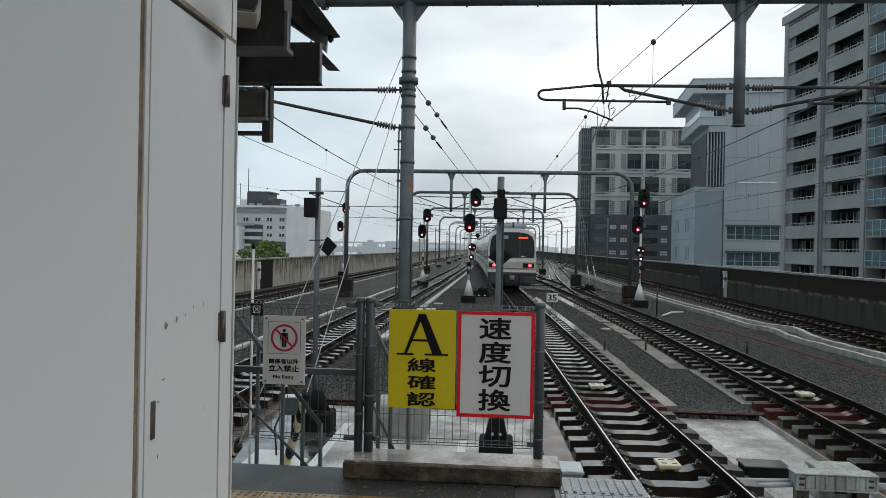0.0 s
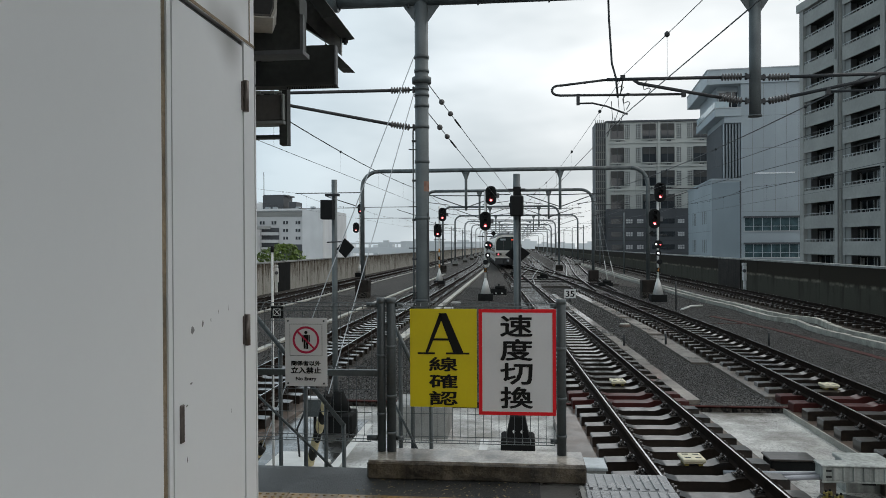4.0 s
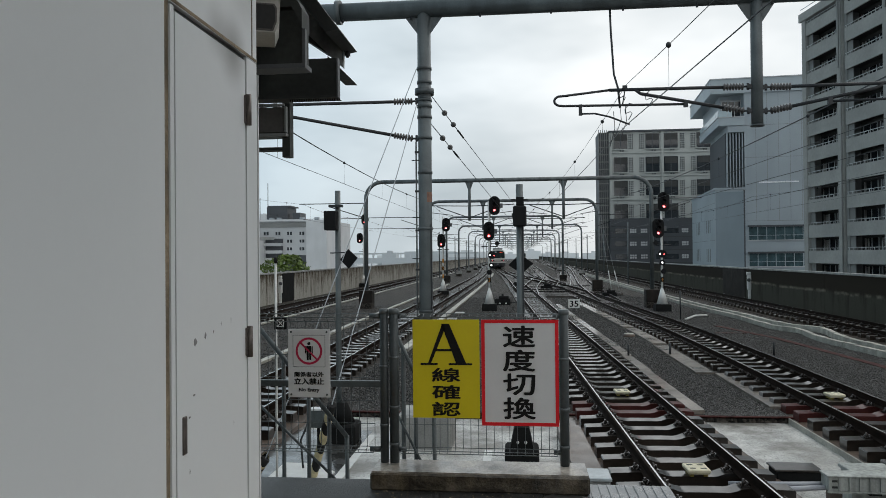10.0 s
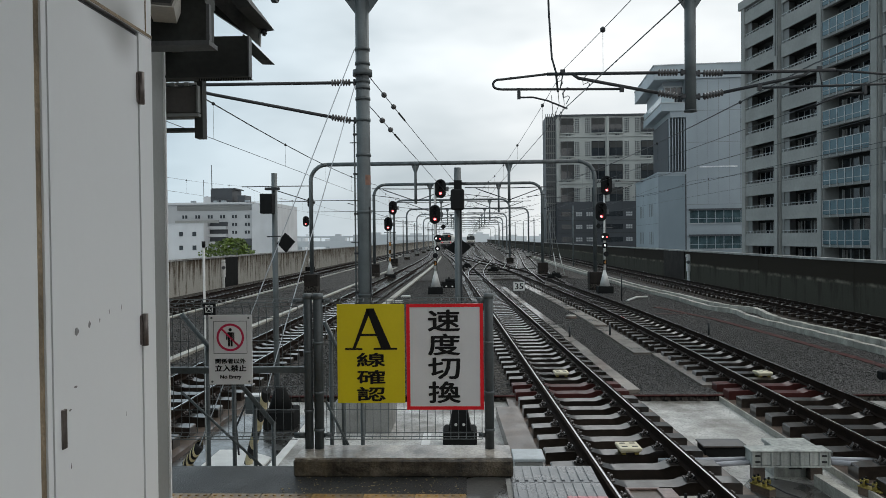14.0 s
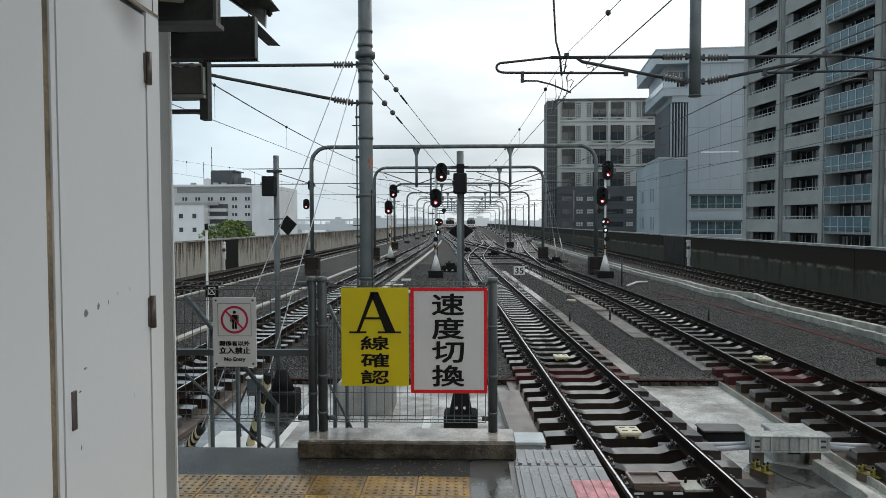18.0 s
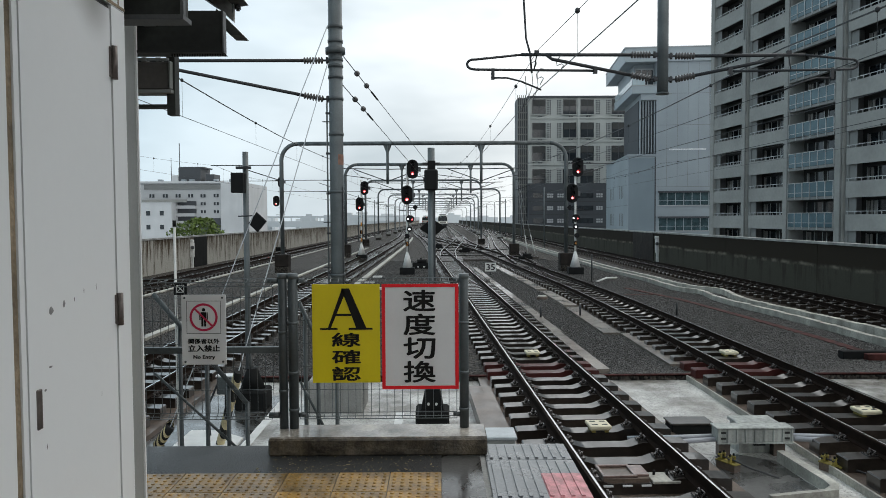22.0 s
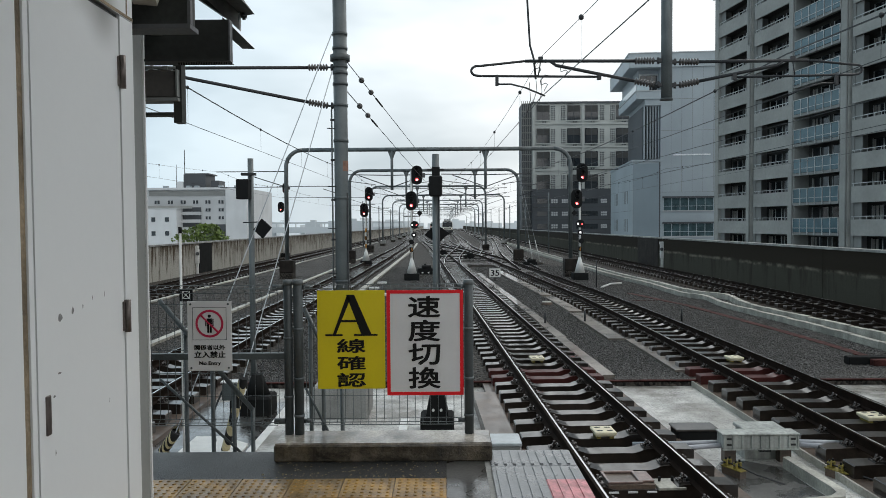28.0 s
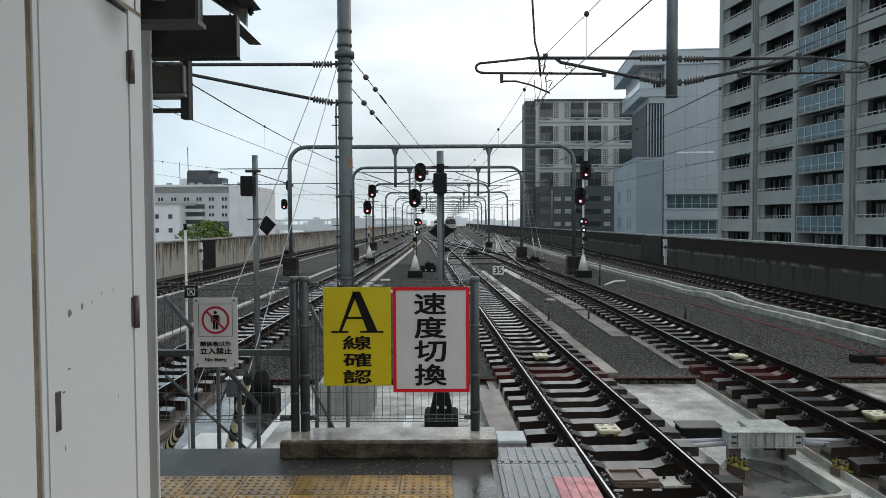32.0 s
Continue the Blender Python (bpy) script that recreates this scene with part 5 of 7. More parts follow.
# ---- portals that march into the distance ----
def portal(y, xl, xr, z, drops, label, r=0.11, seg=12):
    # Steel and footings grow paler with distance: haze put into the colour.
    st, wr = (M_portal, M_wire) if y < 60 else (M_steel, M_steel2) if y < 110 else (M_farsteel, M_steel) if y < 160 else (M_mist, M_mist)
    t = thing("portal", label, "portal frame", "catenary portals", at=(0, y, 0))
    for x, s in ((xl, 1), (xr, -1)):
        pts = [(x, 0, -1.0), (x, 0, z - 0.9)]
        pts += [(x + s * 0.9 * (1 - math.cos(a)), 0, z - 0.9 + 0.9 * math.sin(a)) for a in np.linspace(0.2, math.pi / 2, 6)]
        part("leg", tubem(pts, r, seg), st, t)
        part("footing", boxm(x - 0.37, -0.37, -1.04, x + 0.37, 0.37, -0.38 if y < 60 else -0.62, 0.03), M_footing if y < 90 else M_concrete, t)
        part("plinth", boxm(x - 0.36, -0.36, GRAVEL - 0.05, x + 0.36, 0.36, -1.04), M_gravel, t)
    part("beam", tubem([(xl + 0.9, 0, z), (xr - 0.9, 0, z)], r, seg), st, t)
    for d in drops:
        part("drop_arm", tubem([(d, 0, z - 2.2), (d, 0, z)], 0.075, 8), st, t)
        part("gusset", prismm([(d - 0.26, z), (d + 0.26, z), (d + 0.07, z - 0.5), (d - 0.07, z - 0.5)], -0.01, 0.01), st, t)
        for s in (-1, 1):
            part("arm_tube", tubem([(d, 0, z - 1.4), (d + s * 2.4, 0, z - 1.35)], 0.025, 6), wr, t)
            part("arm_strut", tubem([(d, 0, z - 2.05), (d + s * 1.8, 0, z - 1.4)], 0.025, 6), wr, t)
            part("steady_arm", tubem([(d + s * 2.4, 0, z - 1.7), (d + s * 0.9, 0, z - 1.9)], 0.018, 6), wr, t)
    for x, s in ((xl, -1), (xr, 1)):
        out = max(2.6, 12.3 + xl) if s < 0 else 2.6
        part("arm_tube", tubem([(x, 0, z - 1.15), (x + s * out, 0, z - 1.15)], 0.025, 6), wr, t)
        if s < 0:
            part("steady_arm", tubem([(x, 0, z - 2.0), (-12.1, 0, z - 1.99)], 0.018, 6), wr, t)
        part("arm_strut", tubem([(x, 0, z - 2.0), (x + s * 2.0, 0, z - 1.35)], 0.025, 6), wr, t)
    return t


portal(38.0, -8.5, 6.95, 5.60, (-2.75, 2.33), "tall grey tubular catenary portal over four tracks")
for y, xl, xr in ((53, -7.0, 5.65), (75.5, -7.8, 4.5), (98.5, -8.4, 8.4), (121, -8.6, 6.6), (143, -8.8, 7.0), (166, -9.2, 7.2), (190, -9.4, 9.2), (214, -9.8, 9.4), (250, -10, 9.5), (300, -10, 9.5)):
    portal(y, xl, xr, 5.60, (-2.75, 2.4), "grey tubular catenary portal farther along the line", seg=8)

# ---- colour light signals ----
def signal(x, y, heads, label, base=GRAVEL, post_top=4.3, cone=True, white_from=-0.6):
    t = thing("railway_signal", label, "railway signal", "colour light signals", at=(x, y, 0))
    part("post", tubem([(0, 0, base), (0, 0, post_top)], 0.055, 10), M_sigwhite, t)
    if cone:
        part("base_cone", tubem([(0, 0, -1.0), (0, 0, -0.2)], [0.27, 0.06], 12), M_sigwhite, t, "white cone at the foot")
        part("base_box", boxm(-0.38, -0.36, base - 0.05, 0.38, 0.36, -1.0, 0.02), M_dark, t)
    for hx, z, kind in heads:
        if kind == "big":
            prof = [(0.285 * math.cos(a), 0.27 * math.sin(a) + (0.23 if math.sin(a) >= 0 else -0.21)) for a in np.linspace(0, 2 * math.pi, 25)[:-1]]
            hd = part("signal_head", prismm([(hx + px, z + pz) for px, pz in prof], -0.12, -0.06), M_sigblack, t)
            for k, lz in enumerate((0.28, 0.0, -0.24)):
                hood = bmesh.new()
                tube(hood, [(hx, -0.12, z + lz + 0.02), (hx, -0.34, z + lz + 0.035)], 0.10, 10, caps=False)
                part("hood", hood, M_sigblack, hd)
                part("lens", tubem([(hx, -0.12, z + lz), (hx, -0.135, z + lz)], 0.075, 12), M_redlamp if k == 2 else M_lens, hd, "lit red lamp" if k == 2 else "")
                if k == 2:
                    part("lamp_core", tubem([(hx, -0.136, z + lz), (hx, -0.139, z + lz)], 0.042, 10), M_redcore, hd, "bright lamp core")
            part("side_number", boxm(hx + 0.2, -0.05, z - 0.12, hx + 0.42, -0.03, z + 0.12), M_darkmid, hd)
        elif kind == "small":
            hd = part("small_head", prismm([(hx + 0.14 * math.cos(a), z + 0.14 * math.sin(a)) for a in np.linspace(0, 2 * math.pi, 17)[:-1]], -0.12, -0.06), M_sigblack, t)
            part("lens", tubem([(hx, -0.12, z), (hx, -0.14, z)], 0.05, 12), M_whitelamp, hd, "lit white lamp")
        elif kind == "pair":
            hd = part("shunt_head", prismm([(hx + 0.22 * math.cos(a), z + 0.2 * math.sin(a)) for a in np.linspace(0, 2 * math.pi, 17)[:-1]], -0.12, -0.06), M_sigblack, t)
            part("lens", tubem([(hx - 0.11, -0.12, z), (hx - 0.11, -0.14, z)], 0.046, 10), M_whitelamp, hd, "lit white lamp")
            part("lens", tubem([(hx + 0.1, -0.12, z - 0.02), (hx + 0.1, -0.14, z - 0.02)], 0.036, 10), M_redlamp, hd, "lit red lamp")
        elif kind == "dark":
            hd = part("small_head", prismm([(hx + 0.13 * math.cos(a), z + 0.13 * math.sin(a)) for a in np.linspace(0, 2 * math.pi, 17)[:-1]], -0.12, -0.06), M_sigblack, t)
            part("lens", tubem([(hx, -0.12, z), (hx, -0.13, z)], 0.06, 10), M_lens, hd)
        elif kind == "diamond":
            hd = part("diamond_board", prismm([(hx - 0.15, z), (hx, z + 0.15), (hx + 0.15, z), (hx, z - 0.15)], -0.10, -0.07), M_sigblack, t)
            part("board_arm", tubem([(0, 0, z), (hx, -0.07, z)], 0.015, 6), M_wire, t)
        elif kind.startswith("plate"):
            hd = part("number_board", boxm(hx - 0.09, -0.1, z - 0.12, hx + 0.09, -0.06, z + 0.12), M_black, t)
            letters(kind[5:] or "3", 0.2, M_amber, hd, hx, -0.104, z, 0.09, 0.17, 0.002)
    part("platform_bar", tubem([(-0.4, 0, 1.95), (0.45, 0, 1.95)], 0.025, 6), M_wire, t)
    for k in range(9):
        zz_ = -0.1 + k * 0.45
        if zz_ < post_top - 0.3:
            part("step", tubem([(-0.13, 0.02, zz_), (0.13, 0.02, zz_)], 0.012, 6), M_wire, t)
    part("cable", tubem([(0.07, -0.03, base), (0.075, -0.03, 1.0), (0.07, -0.03, post_top - 0.4)], 0.016, 6), M_wire, t)
    return t


signal(-1.62, 36.0, [(0.30, 4.05, "big"), (0.0, 2.73, "big"), (0.16, 1.50, "pair"), (0.12, 0.98, "small"), (0.0, 0.62, "dark"), (0.0, 0.22, "plate3"), (0.42, 2.1, "diamond")], "white post with two black signal heads showing red")
signal(7.0, 35.6, [(0.10, 4.08, "big"), (-0.18, 2.76, "big"), (0.0, 1.50, "pair"), (0.0, 1.06, "small"), (0.06, 0.62, "dark"), (0.0, 0.22, "plate4"), (-0.3, 2.05, "diamond")], "white post with two black signal heads showing red by the portal")
signal(-14.55, 65.0, [(-0.33, 3.2, "big"), (0.12, 4.94, "big")], "distant white signal post showing red beside the parapet", post_top=6.0)
signal(-5.5, 50.0, [(0.25, 3.7, "big"), (-0.1, 2.55, "big"), (0.0, 0.6, "plate")], "white and orange signal post showing red between the tracks")
for zz in (-0.1, 0.45, 1.0):
    o = part("orange_band", tubem([(0, 0, zz), (0, 0, zz + 0.28)], 0.058, 10), M_amber)
    o.parent = [ob for ob in scene.objects if ob.name.startswith("railway_signal")][-1]

# ---- trains ----
def train_car(tail, lamp_mat, label, mask=True):
    """One car, origin on the rails under its rear face; it stretches to +y."""
    t = thing("train_car", label, "train car", "train cars")
    L, W = 19.6, 1.45
    prof = [(-W, 0.75), (W, 0.75), (W + 0.02, 1.4), (W, 2.95), (W - 0.1, 3.3), (W - 0.35, 3.58), (W - 0.8, 3.74), (-W + 0.8, 3.74), (-W + 0.35, 3.58), (-W + 0.1, 3.3), (-W, 2.95), (-W - 0.02, 1.4)]
    part("body", prismm(prof, 0.12, L), M_trainwhite, t)
    part("roof", prismm([(-W + 0.75, 3.735), (W - 0.75, 3.735), (W - 0.95, 3.80), (-W + 0.95, 3.80)], 0.3, L), M_roof_g, t)
    part("underframe", boxm(-1.2, 0.6, 0.25, 1.2, L - 0.5, 0.76), M_traingrey, t)
    for s in (-1, 1):
        part("band", boxm(s * W - (0.03 if s > 0 else 0.02), 0.2, 1.25, s * W + (0.03 if s > 0 else 0.02), L, 1.55), M_trainbrown, t)
        part("thin_band", boxm(s * W - 0.03, 0.2, 1.62, s * W + 0.03, L, 1.68), M_trainblue, t)
        for k in range(9):
            y0 = 1.0 + k * 2.05
            if k % 3 == 1:
                dr = part("door", boxm(s * W - 0.035, y0, 0.85, s * W + 0.035, y0 + 1.3, 2.85), M_trainwhite, t)
                for q in (0.1, 0.72):
                    part("door_glass", boxm(s * W - 0.04, y0 + q, 1.75, s * W + 0.04, y0 + q + 0.48, 2.65), M_glass, dr)
            else:
                part("window", boxm(s * W - 0.032, y0, 1.8, s * W + 0.032, y0 + 1.75, 2.65), M_glass, t)
    for wy in (2.4, 4.5, 15.0, 17.1):
        for s in (-1, 1):
            part("wheel", tubem([(s * 0.5, wy, 0.43), (s * 0.62, wy, 0.43)], 0.43, 18), M_traingrey, t)
    for by in (3.4, 16.0):
        part("bogie", boxm(-0.95, by - 1.5, 0.3, 0.95, by + 1.5, 0.6), M_traingrey, t)
    for ay in (5.0, 13.0):
        part("air_conditioner", boxm(-0.8, ay, 3.78, 0.8, ay + 2.6, 4.05, 0.05), M_roof_g, t)
    if tail:
        face = [(-1.44, 1.10), (1.44, 1.10), (1.46, 1.9), (1.42, 3.0), (1.28, 3.38), (0.95, 3.62), (0.4, 3.72), (-0.4, 3.72), (-0.95, 3.62), (-1.28, 3.38), (-1.42, 3.0), (-1.46, 1.9)]
        part("end_wall", prismm(face, 0.02, 0.14), M_trainwhite, t)
        glass = [(-1.33, 1.98), (1.33, 1.98), (1.35, 2.4), (1.31, 2.98), (1.2, 3.25), (0.9, 3.45), (0.4, 3.52), (-0.4, 3.52), (-0.9, 3.45), (-1.2, 3.25), (-1.31, 2.98), (-1.35, 2.4)]
        part("end_mask", prismm(glass, -0.01, 0.018), M_mask if mask else M_glass, t, "large dark end window")
        for x0 in (-0.46, 0.46):
            part("window_pillar", boxm(x0 - 0.03, -0.02, 1.98, x0 + 0.03, -0.011, 3.44), M_traingrey, t)
        part("destination_sign", boxm(0.28, -0.022, 3.06, 1.02, -0.012, 3.32), M_black, t)
        part("destination_text", boxm(0.36, -0.03, 3.13, 0.94, -0.023, 3.25), M_sign_red if lamp_mat is M_trainred else M_roof_g, t)
        part("sign_box", boxm(-0.85, -0.02, 3.12, -0.25, -0.012, 3.32), M_panel, t)
        part("wiper", tubem([(0.7, -0.03, 2.02), (1.05, -0.03, 2.55)], 0.018, 6), M_black, t)
        part("grey_belt", prismm([(-1.45, 1.34), (1.45, 1.34), (1.452, 1.74), (-1.452, 1.74)], -0.02, 0.02), M_trainbeige, t, "beige grey belt")
        part("end_band", boxm(-1.44, -0.03, 1.30, 1.44, -0.0, 1.345), M_trainbrown, t)
        part("bumper", boxm(-1.42, -0.06, 0.96, 1.42, 0.02, 1.08, 0.02), M_traingrey, t)
        part("skirt", boxm(-1.46, 0.04, 0.42, 1.46, 0.118, 1.098), M_traingrey, t)
        for s in (-1, 1):
            part("side_skirt", boxm(s * 1.0 - 0.3, -0.02, 0.42, s * 1.0 + 0.3, 0.038, 0.95, 0.03), M_traingrey, t)
            part("lamp_case", boxm(s * 1.02 - 0.36, -0.05, 1.40, s * 1.02 + 0.30, -0.021, 1.66), M_sigblack, t)
            part("lamp", tubem([(s * 1.08, -0.05, 1.53), (s * 1.08, -0.09, 1.53)], 0.10, 12), lamp_mat, t, "lit lamp")
            part("dark_lamp", tubem([(s * 0.82, -0.05, 1.53), (s * 0.82, -0.08, 1.53)], 0.09, 12), M_lens, t)
        part("number_plate", boxm(0.55, -0.018, 2.03, 0.8, -0.011, 2.1), M_sigwhite, t)
        part("coupler", boxm(-0.15, -0.5, 0.6, 0.15, 0.1, 0.95, 0.03), M_traingrey, t)
        part("coupler_jaw", tubem([(0, -0.52, 0.66), (0, -0.52, 0.92)], 0.13, 10), M_roof_g, t)
        for s in (-0.45, 0.45):
            part("hose", tubem([(s, 0.0, 0.9), (s * 1.1, -0.15, 0.6), (s * 0.9, -0.05, 0.4)], 0.03, 6), M_black, t)
        part("antenna", tubem([(0.1, 1.0, 3.78), (0.1, 1.0, 4.15)], 0.06, 8), M_traingrey, t)
        part("front_cooler", boxm(-1.0, 1.8, 3.76, 1.0, 4.4, 4.08, 0.1), M_roof_g, t)
    return t


cars = [train_car(True, M_trainred, "ivory and brown train car with red tail lamps")]
mid = train_car(False, M_trainred, "ivory train car with a brown band")
cars += [mid] + [copy_thing(mid, Matrix()) for _ in range(2)]
oncoming = [train_car(True, M_headlamp, "pale distant train car with lit head lamps", False), copy_thing(mid, Matrix())]

# ---- wires ----
def wire(name, pts, r, label, m=M_wire, seg=4, cat="wire"):
    return tagged(part(name, tubem(pts, r, seg), m), label, cat, "overhead wires")


def sag(a, b, d, n=10):
    a, b = Vector(a), Vector(b)
    return [a.lerp(b, k / n) - Vector((0, 0, d * 4 * (k / n) * (1 - k / n))) for k in range(n + 1)]


def catenary(xs, label, lift=0.0, r=0.0085):
    """Contact wire, messenger and droppers for one track, span by span; xs: (y, x) supports."""
    for (ya, xa), (yb, xb) in zip(xs, xs[1:]):
        zc0, zm0 = 3.49 if ya < 30 else 3.60, 4.11 if ya < 30 else 4.45
        zc1, zm1 = 3.49 if yb < 30 else 3.60, 4.11 if yb < 30 else 4.45
        zm0, zm1 = zm0 + (lift if abs(ya - PY) < 1 else 0), zm1 + (lift if abs(yb - PY) < 1 else 0)
        wire("contact_wire", [(xa, ya, zc0), (xb, yb, zc1)], 0.0065, "thin dark overhead contact wire")
        ms = sag((xa, ya, zm0), (xb, yb, zm1), 0.25)
        mw = wire("messenger_wire", ms, r if ya < 30 else 0.0085, "messenger wire with droppers")
        for k in range(1, 10, 2):
            p = ms[k]
            q = Vector((xa, ya, zc0)).lerp(Vector((xb, yb, zc1)), k / 10)
            part("dropper", tubem([p, q], 0.003, 4), M_wire, mw)
            part("dropper_clip", tubem([p - Vector((0, 0, 0.035)), p - Vector((0, 0, 0.015)), p + Vector((0, 0, 0.015)), p + Vector((0, 0, 0.035))], [0.012, 0.032, 0.032, 0.012], 8), M_wire, mw)


SUP = [PY, 38.0, 53.0, 75.5, 98.5, 143.0, 190.0]
catenary([(-14, 3.1), (PY, 1.60), (38, at_y(LINE_A, 38) + 0.2)] + [(y, at_y(LINE_A, y) - 0.1) for y in SUP[2:]], "a", 0.0, 0.0045)
catenary([(-14, 5.6), (PY, 5.40)] + [(y, at_y(LINE_B, y) - 0.1) for y in SUP[1:]], "b", 0.0, 0.012)
catenary([(-14, -4.95)] + [(y, at_y(LINE_L1, y) + 0.1) for y in SUP], "d", 0.16, 0.013)
catenary([(-14, -12.1)] + [(y, -12.1) for y in SUP], "e", 0.0, 0.006)
catenary([(-14, 12.1)] + [(y, 12.1) for y in SUP], "c")
wire("jumper_cable", [(1.36, PY, 5.3), (1.37, PY, 4.97), (1.41, PY, 4.28), (1.47, PY, 4.06), (1.50, PY, 3.75)], 0.016, "black jumper cable hanging from the portal beam", seg=6, cat="cable")
wire("feeder_wire", [(9.5, -14, 4.3), (8.9, 14, 4.0), (8.0, 38, 4.1), (8.0, 120, 4.1)], 0.010, "long thin feeder wire over the tracks")
wire("feeder_wire", [(10.5, -14, 4.1), (10.1, 14, 3.7), (9.0, 38, 3.6), (8.6, 120, 3.6)], 0.010, "long thin feeder wire over the tracks")
for k, (x0, z0) in enumerate(((1.52, 4.04), (1.93, 4.0), (1.62, 3.80))):
    a = [(x0 + 0.06 * math.cos(q * 1.3), PY - 0.03, z0 - 0.035 * q + 0.045 * math.sin(q * 1.7)) for q in range(7)]
    wire("jumper_loop", a, 0.007, "thin curled jumper cable on the catenary arm", seg=6, cat="cable")
for x0, z0, z1 in ((1.50, 3.78, 3.40), (1.58, 3.78, 3.36), (1.40, 3.70, 3.2)):
    wire("jumper_loop", [(x0, PY, z0), (x0 + 0.03, PY + 0.1, (z0 + z1) / 2), (x0 - 0.02, PY + 0.3, z1), (x0 + 0.02, PY + 0.5, z0 - 0.25)], 0.005, "thin hanging jumper cable", seg=5, cat="cable")
# stays of the thick mast
wire("stay_wire", [(-1.66, PY - 0.06, 4.456), (-3.50, 8.1, -1.22)], 0.008, "pale stay wire of the thick mast", M_pale_wire)
wire("stay_wire", [(-1.66, PY - 0.06, 3.89), (-2.42, 7.5, -0.36)], 0.008, "pale stay wire of the thick mast", M_pale_wire)
for a, b in (((-1.44, PY, 4.04), (0.45, 38, 3.22)), ((-1.44, PY, 3.58), (-0.35, 38, 3.16))):
    a, b = Vector(a), Vector(b)
    w_ = wire("termination_wire", [a, b], 0.007, "wire with round strain insulators on the mast")
    for f in (0.045, 0.08):
        p, d = a.lerp(b, f), (b - a).normalized() * 0.05
        part("strain_insulator", tubem([p - d, p - d * 0.3, p + d * 0.3, p + d], [0.02, 0.05, 0.05, 0.02], 10), M_ins, w_)
    part("turnbuckle", tubem([a.lerp(b, 0.10), a.lerp(b, 0.128)], 0.018, 6), M_wire, w_)

# ---- things on the track bed ----
def balise(x, y, label):
    t = thing("track_beacon", label, "track beacon", "track beacons", at=(x, y, RAIL - 0.145), rz=2)
    part("lid", boxm(-0.142, -0.148, 0.0, 0.142, 0.148, 0.044, 0.010), M_cream, t)
    part("rim", boxm(-0.125, -0.13, -0.016, 0.125, 0.13, -0.0005), M_cream, t)
    for sx in (-0.085, 0.085):
        part("bracket", boxm(sx - 0.025, -0.11, -0.05, sx + 0.025, 0.11, -0.0165), M_weed, t, "yellow bracket")
        for sy in (-0.09, 0.09):
            part("foot", boxm(sx - 0.018, sy - 0.018, -0.07, sx + 0.018, sy + 0.018, -0.05), M_dark, t)
    for sx in (-0.065, 0.065):
        for sy in (-0.075, 0.075):
            part("slot", boxm(sx - 0.036, sy - 0.018, 0.040, sx + 0.036, sy + 0.018, 0.0465), M_gap, t)
    return t


balise(2.106, 7.975, "cream beacon box bolted between the rails")
balise(1.904, 13.12, "cream beacon box bolted between the rails farther on")
balise(5.826, 13.01, "cream beacon box bolted between the rails of the next track")
balise(5.975, 8.61, "cream beacon box near the junction of cables")

jb = thing("cable_junction_box", "pale grey ribbed cable box between the tracks", "junction box", at=(3.93, 7.5, BED))
part("body", boxm(-0.49, -0.105, 0.20, 0.42, 0.10, 0.365, 0.008), M_pale_box, jb)
part("foot", boxm(-0.44, -0.02, 0.0, -0.30, 0.09, 0.20), M_bed, jb)
part("foot", boxm(0.24, -0.02, 0.0, 0.38, 0.09, 0.20), M_bed, jb)
part("lid", boxm(-0.508, -0.128, 0.366, 0.438, 0.105, 0.388, 0.006), M_pale_box, jb)
part("rear_lid", boxm(-0.17, 0.107, 0.345, 0.36, 0.42, 0.392, 0.008), M_pale_box, jb)
part("rear_body", boxm(-0.14, 0.107, 0.0, 0.33, 0.40, 0.344), M_pale_box, jb)
for k in range(9):
    part("rib", boxm(-0.49 + k * 0.1125, -0.126, 0.205, -0.474 + k * 0.1125, -0.106, 0.362), M_pale_box, jb)
part("bottom_lip", boxm(-0.5, -0.13, 0.188, 0.43, -0.104, 0.203), M_pale_box, jb)
for sx in (-0.42, 0.36):
    for zz in (0.25, 0.32):
        part("dark_slot", boxm(sx - 0.03, -0.112, zz - 0.012, sx + 0.03, -0.1055, zz + 0.012), M_gap, jb)
part("latch", boxm(-0.06, -0.14, 0.172, 0.08, -0.1, 0.19), M_dark, jb)
for s in (-1, 1):
    for j in (0, 0.12):
        part("pipe", tubem([(s * 0.48, -0.02 + j, 0.22), (s * 0.9, -0.02 + j * 1.5, 0.19), (s * 1.5, 0.02 + j * 2, 0.15)], 0.032, 8), M_pipe, jb)
cc = thing("small_box", "pale grey lidded box beside the track edge", "junction box", at=(0.74, 6.9, BED))
part("body", boxm(-0.16, -0.15, 0.0, 0.16, 0.2, 0.45, 0.01), M_trim, cc)
part("lid", boxm(-0.18, -0.17, 0.45, 0.18, 0.22, 0.49, 0.008), M_boxlid, cc)

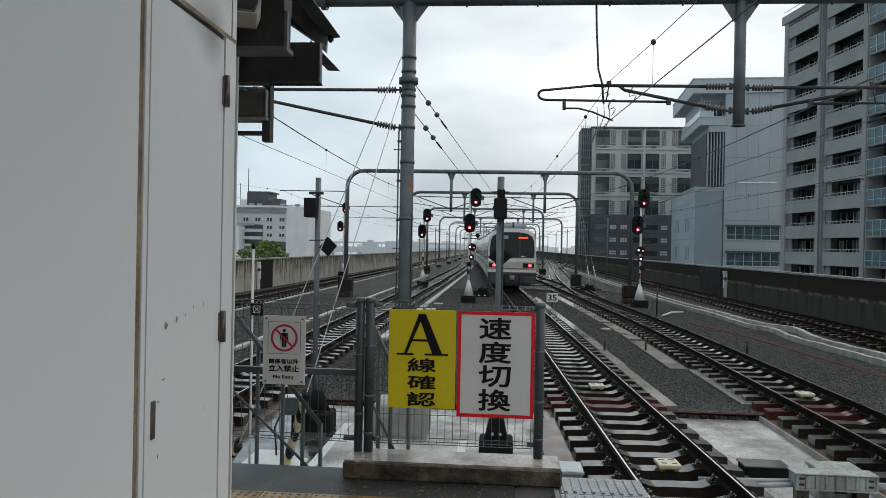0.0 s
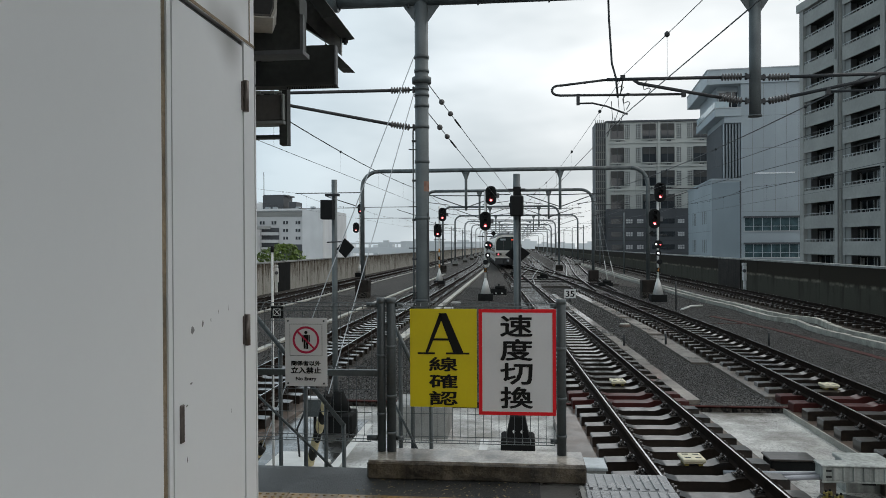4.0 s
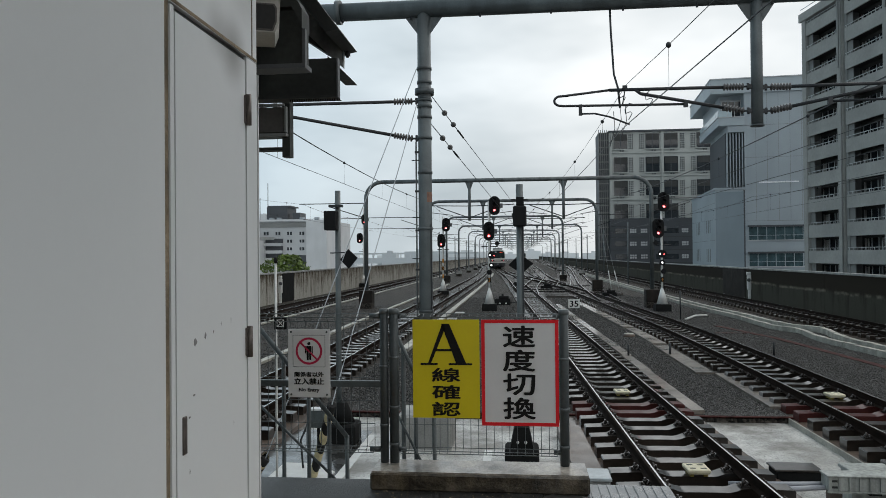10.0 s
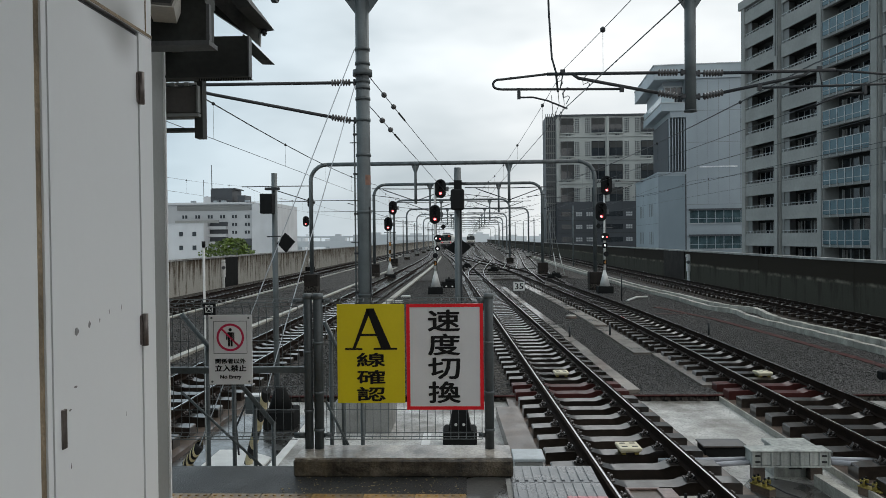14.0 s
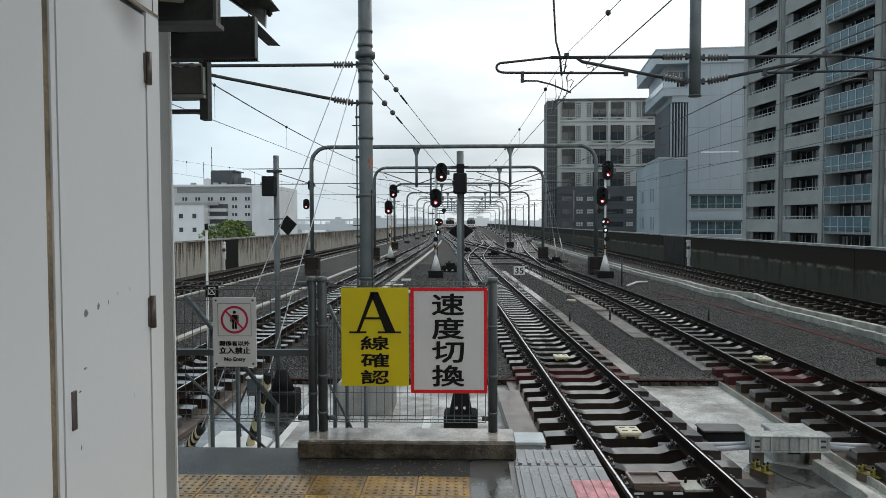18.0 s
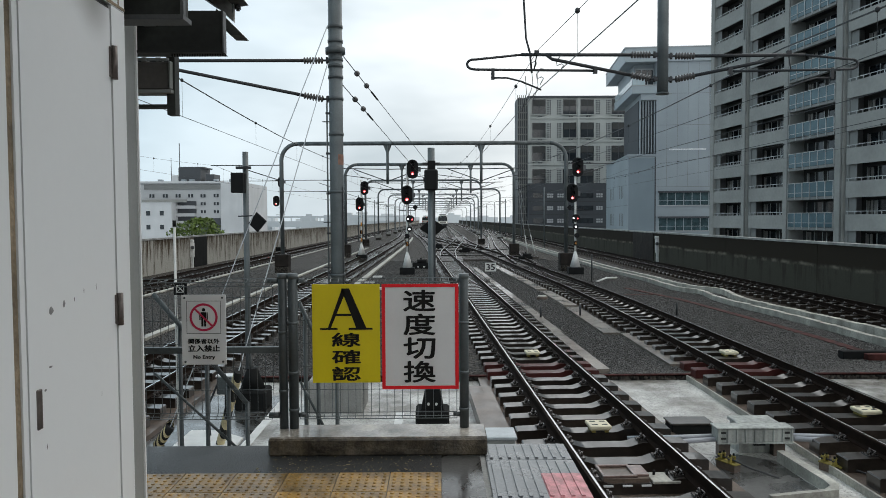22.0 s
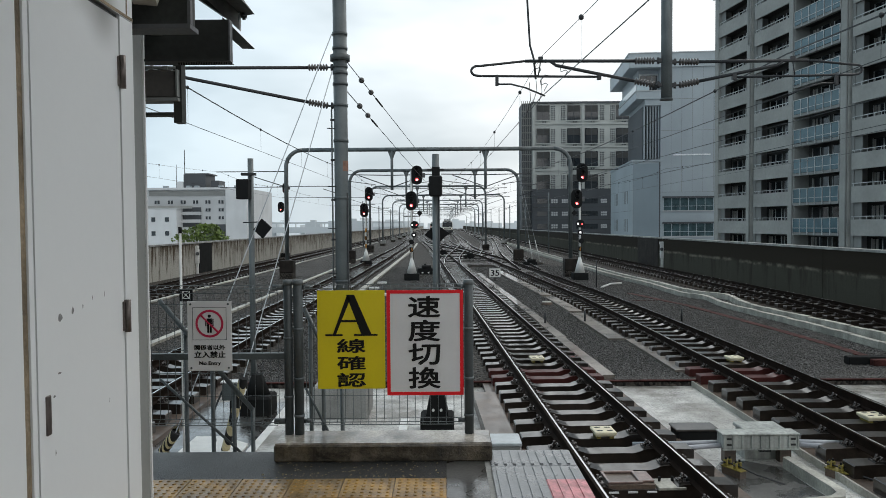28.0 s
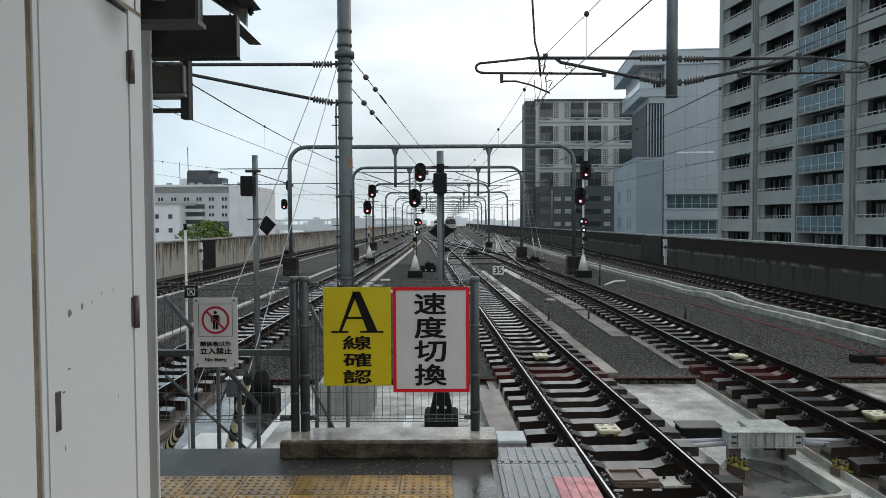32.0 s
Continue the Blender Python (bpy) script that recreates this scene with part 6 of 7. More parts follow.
for i, (ya, yb) in enumerate(((3.09, 3.40), (2.46, 3.07), (1.84, 2.44))):
    st = thing("edge_plate", "ribbed grey step plate at the platform edge", "step plate", "edge plates", at=(0.335, ya, 0.0))
    d = yb - ya
    part("plate", boxm(0.0, 0.0, -0.05, 0.53, d, 0.004 + 0.004 * i), M_plate, st)
    for k in range(9):
        part("rib", boxm(0.025 + k * 0.056, 0.02, 0.004 + 0.004 * i, 0.045 + k * 0.056, d - 0.02, 0.012 + 0.004 * i), M_plate, st)
    if i == 1:
        part("red_patch", boxm(0.30, 0.0, 0.0081, 0.53, 0.37, 0.0105), M_pink, st, "faded red paint")
        for k in (5, 6, 7, 8):
            part("red_rib", boxm(0.0245 + k * 0.056, 0.0195, 0.0105, 0.0455 + k * 0.056, 0.36, 0.0165), M_pink, st, "faded red paint")

s35 = thing("speed_board", "white board with black number on a short post", "speed board", at=(2.62, 35.1, GRAVEL))
part("post", tubem([(0, 0.03, 0), (0, 0.03, 0.3)], 0.03, 6), M_wire, s35)
part("board", boxm(-0.28, 0, 0.2, 0.28, 0.03, 0.64), M_sigwhite, s35)
letters("35", 0.3, M_black, s35, 0, -0.004, 0.42, 0.42, 0.3, 0.008)

for x, y, hgt in ((2.9, 19.0, 0.36), (4.1, 19.4, 0.36), (6.95, 19.6, 0.38), (6.88, 31.0, 1.25)):
    p = tagged(part("marker_post", tubem([(x, y, GRAVEL), (x, y, GRAVEL + hgt)], 0.03, 8), M_wire), "short dark marker post in the gravel", "marker post", "marker posts")

tagged(part("pale_rod", tubem([(7.06, 30.8, GRAVEL + 0.03), (7.7, 31.8, GRAVEL + 0.10), (8.44, 32.8, GRAVEL + 0.04)], 0.045, 8), M_sigwhite), "white pipe lying on the gravel", "pipe")
dc = thing("manhole", "round grey concrete manhole in the gravel", "manhole", at=(3.68, 24.2, GRAVEL))
part("ring", tubem([(0, 0, -0.05), (0, 0, 0.09), (0, 0, 0.10)], [0.20, 0.20, 0.185], 20), M_bed, dc)
part("lid", tubem([(0, 0, 0.10), (0, 0, 0.125)], [0.165, 0.155], 20), M_trough, dc)
xs_ = thing("cross_board", "thin white pole with a small black cross board", "marker", at=(-2.487, 5.6, 0))
part("pole", tubem([(0, 0.03, -1.35), (0, 0.03, 1.44)], 0.0125, 8), M_sigwhite, xs_)
part("pole_cap", tubem([(0, 0.03, 1.43), (0, 0.03, 1.49)], 0.018, 8), M_black, xs_)
part("board", boxm(-0.008, 0, 0.775, 0.117, 0.015, 0.897), M_black, xs_)
for s in (-1, 1):
    part("cross_bar", tubem([(0.055 - 0.031, -0.002, 0.836 - s * 0.031), (0.055 + 0.031, -0.002, 0.836 + s * 0.031)], 0.0045, 4), M_sigwhite, xs_)
for q in ((-0.036, -0.036, 0.036, -0.031), (-0.036, 0.031, 0.036, 0.036), (-0.036, -0.031, -0.031, 0.031), (0.031, -0.031, 0.036, 0.031)):
    part("frame_line", boxm(0.055 + q[0], -0.004, 0.836 + q[1], 0.055 + q[2], 0.0, 0.836 + q[3]), M_sigwhite, xs_)

# hazard striped guards on the stays, pads and lines on the slab
def guard(a, b, r, label):
    a, b = Vector(a), Vector(b)
    t = thing("stay_guard", label, "stay guard", "stay guards", at=tuple(a))
    d = (b - a).normalized()
    side = d.orthogonal().normalized()
    up = d.cross(side)
    n, L, seg = 8, (b - a).length, 16
    cut = [0.0] + [L * (k + 0.5) / n for k in range(n)] + [L]
    for k in range(n + 1):
        bm = bmesh.new()
        rings = []
        for q, c in ((k, cut[k]), (k + 1, cut[k + 1])):
            slant = 0.0 if q in (0, n + 1) else r * 1.3
            rings.append([bm.verts.new(d * (c + slant * math.sin(2 * math.pi * i / seg)) + r * (math.cos(2 * math.pi * i / seg) * side + math.sin(2 * math.pi * i / seg) * up)) for i in range(seg)])
        for i in range(seg):
            bm.faces.new((rings[0][i], rings[0][(i + 1) % seg], rings[1][(i + 1) % seg], rings[1][i])).smooth = True
        if k in (0, n):
            bm.faces.new(rings[0][::-1] if k == 0 else rings[1])
        part("stripe", bm, M_hazard if k % 2 else M_black, t, "pale yellow stripe" if k % 2 else "black stripe")
    return t


guard((-2.84, 8.05, BED), (-2.42, 7.5, -0.36), 0.056, "black and pale yellow striped guard on a stay wire")
guard((-3.66, 8.05, BED), (-3.50, 8.1, -1.22), 0.065, "short black and pale yellow striped guard on a stay")
tagged(part("dark_slab", boxm(-4.04, 7.0, BED - 0.01, -2.56, 10.7, BED + 0.004), M_slabdk), "wet grey concrete slab in the yard", "slab", kind="structure")
tagged(part("white_line", boxm(-2.56, 7.2, BED, -2.44, 10.4, BED + 0.008), M_sigwhite), "white painted line on the slab", "line", kind="structure")
tagged(part("white_line", boxm(-0.62, 6.6, BED, -0.5, 9.6, BED + 0.006), M_sigwhite), "white painted line on the slab", "line", kind="structure")
tagged(part("concrete_pad", prismm([(-3.42, 7.6), (-2.60, 7.6), (-2.60, 8.3), (-3.05, 8.65), (-3.42, 8.65)], BED, BED + 0.03, "z"), M_sigwhite), "white concrete pad on the slab", "pad", kind="structure")
pb = thing("point_box", "small grey equipment box on a short post", "equipment box", at=(-2.87, 8.4, BED))
part("post", tubem([(0.02, 0, 0), (0.02, 0, 0.62)], 0.022, 8), M_dark, pb)
part("box", boxm(-0.09, -0.06, 0.60, 0.11, 0.08, 0.84, 0.012), M_steel2, pb)
part("lid", boxm(-0.10, -0.07, 0.84, 0.12, 0.09, 0.86), M_signwhite, pb)
part("cable", tubem([(-0.1, 0, 0.72), (-0.25, 0.05, 0.4), (-0.2, 0, 0.0)], 0.015, 6), M_wire, pb)
fp = thing("framed_pad", "wet metal pad with a raised rusty frame between the rails", "track pad", at=(1.985, 6.28, -1.235), rz=2)
part("pad", boxm(-0.25, -0.18, -0.2, 0.25, 0.18, 0.02, 0.01), M_bed, fp)
for q in ((-0.25, -0.18, 0.12, -0.145), (-0.25, 0.145, 0.12, 0.18), (-0.25, -0.145, -0.215, 0.145), (0.085, -0.145, 0.25, 0.145)):
    part("raised_frame", boxm(q[0], q[1], 0.02, q[2], q[3], 0.045, 0.006), M_framerust, fp)
# Glints of the wet casting, put in as small white pieces.
for sx in (-0.2, 0.0, 0.2):
    part("pale_clip", boxm(sx - 0.05, -0.225, -0.06, sx + 0.05, -0.19, -0.045), M_signwhite, fp)
part("pale_plate", boxm(0.27, -0.22, -0.04, 0.56, 0.06, -0.01, 0.005), M_trough, fp)
for sx in (0.34, 0.48):
    part("bolt", tubem([(sx, -0.02, -0.01), (sx, -0.02, 0.04)], 0.015, 6), M_dark, fp)
db = thing("slab_box", "dark low box with a wet lid on the slab", "junction box", at=(3.43, 8.4, BED))
part("body", boxm(-0.27, -0.16, 0, 0.27, 0.16, 0.17, 0.01), M_dark, db)
part("lid", boxm(-0.29, -0.18, 0.17, 0.29, 0.18, 0.2, 0.008), M_sleeper, db)
tagged(part("dark_slab", prismm([(3.02, 5.2), (3.9, 5.2), (4.2, 5.9), (4.13, 6.6), (4.1, 7.3), (3.75, 7.55), (3.45, 7.5), (3.1, 7.0)], BED - 0.01, BED + 0.004, "z"), M_slabdk), "wet dark concrete in the pit beside the rail", "slab", kind="structure")
ch = thing("drain_channel", "pale concrete channel wall that bends round a wet pit", "drain channel", at=(0, 0, BED))
part("wall", prismm([(4.12, 7.3), (4.21, 7.32), (4.27, 6.65), (4.27, 6.2), (4.17, 6.03), (3.4, 5.87), (3.4, 5.93), (4.04, 6.06), (4.15, 6.16), (4.17, 6.3)], 0.0, 0.13, "z"), M_trough, ch)
for gx, gy, gz in ((3.42, 7.02, BED + 0.10), (4.585, 6.92, -1.36)):
    yc = thing("yellow_coupling", "weathered yellow rod coupling beside the rail", "rod coupling", "rod couplings", at=(gx, gy, gz), rz=-62)
    part("base", boxm(-0.13, -0.05, -0.10, 0.13, 0.05, -0.012), M_bed, yc)
    part("bed_plate", boxm(-0.14, -0.055, -0.011, 0.14, 0.055, 0.0), M_weed, yc)
    for sx in (-0.09, 0.05):
        for sy in (-0.032, 0.032):
            part("yellow_block", boxm(sx - 0.026, sy - 0.014, 0.0, sx + 0.026, sy + 0.014, 0.075, 0.005), M_weed, yc)
            part("bolt", tubem([(sx, sy, 0.075), (sx, sy, 0.10)], 0.012, 6), M_dark, yc)
        part("pin", tubem([(sx, -0.06, 0.045), (sx, 0.06, 0.045)], 0.012, 8), M_clip, yc)
    part("rod", tubem([(-0.16, 0.0, 0.03), (0.05, 0, 0.035), (0.30, 0.02, 0.0), (0.60, 0.10, -0.03)], 0.010, 8), M_wire, yc)
RED = [(13.2, 8.99), (15.5, 8.99), (18.2, 8.85), (21.6, 8.61), (23.8, 8.42), (25.8, 8.05), (28.0, 7.6)]
tagged(part("red_cable", prismm([(x + 0.11, y) for y, x in RED] + [(x - 0.11, y) for y, x in RED[::-1]], GRAVEL - 0.01, GRAVEL + 0.026, "z"), M_redcable), "dull red flat cable cover laid on the gravel", "cable")
tagged(part("red_cable", boxm(6.9, 25.33, GRAVEL - 0.01, 8.2, 25.47, GRAVEL + 0.024), M_redcable), "dull red flat cable cover across the gravel", "cable")
tagged(part("red_edge_strip", boxm(-14.9, 11.7, GRAVEL - 0.02, 13.9, 11.78, GRAVEL + 0.015), M_redcable), "dull red strip where the gravel ends", "edge strip", kind="structure")
tb = thing("timber_stack", "dark timber baulk with a red end on the gravel", "timber baulk", at=(8.62, 13.1, GRAVEL))
part("baulk", boxm(-0.5, -0.1, 0.0, 0.75, 0.1, 0.17, 0.01), M_dark, tb)
part("red_end", boxm(-0.1, -0.26, 0.0, 0.35, -0.11, 0.14, 0.01), M_redcable, tb)

# ---- buildings ----
def apartment():
    """Facade runs along the line; local x goes from the far corner to the near end, local y into the block."""
    t = thing("apartment_building", "tall grey tiled apartment block with deep balconies", "apartment building", at=(31.4, 82.7, 0), rz=-82.6)
    FL, top = 2.77, 28.0
    bays = [(1.08, 7.0, "deep"), (8.38, 14.4, "deep"), (15.36, 21.81, "glass"), (23.24, 30.2, "deep"), (31.6, 38.2, "deep")]
    # Core and balcony floors are coloured dark for the shade in the recesses.
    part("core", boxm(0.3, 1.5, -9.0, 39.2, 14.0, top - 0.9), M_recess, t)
    for a, b in ((0.3, 1.08), (7.0, 7.92), (14.4, 15.36), (21.81, 22.86), (30.2, 31.2), (38.2, 39.2)):
        part("column", boxm(a, -0.06, -9.0, b, 1.62, top - 0.9), M_tower, t)
    # Column returns: side shade put into the darker grey.
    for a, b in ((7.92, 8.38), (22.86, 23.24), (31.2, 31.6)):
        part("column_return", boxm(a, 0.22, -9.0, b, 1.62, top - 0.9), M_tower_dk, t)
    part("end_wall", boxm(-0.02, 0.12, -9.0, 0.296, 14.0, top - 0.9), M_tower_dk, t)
    part("roof", boxm(-0.1, -0.2, top - 0.896, 39.4, 14.2, top), M_tower, t)
    part("roof_rail", boxm(0.0, 0.0, top + 0.5, 39.3, 0.06, top + 0.56), M_rail_w, t)
    rg = random.Random(11)
    for a, b, kind in bays:
        w = b - a
        for k in range(-4, 10):
            z = 0.74 + k * FL
            if kind == "deep":
                part("balcony", boxm(a, 0.0, z - 0.40, b, 0.15, z + 0.96), M_tower, t)
                part("handrail", boxm(a, 0.04, z + 1.19, b, 0.10, z + 1.245), M_rail_w, t)
                for q in range(9):
                    part("rail_post", boxm(a + w * q / 9 + 0.2, 0.05, z + 0.96, a + w * q / 9 + 0.25, 0.09, z + 1.19), M_rail_w, t)
                # Grey strip for the column's side wall, shade included in its colour.
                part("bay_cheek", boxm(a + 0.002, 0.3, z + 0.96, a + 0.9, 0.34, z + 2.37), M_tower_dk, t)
            else:
                for q in range(6):
                    x0 = a + w * q / 6
                    part("glass_panel", boxm(x0 + 0.05, -0.12, z - 0.16, x0 + w / 6 - 0.05, -0.08, z + 1.10), M_blueglass, t)
                for q in range(7):
                    x0 = a + w * q / 6
                    part("panel_post", boxm(max(a, x0 - 0.035), -0.17, z - 0.4, min(b, x0 + 0.035), -0.06, z + 1.13), M_rail_w, t)
                part("mid_rail", boxm(a, -0.16, z + 0.20, b, -0.125, z + 0.25), M_rail_w, t)
                part("handrail", boxm(a, -0.18, z + 1.10, b, -0.07, z + 1.16), M_rail_w, t)
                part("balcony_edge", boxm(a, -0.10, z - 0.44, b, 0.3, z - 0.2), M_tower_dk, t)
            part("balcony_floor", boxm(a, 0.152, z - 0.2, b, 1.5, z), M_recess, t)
            for q in (0.10, 0.55):
                x0, ww = a + w * q, w * 0.36
                wd = part("window", boxm(x0, 1.44, z + 0.1, x0 + ww, 1.5, z + 2.15), M_glass, t)
                for f in (0.0, 0.5, 1.0):
                    part("frame", boxm(x0 + ww * f - 0.04, 1.40, z + 0.1, x0 + ww * f + 0.04, 1.45, z + 2.15), M_rail_w, wd)
                n = rg.choice((0, 1, 2, 2, 3))
                for f in range(n):
                    c0 = x0 + ww * (f * 0.17 if q < 0.3 else 0.84 - f * 0.17)
                    part("curtain", boxm(c0 + 0.03, 1.41, z + 0.15, c0 + ww * 0.13, 1.44, z + 2.1), M_curtain, wd)
    for a in (7.78, 15.2, 22.7):
        part("drain_pipe", tubem([(a, -0.13, -9.0), (a, -0.13, top - 0.9)], 0.07, 8), M_tower_dk, t)
    for a, zb in ((7.25, 20.2), (14.75, 23.8)):
        part("pipe_cover", boxm(a, -0.16, zb, a + 0.22, -0.062, top - 0.9), M_tower_dk, t)
    return t


apartment()


def windows(t, xs, zs, y, w, hgt, m=M_glass, frame=None):
    for x in xs:
        for z in zs:
            wd = part("window", boxm(x, y - 0.06, z, x + w, y + 0.05, z + hgt), m, t)
            if frame:
                part("mullion", boxm(x + w * 0.42, y - 0.1, z, x + w * 0.58, y - 0.05, z + hgt), frame, wd)


gb = thing("office_building", "blue grey clad building with an overhanging top floor", "building", at=(32.70, 107.7, 0), rz=-5.0)
part("main_block", boxm(0.004, 0, -9, 27, 20, 24.84), M_panel, gb)
part("roof_slab", boxm(-4.66, -0.25, 24.86, 27, 19.9, 26.92), M_panel2, gb, "thick pale roof slab that overhangs")
part("roof_cap", boxm(-4.75, -0.35, 26.924, 27.1, 20.0, 27.06), M_wbld, gb)
part("top_floor", boxm(-3.0, 1.9, 21.3, 0.0, 17.0, 24.856), M_panel, gb)
part("top_window", boxm(-2.8, 1.8, 21.6, -0.1, 1.9, 24.0), M_glass, gb)
part("window_head", boxm(-2.9, 1.7, 24.0, 0.0, 1.9, 24.25), M_wbld, gb)
for x in (-2.8, -1.9, -1.0, -0.15):
    part("mullion", boxm(x, 1.72, 21.6, x + 0.1, 1.82, 24.0), M_wbld, gb)
part("balcony_slab", boxm(-3.62, -0.3, 20.15, 0.002, 17.0, 21.3), M_panel2, gb)
part("balcony_lip", boxm(-3.70, -0.38, 21.304, 0.0, 17.1, 21.42), M_wbld, gb)
part("lower_slab", boxm(-2.3, -0.1, 19.2, 0.0, 14.0, 20.146), M_panel, gb)
for k in range(9):
    part("rail_glass", boxm(-3.60, 0.1 + k * 1.85, 21.43, -3.56, 1.85 + k * 1.85, 22.4), M_paleglass, gb)
for k in range(3):
    part("rail_glass", boxm(-3.55 + k * 0.62, -0.26, 21.43, -2.98 + k * 0.62, -0.22, 22.3), M_paleglass, gb)
    part("rail_post", boxm(-2.97 + k * 0.62, -0.28, 21.42, -2.93 + k * 0.62, -0.20, 22.34), M_wbld, gb)
for k in range(6):
    part("fin", boxm(-2.40 + k * 0.42, 0.12, 11.2, -2.26 + k * 0.42, 0.7, 19.19), M_panel, gb)
part("fin_back", boxm(-2.42, 0.9, 11.2, 0.0, 1.0, 19.19), M_slate, gb)
part("fin_side", boxm(-2.46, 1.0, 11.2, -2.38, 14.0, 19.19), M_slate, gb)
part("annex", boxm(-4.1, 0.02, -9, -0.004, 23.0, 10.8), M_panel2, gb)
# Plate over the front carries that face's shade in its darker colour.
part("annex_front", boxm(-4.05, -0.06, -9, -0.2, 0.016, 10.5), M_annex, gb, "blue grey front cladding with shade put into its colour")
part("annex_roof", boxm(-4.22, -0.12, 10.804, 0.0, 23.2, 11.09), M_panel, gb)
part("dark_slit", boxm(-0.19, -0.04, -9, 0.0, 0.012, 10.7), M_slate, gb)
for yy in (4.5, 6.0, 7.5, 14.5, 16.0, 17.5):
    for zz in (4.6, 0.2):
        part("slit_window", boxm(-4.13, yy, zz, -4.09, yy + 0.45, zz + 2.0), M_tower_dk, gb)
for zz in (8.9, 3.4):
    part("wall_joint", boxm(-4.115, 0.1, zz, -4.095, 22.9, zz + 0.05), M_tower_dk, gb)
for z in (3.42, -0.42):
    part("window_strip", boxm(0.42, -0.05, z, 7.9, 0.01, z + 1.85), M_strip, gb)
    part("strip_head", boxm(0.3, -0.35, z + 1.86, 8.0, 0.01, z + 2.12), M_slate, gb)
    part("strip_sill", boxm(0.3, -0.16, z - 0.12, 8.0, 0.01, z - 0.01), M_wbld, gb)
    for k in range(7):
        part("mullion", boxm(0.42 + k * 1.22, -0.10, z, 0.50 + k * 1.22, -0.04, z + 1.85), M_panel2, gb)
    part("transom", boxm(0.42, -0.09, z + 0.62, 7.9, -0.045, z + 0.68), M_panel2, gb)
part("light_strip", boxm(1.92, -0.08, 11.66, 7.31, -0.004, 11.86), M_trim_lit, gb)
for k in range(1, 9):
    part("panel_joint", boxm(k * 1.55, -0.012, 6.2, k * 1.55 + 0.04, 0.004, 24.8), M_tower_dk, gb)
for z in (6.15, 15.4, 20.1):
    part("panel_joint", boxm(0.05, -0.014, z, 16, 0.004, z + 0.05), M_tower_dk, gb)

hb = thing("hotel_building", "beige grey building with deep square windows", "building", at=(0.4, 150, 0))
part("main_block", boxm(18.2, 0.02, -9, 46, 22, 26.6), M_hotel, hb)
part("glass_corner", boxm(16.05, 0.4, -9, 18.18, 6, 26.6), M_slate, hb, "dark glazed stair corner")
for k in range(24):
    part("lattice_bar", boxm(16.0, 0.2, -8.0 + k * 1.5, 18.1, 0.3, -7.82 + k * 1.5), M_tower_dk, hb)
for k in range(6):
    part("lattice_post", boxm(16.0 + k * 0.41, 0.1, -9, 16.12 + k * 0.41, 0.2, 27.2 if k < 5 else 26.8), M_tower_dk, hb)
part("roof_edge", boxm(18.0, -0.35, 26.604, 46.3, 22.4, 26.95), M_slate, hb)
part("dark_base", boxm(18.0, -2.2, -9, 34.4, 0.0, 8.75), M_slate, hb, "dark slate clad lower block")
for k in range(4):
    z = 23.15 - k * 4.82
    for x in (19.1, 25.5, 29.15, 35.65, 39.4):
        if k == 3 and x > 36:
            continue
        rc = part("window_recess", boxm(x, -0.12, z, x + 2.75, 0.06, z + 3.1), M_glass, hb)
        part("window_frame", boxm(x - 0.12, -0.3, z - 0.2, x + 2.87, 0.0, z - 0.02), M_hotel, rc)
        part("blind", boxm(x + 0.15, -0.16, z + 1.7, x + 2.6, -0.11, z + 2.95), M_recess, rc)
        part("mullion", boxm(x + 1.33, -0.17, z, x + 1.43, -0.12, z + 3.1), M_slate, rc)
    for x in (22.1, 24.25, 32.35, 34.5):
        for i in range(3):
            for j in range(7):
                part("block_opening", boxm(x + i * 0.34, -0.05, z + j * 0.45, x + 0.2 + i * 0.34, 0.05, z + 0.27 + j * 0.45), M_slate, hb)
    part("floor_band", boxm(18.2, -0.22, z - 0.9, 46, 0.018, z - 0.6), M_hotel, hb)
    for x in (20.3, 26.7, 30.4, 36.9):
        for dx_ in (0.0, 0.5):
            part("vent", boxm(x + dx_, -0.26, z - 0.5, x + dx_ + 0.28, -0.0, z - 0.3), M_slate, hb)
for x in (18.25, 28.6, 38.6):
    part("pier", boxm(x, -0.2, 8.8, x + 0.5, 0.018, 26.6), M_hotel, hb)
for z in (5.8, 3.2, 0.6):
    for x in (21.85, 24.0, 32.05):
        for i in range(3):
            for j in range(2):
                part("pane", boxm(x + i * 0.45, -2.3, z + j * 0.45, x + 0.36 + i * 0.45, -2.15, z + 0.36 + j * 0.45), M_wbld, hb)
    for x, ww in ((18.9, 2.6), (27.0, 4.4)):
        part("base_window", boxm(x, -2.26, z - 0.1, x + ww, -2.16, z + 0.9), M_glass, hb)
    part("base_joint", boxm(18.0, -2.22, z - 0.9, 34.4, -2.19, z - 0.8), M_recess, hb)

lb = thing("hospital_building", "pale grey long building with small windows and a dark roof band", "building", at=(0, 140, 0))
part("main_block", boxm(-62.0, 0, -9, -42.54, 22, 8.7), M_wbld, lb)
part("end_block", boxm(-42.5, -0.4, -9, -38.35, 20, 8.9), M_white_r, lb, "plain white end wall")
part("dark_band", boxm(-57.5, -0.12, 7.5, -42.65, 0.02, 8.5), M_tower_dk, lb)
part("roof_edge", boxm(-62.2, -0.4, 8.704, -42.52, 22.3, 9.1), M_white_r, lb)
part("plant_room", boxm(-52.2, 4, 9.1, -47.8, 10, 11.95), M_slate, lb)
part("plant_cap", boxm(-52.1, 4.1, 11.954, -47.2, 9.8, 12.2), M_slate, lb)
part("plant_box", boxm(-46.7, 4, 9.1, -45.1, 8, 10.7), M_slate, lb)
part("roof_tank", boxm(-53.6, 4, 9.1, -52.25, 6, 10.5), M_white_r, lb)
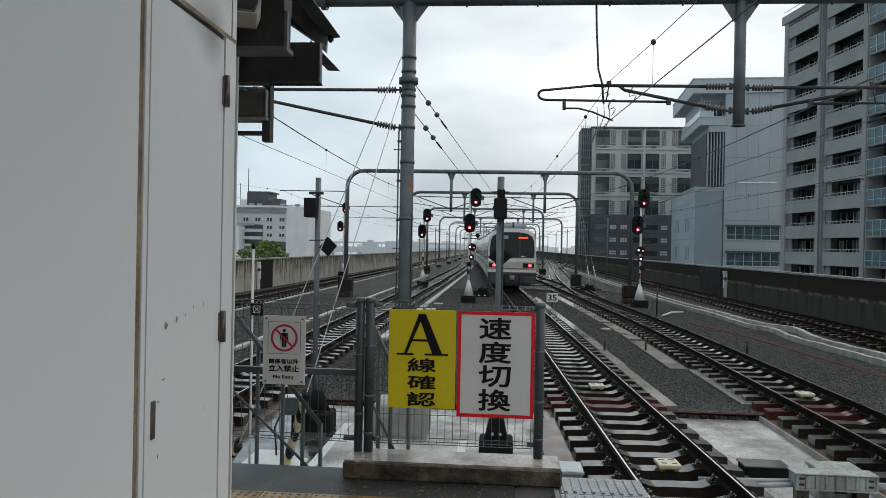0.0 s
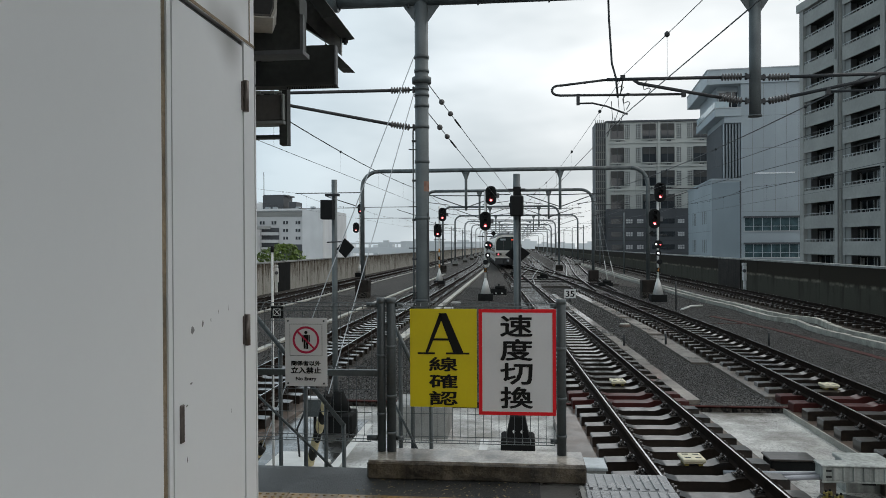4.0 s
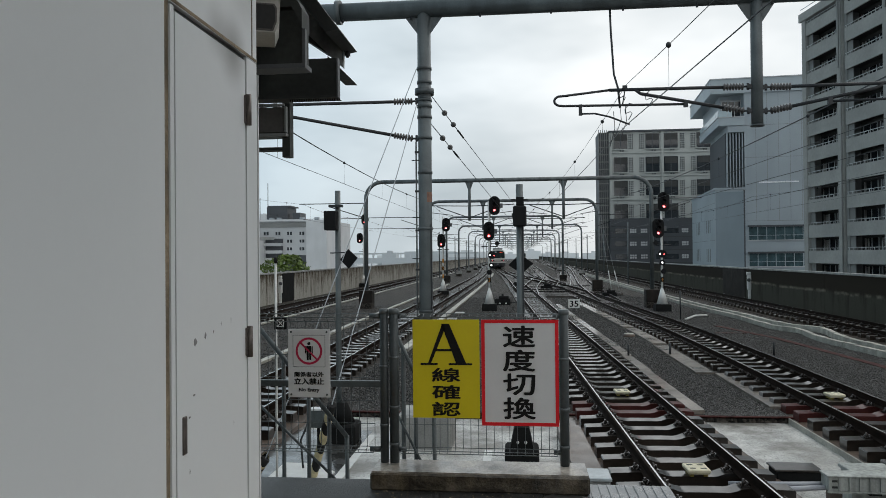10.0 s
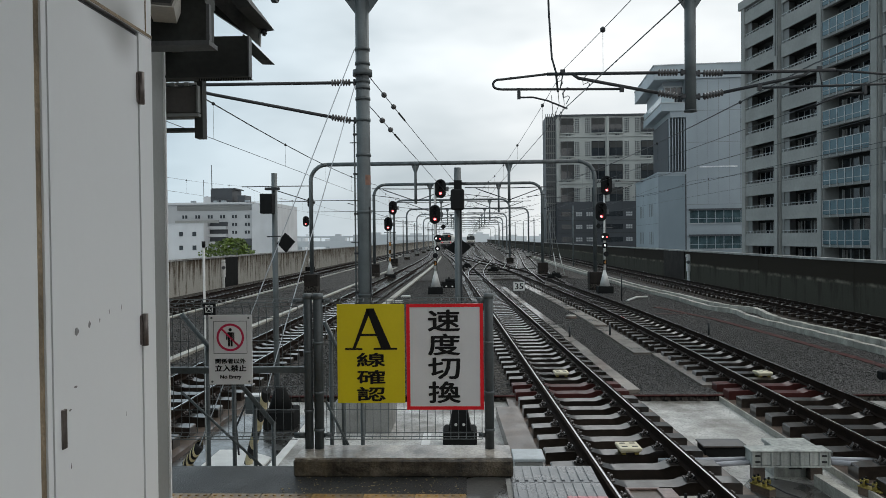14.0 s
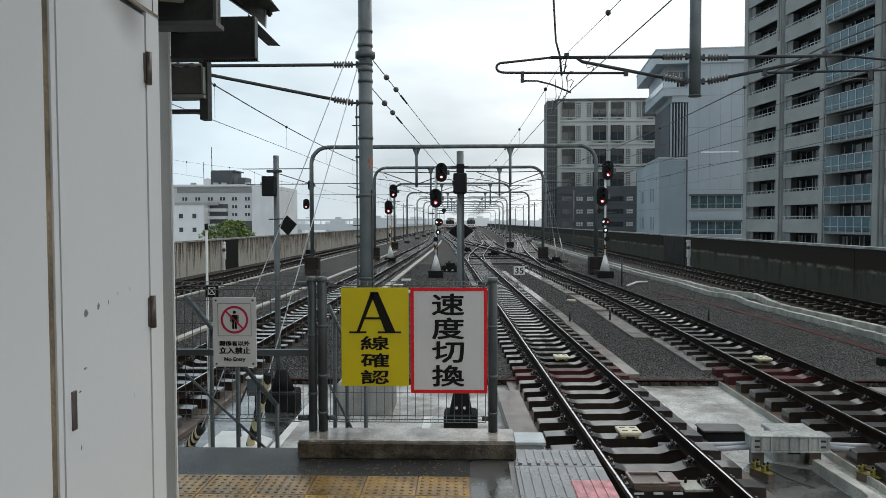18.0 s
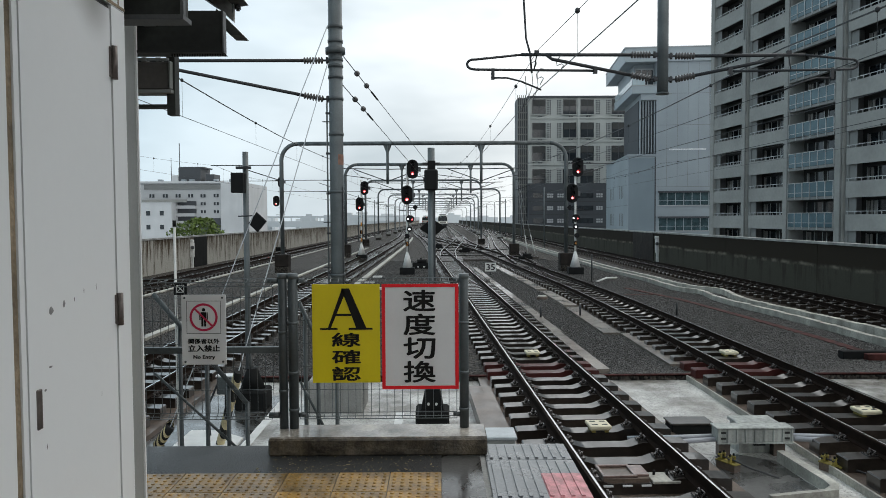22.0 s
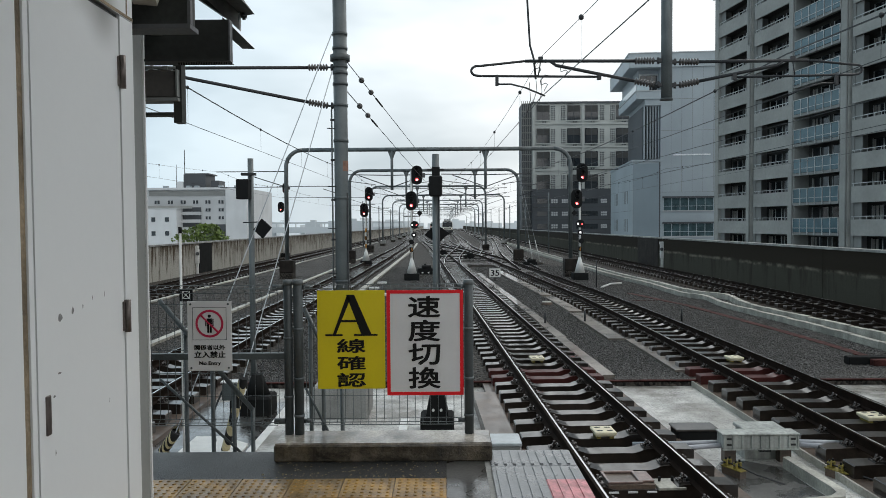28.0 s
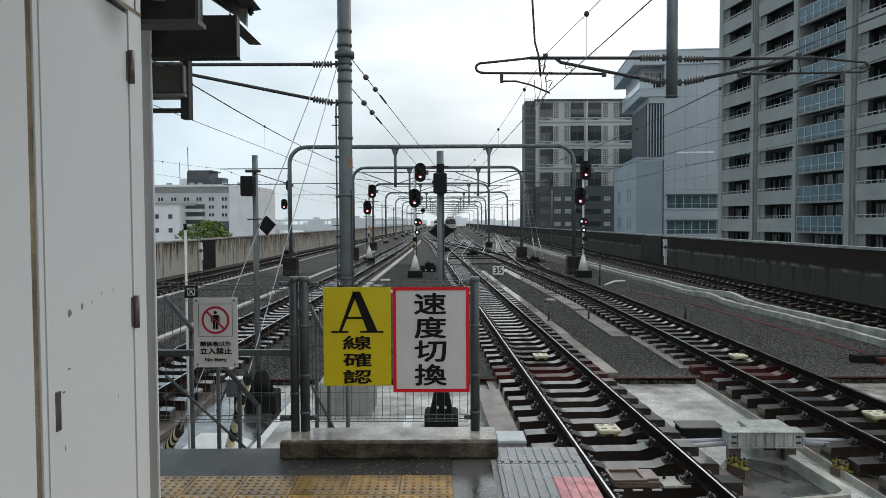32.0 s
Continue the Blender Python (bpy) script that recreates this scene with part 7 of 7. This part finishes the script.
for x in (-55.6, -51.0, -49.4, -44.6, -41.5):
    part("roof_vent", boxm(x, 2, 9.0, x + 0.8, 3, 9.6), M_panel, lb)
part("antenna", tubem([(-52.3, 5, 11), (-52.3, 5, 17)], 0.08, 6), M_wire, lb)
part("antenna", tubem([(-54.0, 5, 9), (-54.0, 5, 14)], 0.06, 6), M_wire, lb)
windows(lb, (-56.5, -53.9, -51.4, -48.95, -46.55, -44.0), (5.95,), -0.0, 0.97, 0.66, M_glass, M_wbld)
windows(lb, (-46.55, -44.0), (4.42, 2.87), -0.0, 0.97, 0.6, M_glass, M_wbld)
for z in (3.75, 2.25, 0.75):
    part("gallery_parapet", boxm(-52.3, -1.0, z, -47.4, -0.8, z + 0.62), M_wbld, lb)
    part("gallery_glass", boxm(-52.3, -0.1, z + 0.62, -47.4, 0.03, z + 1.5), M_slate, lb)
part("terrace_edge", boxm(-57.5, -1.2, 5.0, -48.9, -0.9, 5.55), M_tower, lb)
part("side_recess", boxm(-47.0, -0.08, -4, -42.7, 0.02, 1.9), M_slate, lb)
part("wing", boxm(-62, -3.5, -9, -51.0, -0.14, 4.85), M_white_r, lb)
part("wing_edge", boxm(-62.1, -3.6, 4.854, -50.9, -0.1, 5.0), M_wbld, lb)
windows(lb, (-55.8, -53.2), (2.45, -0.2), -3.5, 0.75, 0.85)

# far city along the horizon
rng = random.Random(4)
for k in range(46):
    x = -420 + k * 18 + rng.uniform(-6, 6)
    y = rng.uniform(420, 700)
    bw, bh = rng.uniform(10, 30), rng.uniform(0.5, 6)
    if abs(x) < 60:
        y, bw, bh = rng.uniform(560, 700), bw * 1.3, 2.2 + bh * 0.5
    b_ = thing("far_building", "hazy grey building on the far skyline", "building", "far skyline", at=(x, y, -9))
    # Blocks past 555 m get the paler grey, with more haze in it.
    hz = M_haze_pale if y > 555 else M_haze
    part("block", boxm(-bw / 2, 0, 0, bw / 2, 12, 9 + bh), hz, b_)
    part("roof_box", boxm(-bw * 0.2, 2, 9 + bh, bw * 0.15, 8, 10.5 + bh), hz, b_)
fv = tagged(new("far_viaduct"), "hazy grey far viaduct with a barrier on posts", "viaduct", kind="structure")
# The viaduct's flat grey holds the haze as well.
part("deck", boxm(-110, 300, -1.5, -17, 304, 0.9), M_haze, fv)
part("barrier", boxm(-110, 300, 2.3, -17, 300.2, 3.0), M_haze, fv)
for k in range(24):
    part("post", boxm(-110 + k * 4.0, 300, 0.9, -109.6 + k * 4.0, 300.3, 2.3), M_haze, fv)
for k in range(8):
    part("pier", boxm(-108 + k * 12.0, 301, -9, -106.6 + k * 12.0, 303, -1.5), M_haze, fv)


def tree(x, y, zb, zt, r, label, seed):
    rg = random.Random(seed)
    t = thing("tree", label, "tree", "trees", at=(x, y, zb))
    H = zt - zb
    part("trunk", tubem([(0, 0, 0), (0.1, 0, H * 0.4), (0, 0.1, H * 0.75)], [0.28, 0.2, 0.08], 8), M_bark, t)
    for k in range(6):
        a = k * 1.05
        part("limb", tubem([(0.05, 0, H * 0.45), (r * 0.6 * math.cos(a), r * 0.6 * math.sin(a), H * 0.75)], [0.1, 0.03], 6), M_bark, t)
    bm = bmesh.new()
    for k in range(2600):
        a, b = rg.uniform(0, 6.283), rg.uniform(-0.5, 1.0)
        rr = r * (0.75 + 0.25 * math.sin(3 * a + seed) + 0.15 * math.sin(7 * b + a)) * math.sqrt(max(0.02, 1 - b * b * 0.95)) * rg.uniform(0.65, 1.0)
        c = Vector((rr * math.cos(a), rr * math.sin(a), H * 0.72 + b * H * 0.28))
        u = Vector((rg.uniform(-1, 1), rg.uniform(-1, 1), rg.uniform(-1, 1))).normalized() * rg.uniform(0.1, 0.22)
        v = u.orthogonal().normalized() * 0.12
        bm.faces.new([bm.verts.new(c + q) for q in (-u, v, u, -v)])
    part("crown", bm, M_leaf, t)
    return t


tree(-23.4, 70, -9, 1.7, 3.5, "broad yellow green tree beyond the parapet", 3)

# point machines, stays and small gear of the junction
for px, py, lab in ((-0.95, 40.5, "black point machine with rods beside the signal"), (5.9, 47.0, "black point machine with rods beside the track"), (2.2, 58.0, "black point machine between the tracks"), (0.0, 66.0, "black point machine by the far rails")):
    pm = thing("point_machine", lab, "point machine", "point machines", at=(px, py, GRAVEL))
    part("case", boxm(-0.55, -0.3, 0.0, 0.35, 0.3, 0.36, 0.03), M_dark, pm)
    part("motor", tubem([(-0.3, -0.2, 0.42), (0.25, -0.2, 0.42)], 0.12, 10), M_dark, pm)
    part("cap", tubem([(-0.1, 0, 0.36), (-0.1, 0, 0.62)], 0.06, 8), M_dark, pm)
    part("rod", tubem([(0.3, 0, 0.15), (1.3, 0.05, 0.12)], 0.025, 6), M_wire, pm)
    for sx in (-0.25, 0.1):
        part("pale_plate", boxm(sx - 0.05, -0.31, 0.08, sx + 0.05, -0.3, 0.14), M_sigwhite, pm)
for k, (x0, x1) in enumerate(((5.7, 6.75), (5.75, 7.35))):
    sw = wire("stay_wire", [(x0, 53, 5.2), (x1, 53.2 + k * 0.3, GRAVEL)], 0.014, "pale stay wire of the second portal", M_pale_wire)
    a, b = Vector((x1, 53.2 + k * 0.3, GRAVEL)), Vector((x0, 53, 5.2))
    part("pale_guard", tubem([a, a.lerp(b, 0.25)], 0.035, 8), M_sigwhite, sw)
for x, y in ((-3.1, 31.0), (-3.0, 34.0), (3.4, 57), (-2.2, 28.0)):
    hb_ = tagged(part("cable_box", boxm(x - 0.22, y - 0.15, GRAVEL, x + 0.22, y + 0.15, GRAVEL + 0.09, 0.01), M_sigwhite), "small pale cable box in the gravel", "cable box", "cable boxes")
pole_ = thing("far_mast", "thin far mast beside the line", "mast", "far masts", at=(10.4, 70, 0))
part("pole", tubem([(0, 0, GRAVEL), (0, 0, 4.6)], 0.07, 8), M_steel, pole_)
part("arm", tubem([(-1.6, 0, 4.2), (0, 0, 4.2)], 0.03, 6), M_wire, pole_)
for yy, xx in ((90, 10.4), (112, 10.4), (134, 10.4), (160, 10.6), (190, 10.6), (92, -10.4), (115, -10.4), (140, -10.4), (170, -10.6)):
    copy_thing(pole_, pose(xx, yy, 0, 0, 0, 0 if xx > 0 else 180))

# ---- gear hung at the canopy end ----
def gear(name, label, category, size=1.0):
    """A thing drawn at 1.7 m along the platform and set farther out, larger by size."""
    g = thing(name, label, category, at=(0.06 * (1 - size), -1.303 + 3.003 * size, 1.491 * (1 - size)))
    g.scale = (size, size, size)
    return g


tagged(part("canopy_end", boxm(-8, 1.3, 3.3, -0.95, 3.0, 3.42), M_darkmid), "dark steel end bay of the platform canopy", "canopy", kind="structure")
g = gear("speaker_box", "black box hung under the canopy end", "equipment box")
part("body", boxm(-1.6, -0.02, 2.322, -0.988, 0.05, 2.56), M_canopy, g)
part("hood", prismm([(-1.6, 2.562), (-1.03, 2.562), (-1.0, 2.51), (-0.984, 2.47), (-0.984, 2.55), (-1.01, 2.60), (-1.6, 2.62)], -0.06, 0.05), M_canopy, g)
part("lip", boxm(-1.6, -0.05, 2.302, -0.974, 0.05, 2.321), M_darkmid, g, "grey lower lip")
part("flange", boxm(-0.987, -0.045, 2.322, -0.974, -0.02, 2.47), M_darkmid, g)
part("hanger", tubem([(-1.3, 0.02, 2.6), (-1.3, -0.7, 3.32)], 0.03, 8), M_darkmid, g)
g = gear("canopy_fascia", "black fascia board at the canopy end", "fascia", 1.12)
part("board", boxm(-1.33, 0.055, 2.192, -0.846, 0.075, 2.365), M_canopy, g)
part("edge", boxm(-0.845, 0.04, 2.189, -0.839, 0.08, 2.361), M_darkmid, g)
part("bottom_lip", prismm([(-1.33, 2.180), (-0.832, 2.180), (-0.846, 2.190), (-1.33, 2.190)], 0.0, 0.078), M_canopy, g)
for k in range(22):
    part("lip_bolt", tubem([(-1.05 + k * 0.0105, 0.03, 2.170), (-1.05 + k * 0.0105, 0.03, 2.180)], 0.003, 6), M_dark, g)
part("post", tubem([(-1.15, 0.065, 2.3), (-1.15, 0.065, 3.1)], 0.03, 8), M_darkmid, g)
g = gear("canopy_rafter", "weathered grey rafter with dark flanges at the canopy end", "rafter", 1.333)
part("web", prismm([(-0.834, 2.348), (-0.779, 2.298), (-0.777, 2.369), (-1.15, 2.84), (-1.36, 2.84)], -0.02, 0.0), M_rafter, g)
part("upper_flange", prismm([(-0.846, 2.353), (-0.832, 2.346), (-0.918, 2.430), (-1.352, 2.84), (-1.42, 2.84), (-0.957, 2.429)], -0.09, -0.022), M_canopy, g)
part("lower_flange", prismm([(-0.837, 2.342), (-0.729, 2.233), (-0.782, 2.235), (-0.837, 2.288)], -0.06, 0.03), M_canopy, g, "dark sloping flange")
part("eaves_plate", prismm([(-0.782, 2.367), (-0.727, 2.375), (-1.075, 2.84), (-1.155, 2.84)], -0.3, 0.02), M_canopy, g, "dark sloping eaves plate")
part("bolt", tubem([(-0.763, -0.01, 2.345), (-0.763, -0.01, 2.385)], 0.008, 6), M_wire, g)
part("bolt_nut", tubem([(-0.763, -0.01, 2.352), (-0.763, -0.01, 2.364)], 0.014, 6), M_wire, g)
part("wind_stay", tubem([(-0.78, -0.03, 2.33), (-0.775, -0.03, 2.375)], 0.003, 6), M_steel, g)
g = gear("lamp_box", "brown grey lamp box on a dark bracket", "lamp box", 1.25)
part("body", boxm(-1.25, -0.02, 2.026, -1.046, 0.04, 2.140, 0.006), M_lampbox, g)
part("lid", boxm(-1.25, -0.03, 2.012, -1.036, 0.05, 2.025), M_trim, g)
part("top_rail", tubem([(-1.25, -0.01, 2.153), (-1.05, -0.01, 2.150)], 0.006, 8), M_trim, g)
for q in (-1.16, -1.10):
    part("top_clip", boxm(q, -0.02, 2.141, q + 0.02, 0.02, 2.156), M_trim, g)
part("bracket", boxm(-1.064, 0.0, 1.926, -1.030, 0.05, 2.75), M_canopy, g)
part("arm", boxm(-1.25, 0.0, 1.956, -1.064, 0.05, 1.969), M_canopy, g)
part("side_plate", boxm(-1.044, -0.03, 2.03, -1.038, 0.0, 2.14), M_trim, g)
cv = thing("cctv_camera", "beige security camera in a hooded housing", "security camera", at=(-1.10, 1.50, 2.450), rz=19.5)
shell = [(-0.062, 0.045), (-0.05, 0.066), (0.05, 0.066), (0.062, 0.045), (0.060, -0.025), (0.044, -0.068), (-0.044, -0.068), (-0.060, -0.025)]
part("housing", prismm(shell, -0.10, 0.11), M_cctv, cv)
part("bezel", prismm([(x * 0.82, z * 0.80 - 0.008) for x, z in shell], -0.106, -0.1005), M_lampbox, cv)
part("front_glass", prismm([(x * 0.72, z * 0.70 - 0.008) for x, z in shell], -0.109, -0.1065), M_gap, cv)
part("hood", boxm(-0.064, -0.14, 0.067, 0.064, 0.11, 0.074), M_cctv, cv)
part("arm", tubem([(0, 0.05, 0.07), (0, 0.05, 0.16), (-0.02, 0.0, 0.22), (-0.02, -0.1, 0.87)], 0.016, 8), M_trim, cv)
part("cable", tubem([(-0.03, 0.06, 0.07), (-0.07, 0.0, 0.13), (0.02, -0.02, 0.17), (0.03, 0.03, 0.10)], 0.007, 6), M_trim, cv)
for q in (-0.03, 0.03):
    part("screw", tubem([(q, -0.145, 0.070), (q, -0.141, 0.070)], 0.004, 6), M_dark, cv)


def motions():
    """The leaving train follows its track; the oncoming one waits far out."""
    out = [(0.0, 42.5), (1.0, 52.0), (2.0, 62.3), (3.0, 71.8), (5.5, 97.0), (7.0, 112.0), (9.0, 133.0), (12.0, 165.0), (16.0, 213.0), (20.0, 275.0), (24.0, 350.0), (32.0, 425.0)]
    for k, car in enumerate(cars):
        rows = []
        for t, y in out:
            ya = y + k * 20.1
            x = at_y(LINE_A, ya)
            a = math.degrees(math.atan2(at_y(LINE_A, ya + 9) - at_y(LINE_A, ya + 1), 8))
            rows.append((t, pose(x, ya, RAIL, 0, 0, -a)))
        walk(car, rows)
    for k, car in enumerate(oncoming):
        walk(car, [(t, pose(1.0, y + 20.1 * k, RAIL)) for t, y in ((0.0, 312.0), (10.0, 270.0), (20.0, 228.0), (26.0, 202.0), (32.0, 190.0))])


motions()
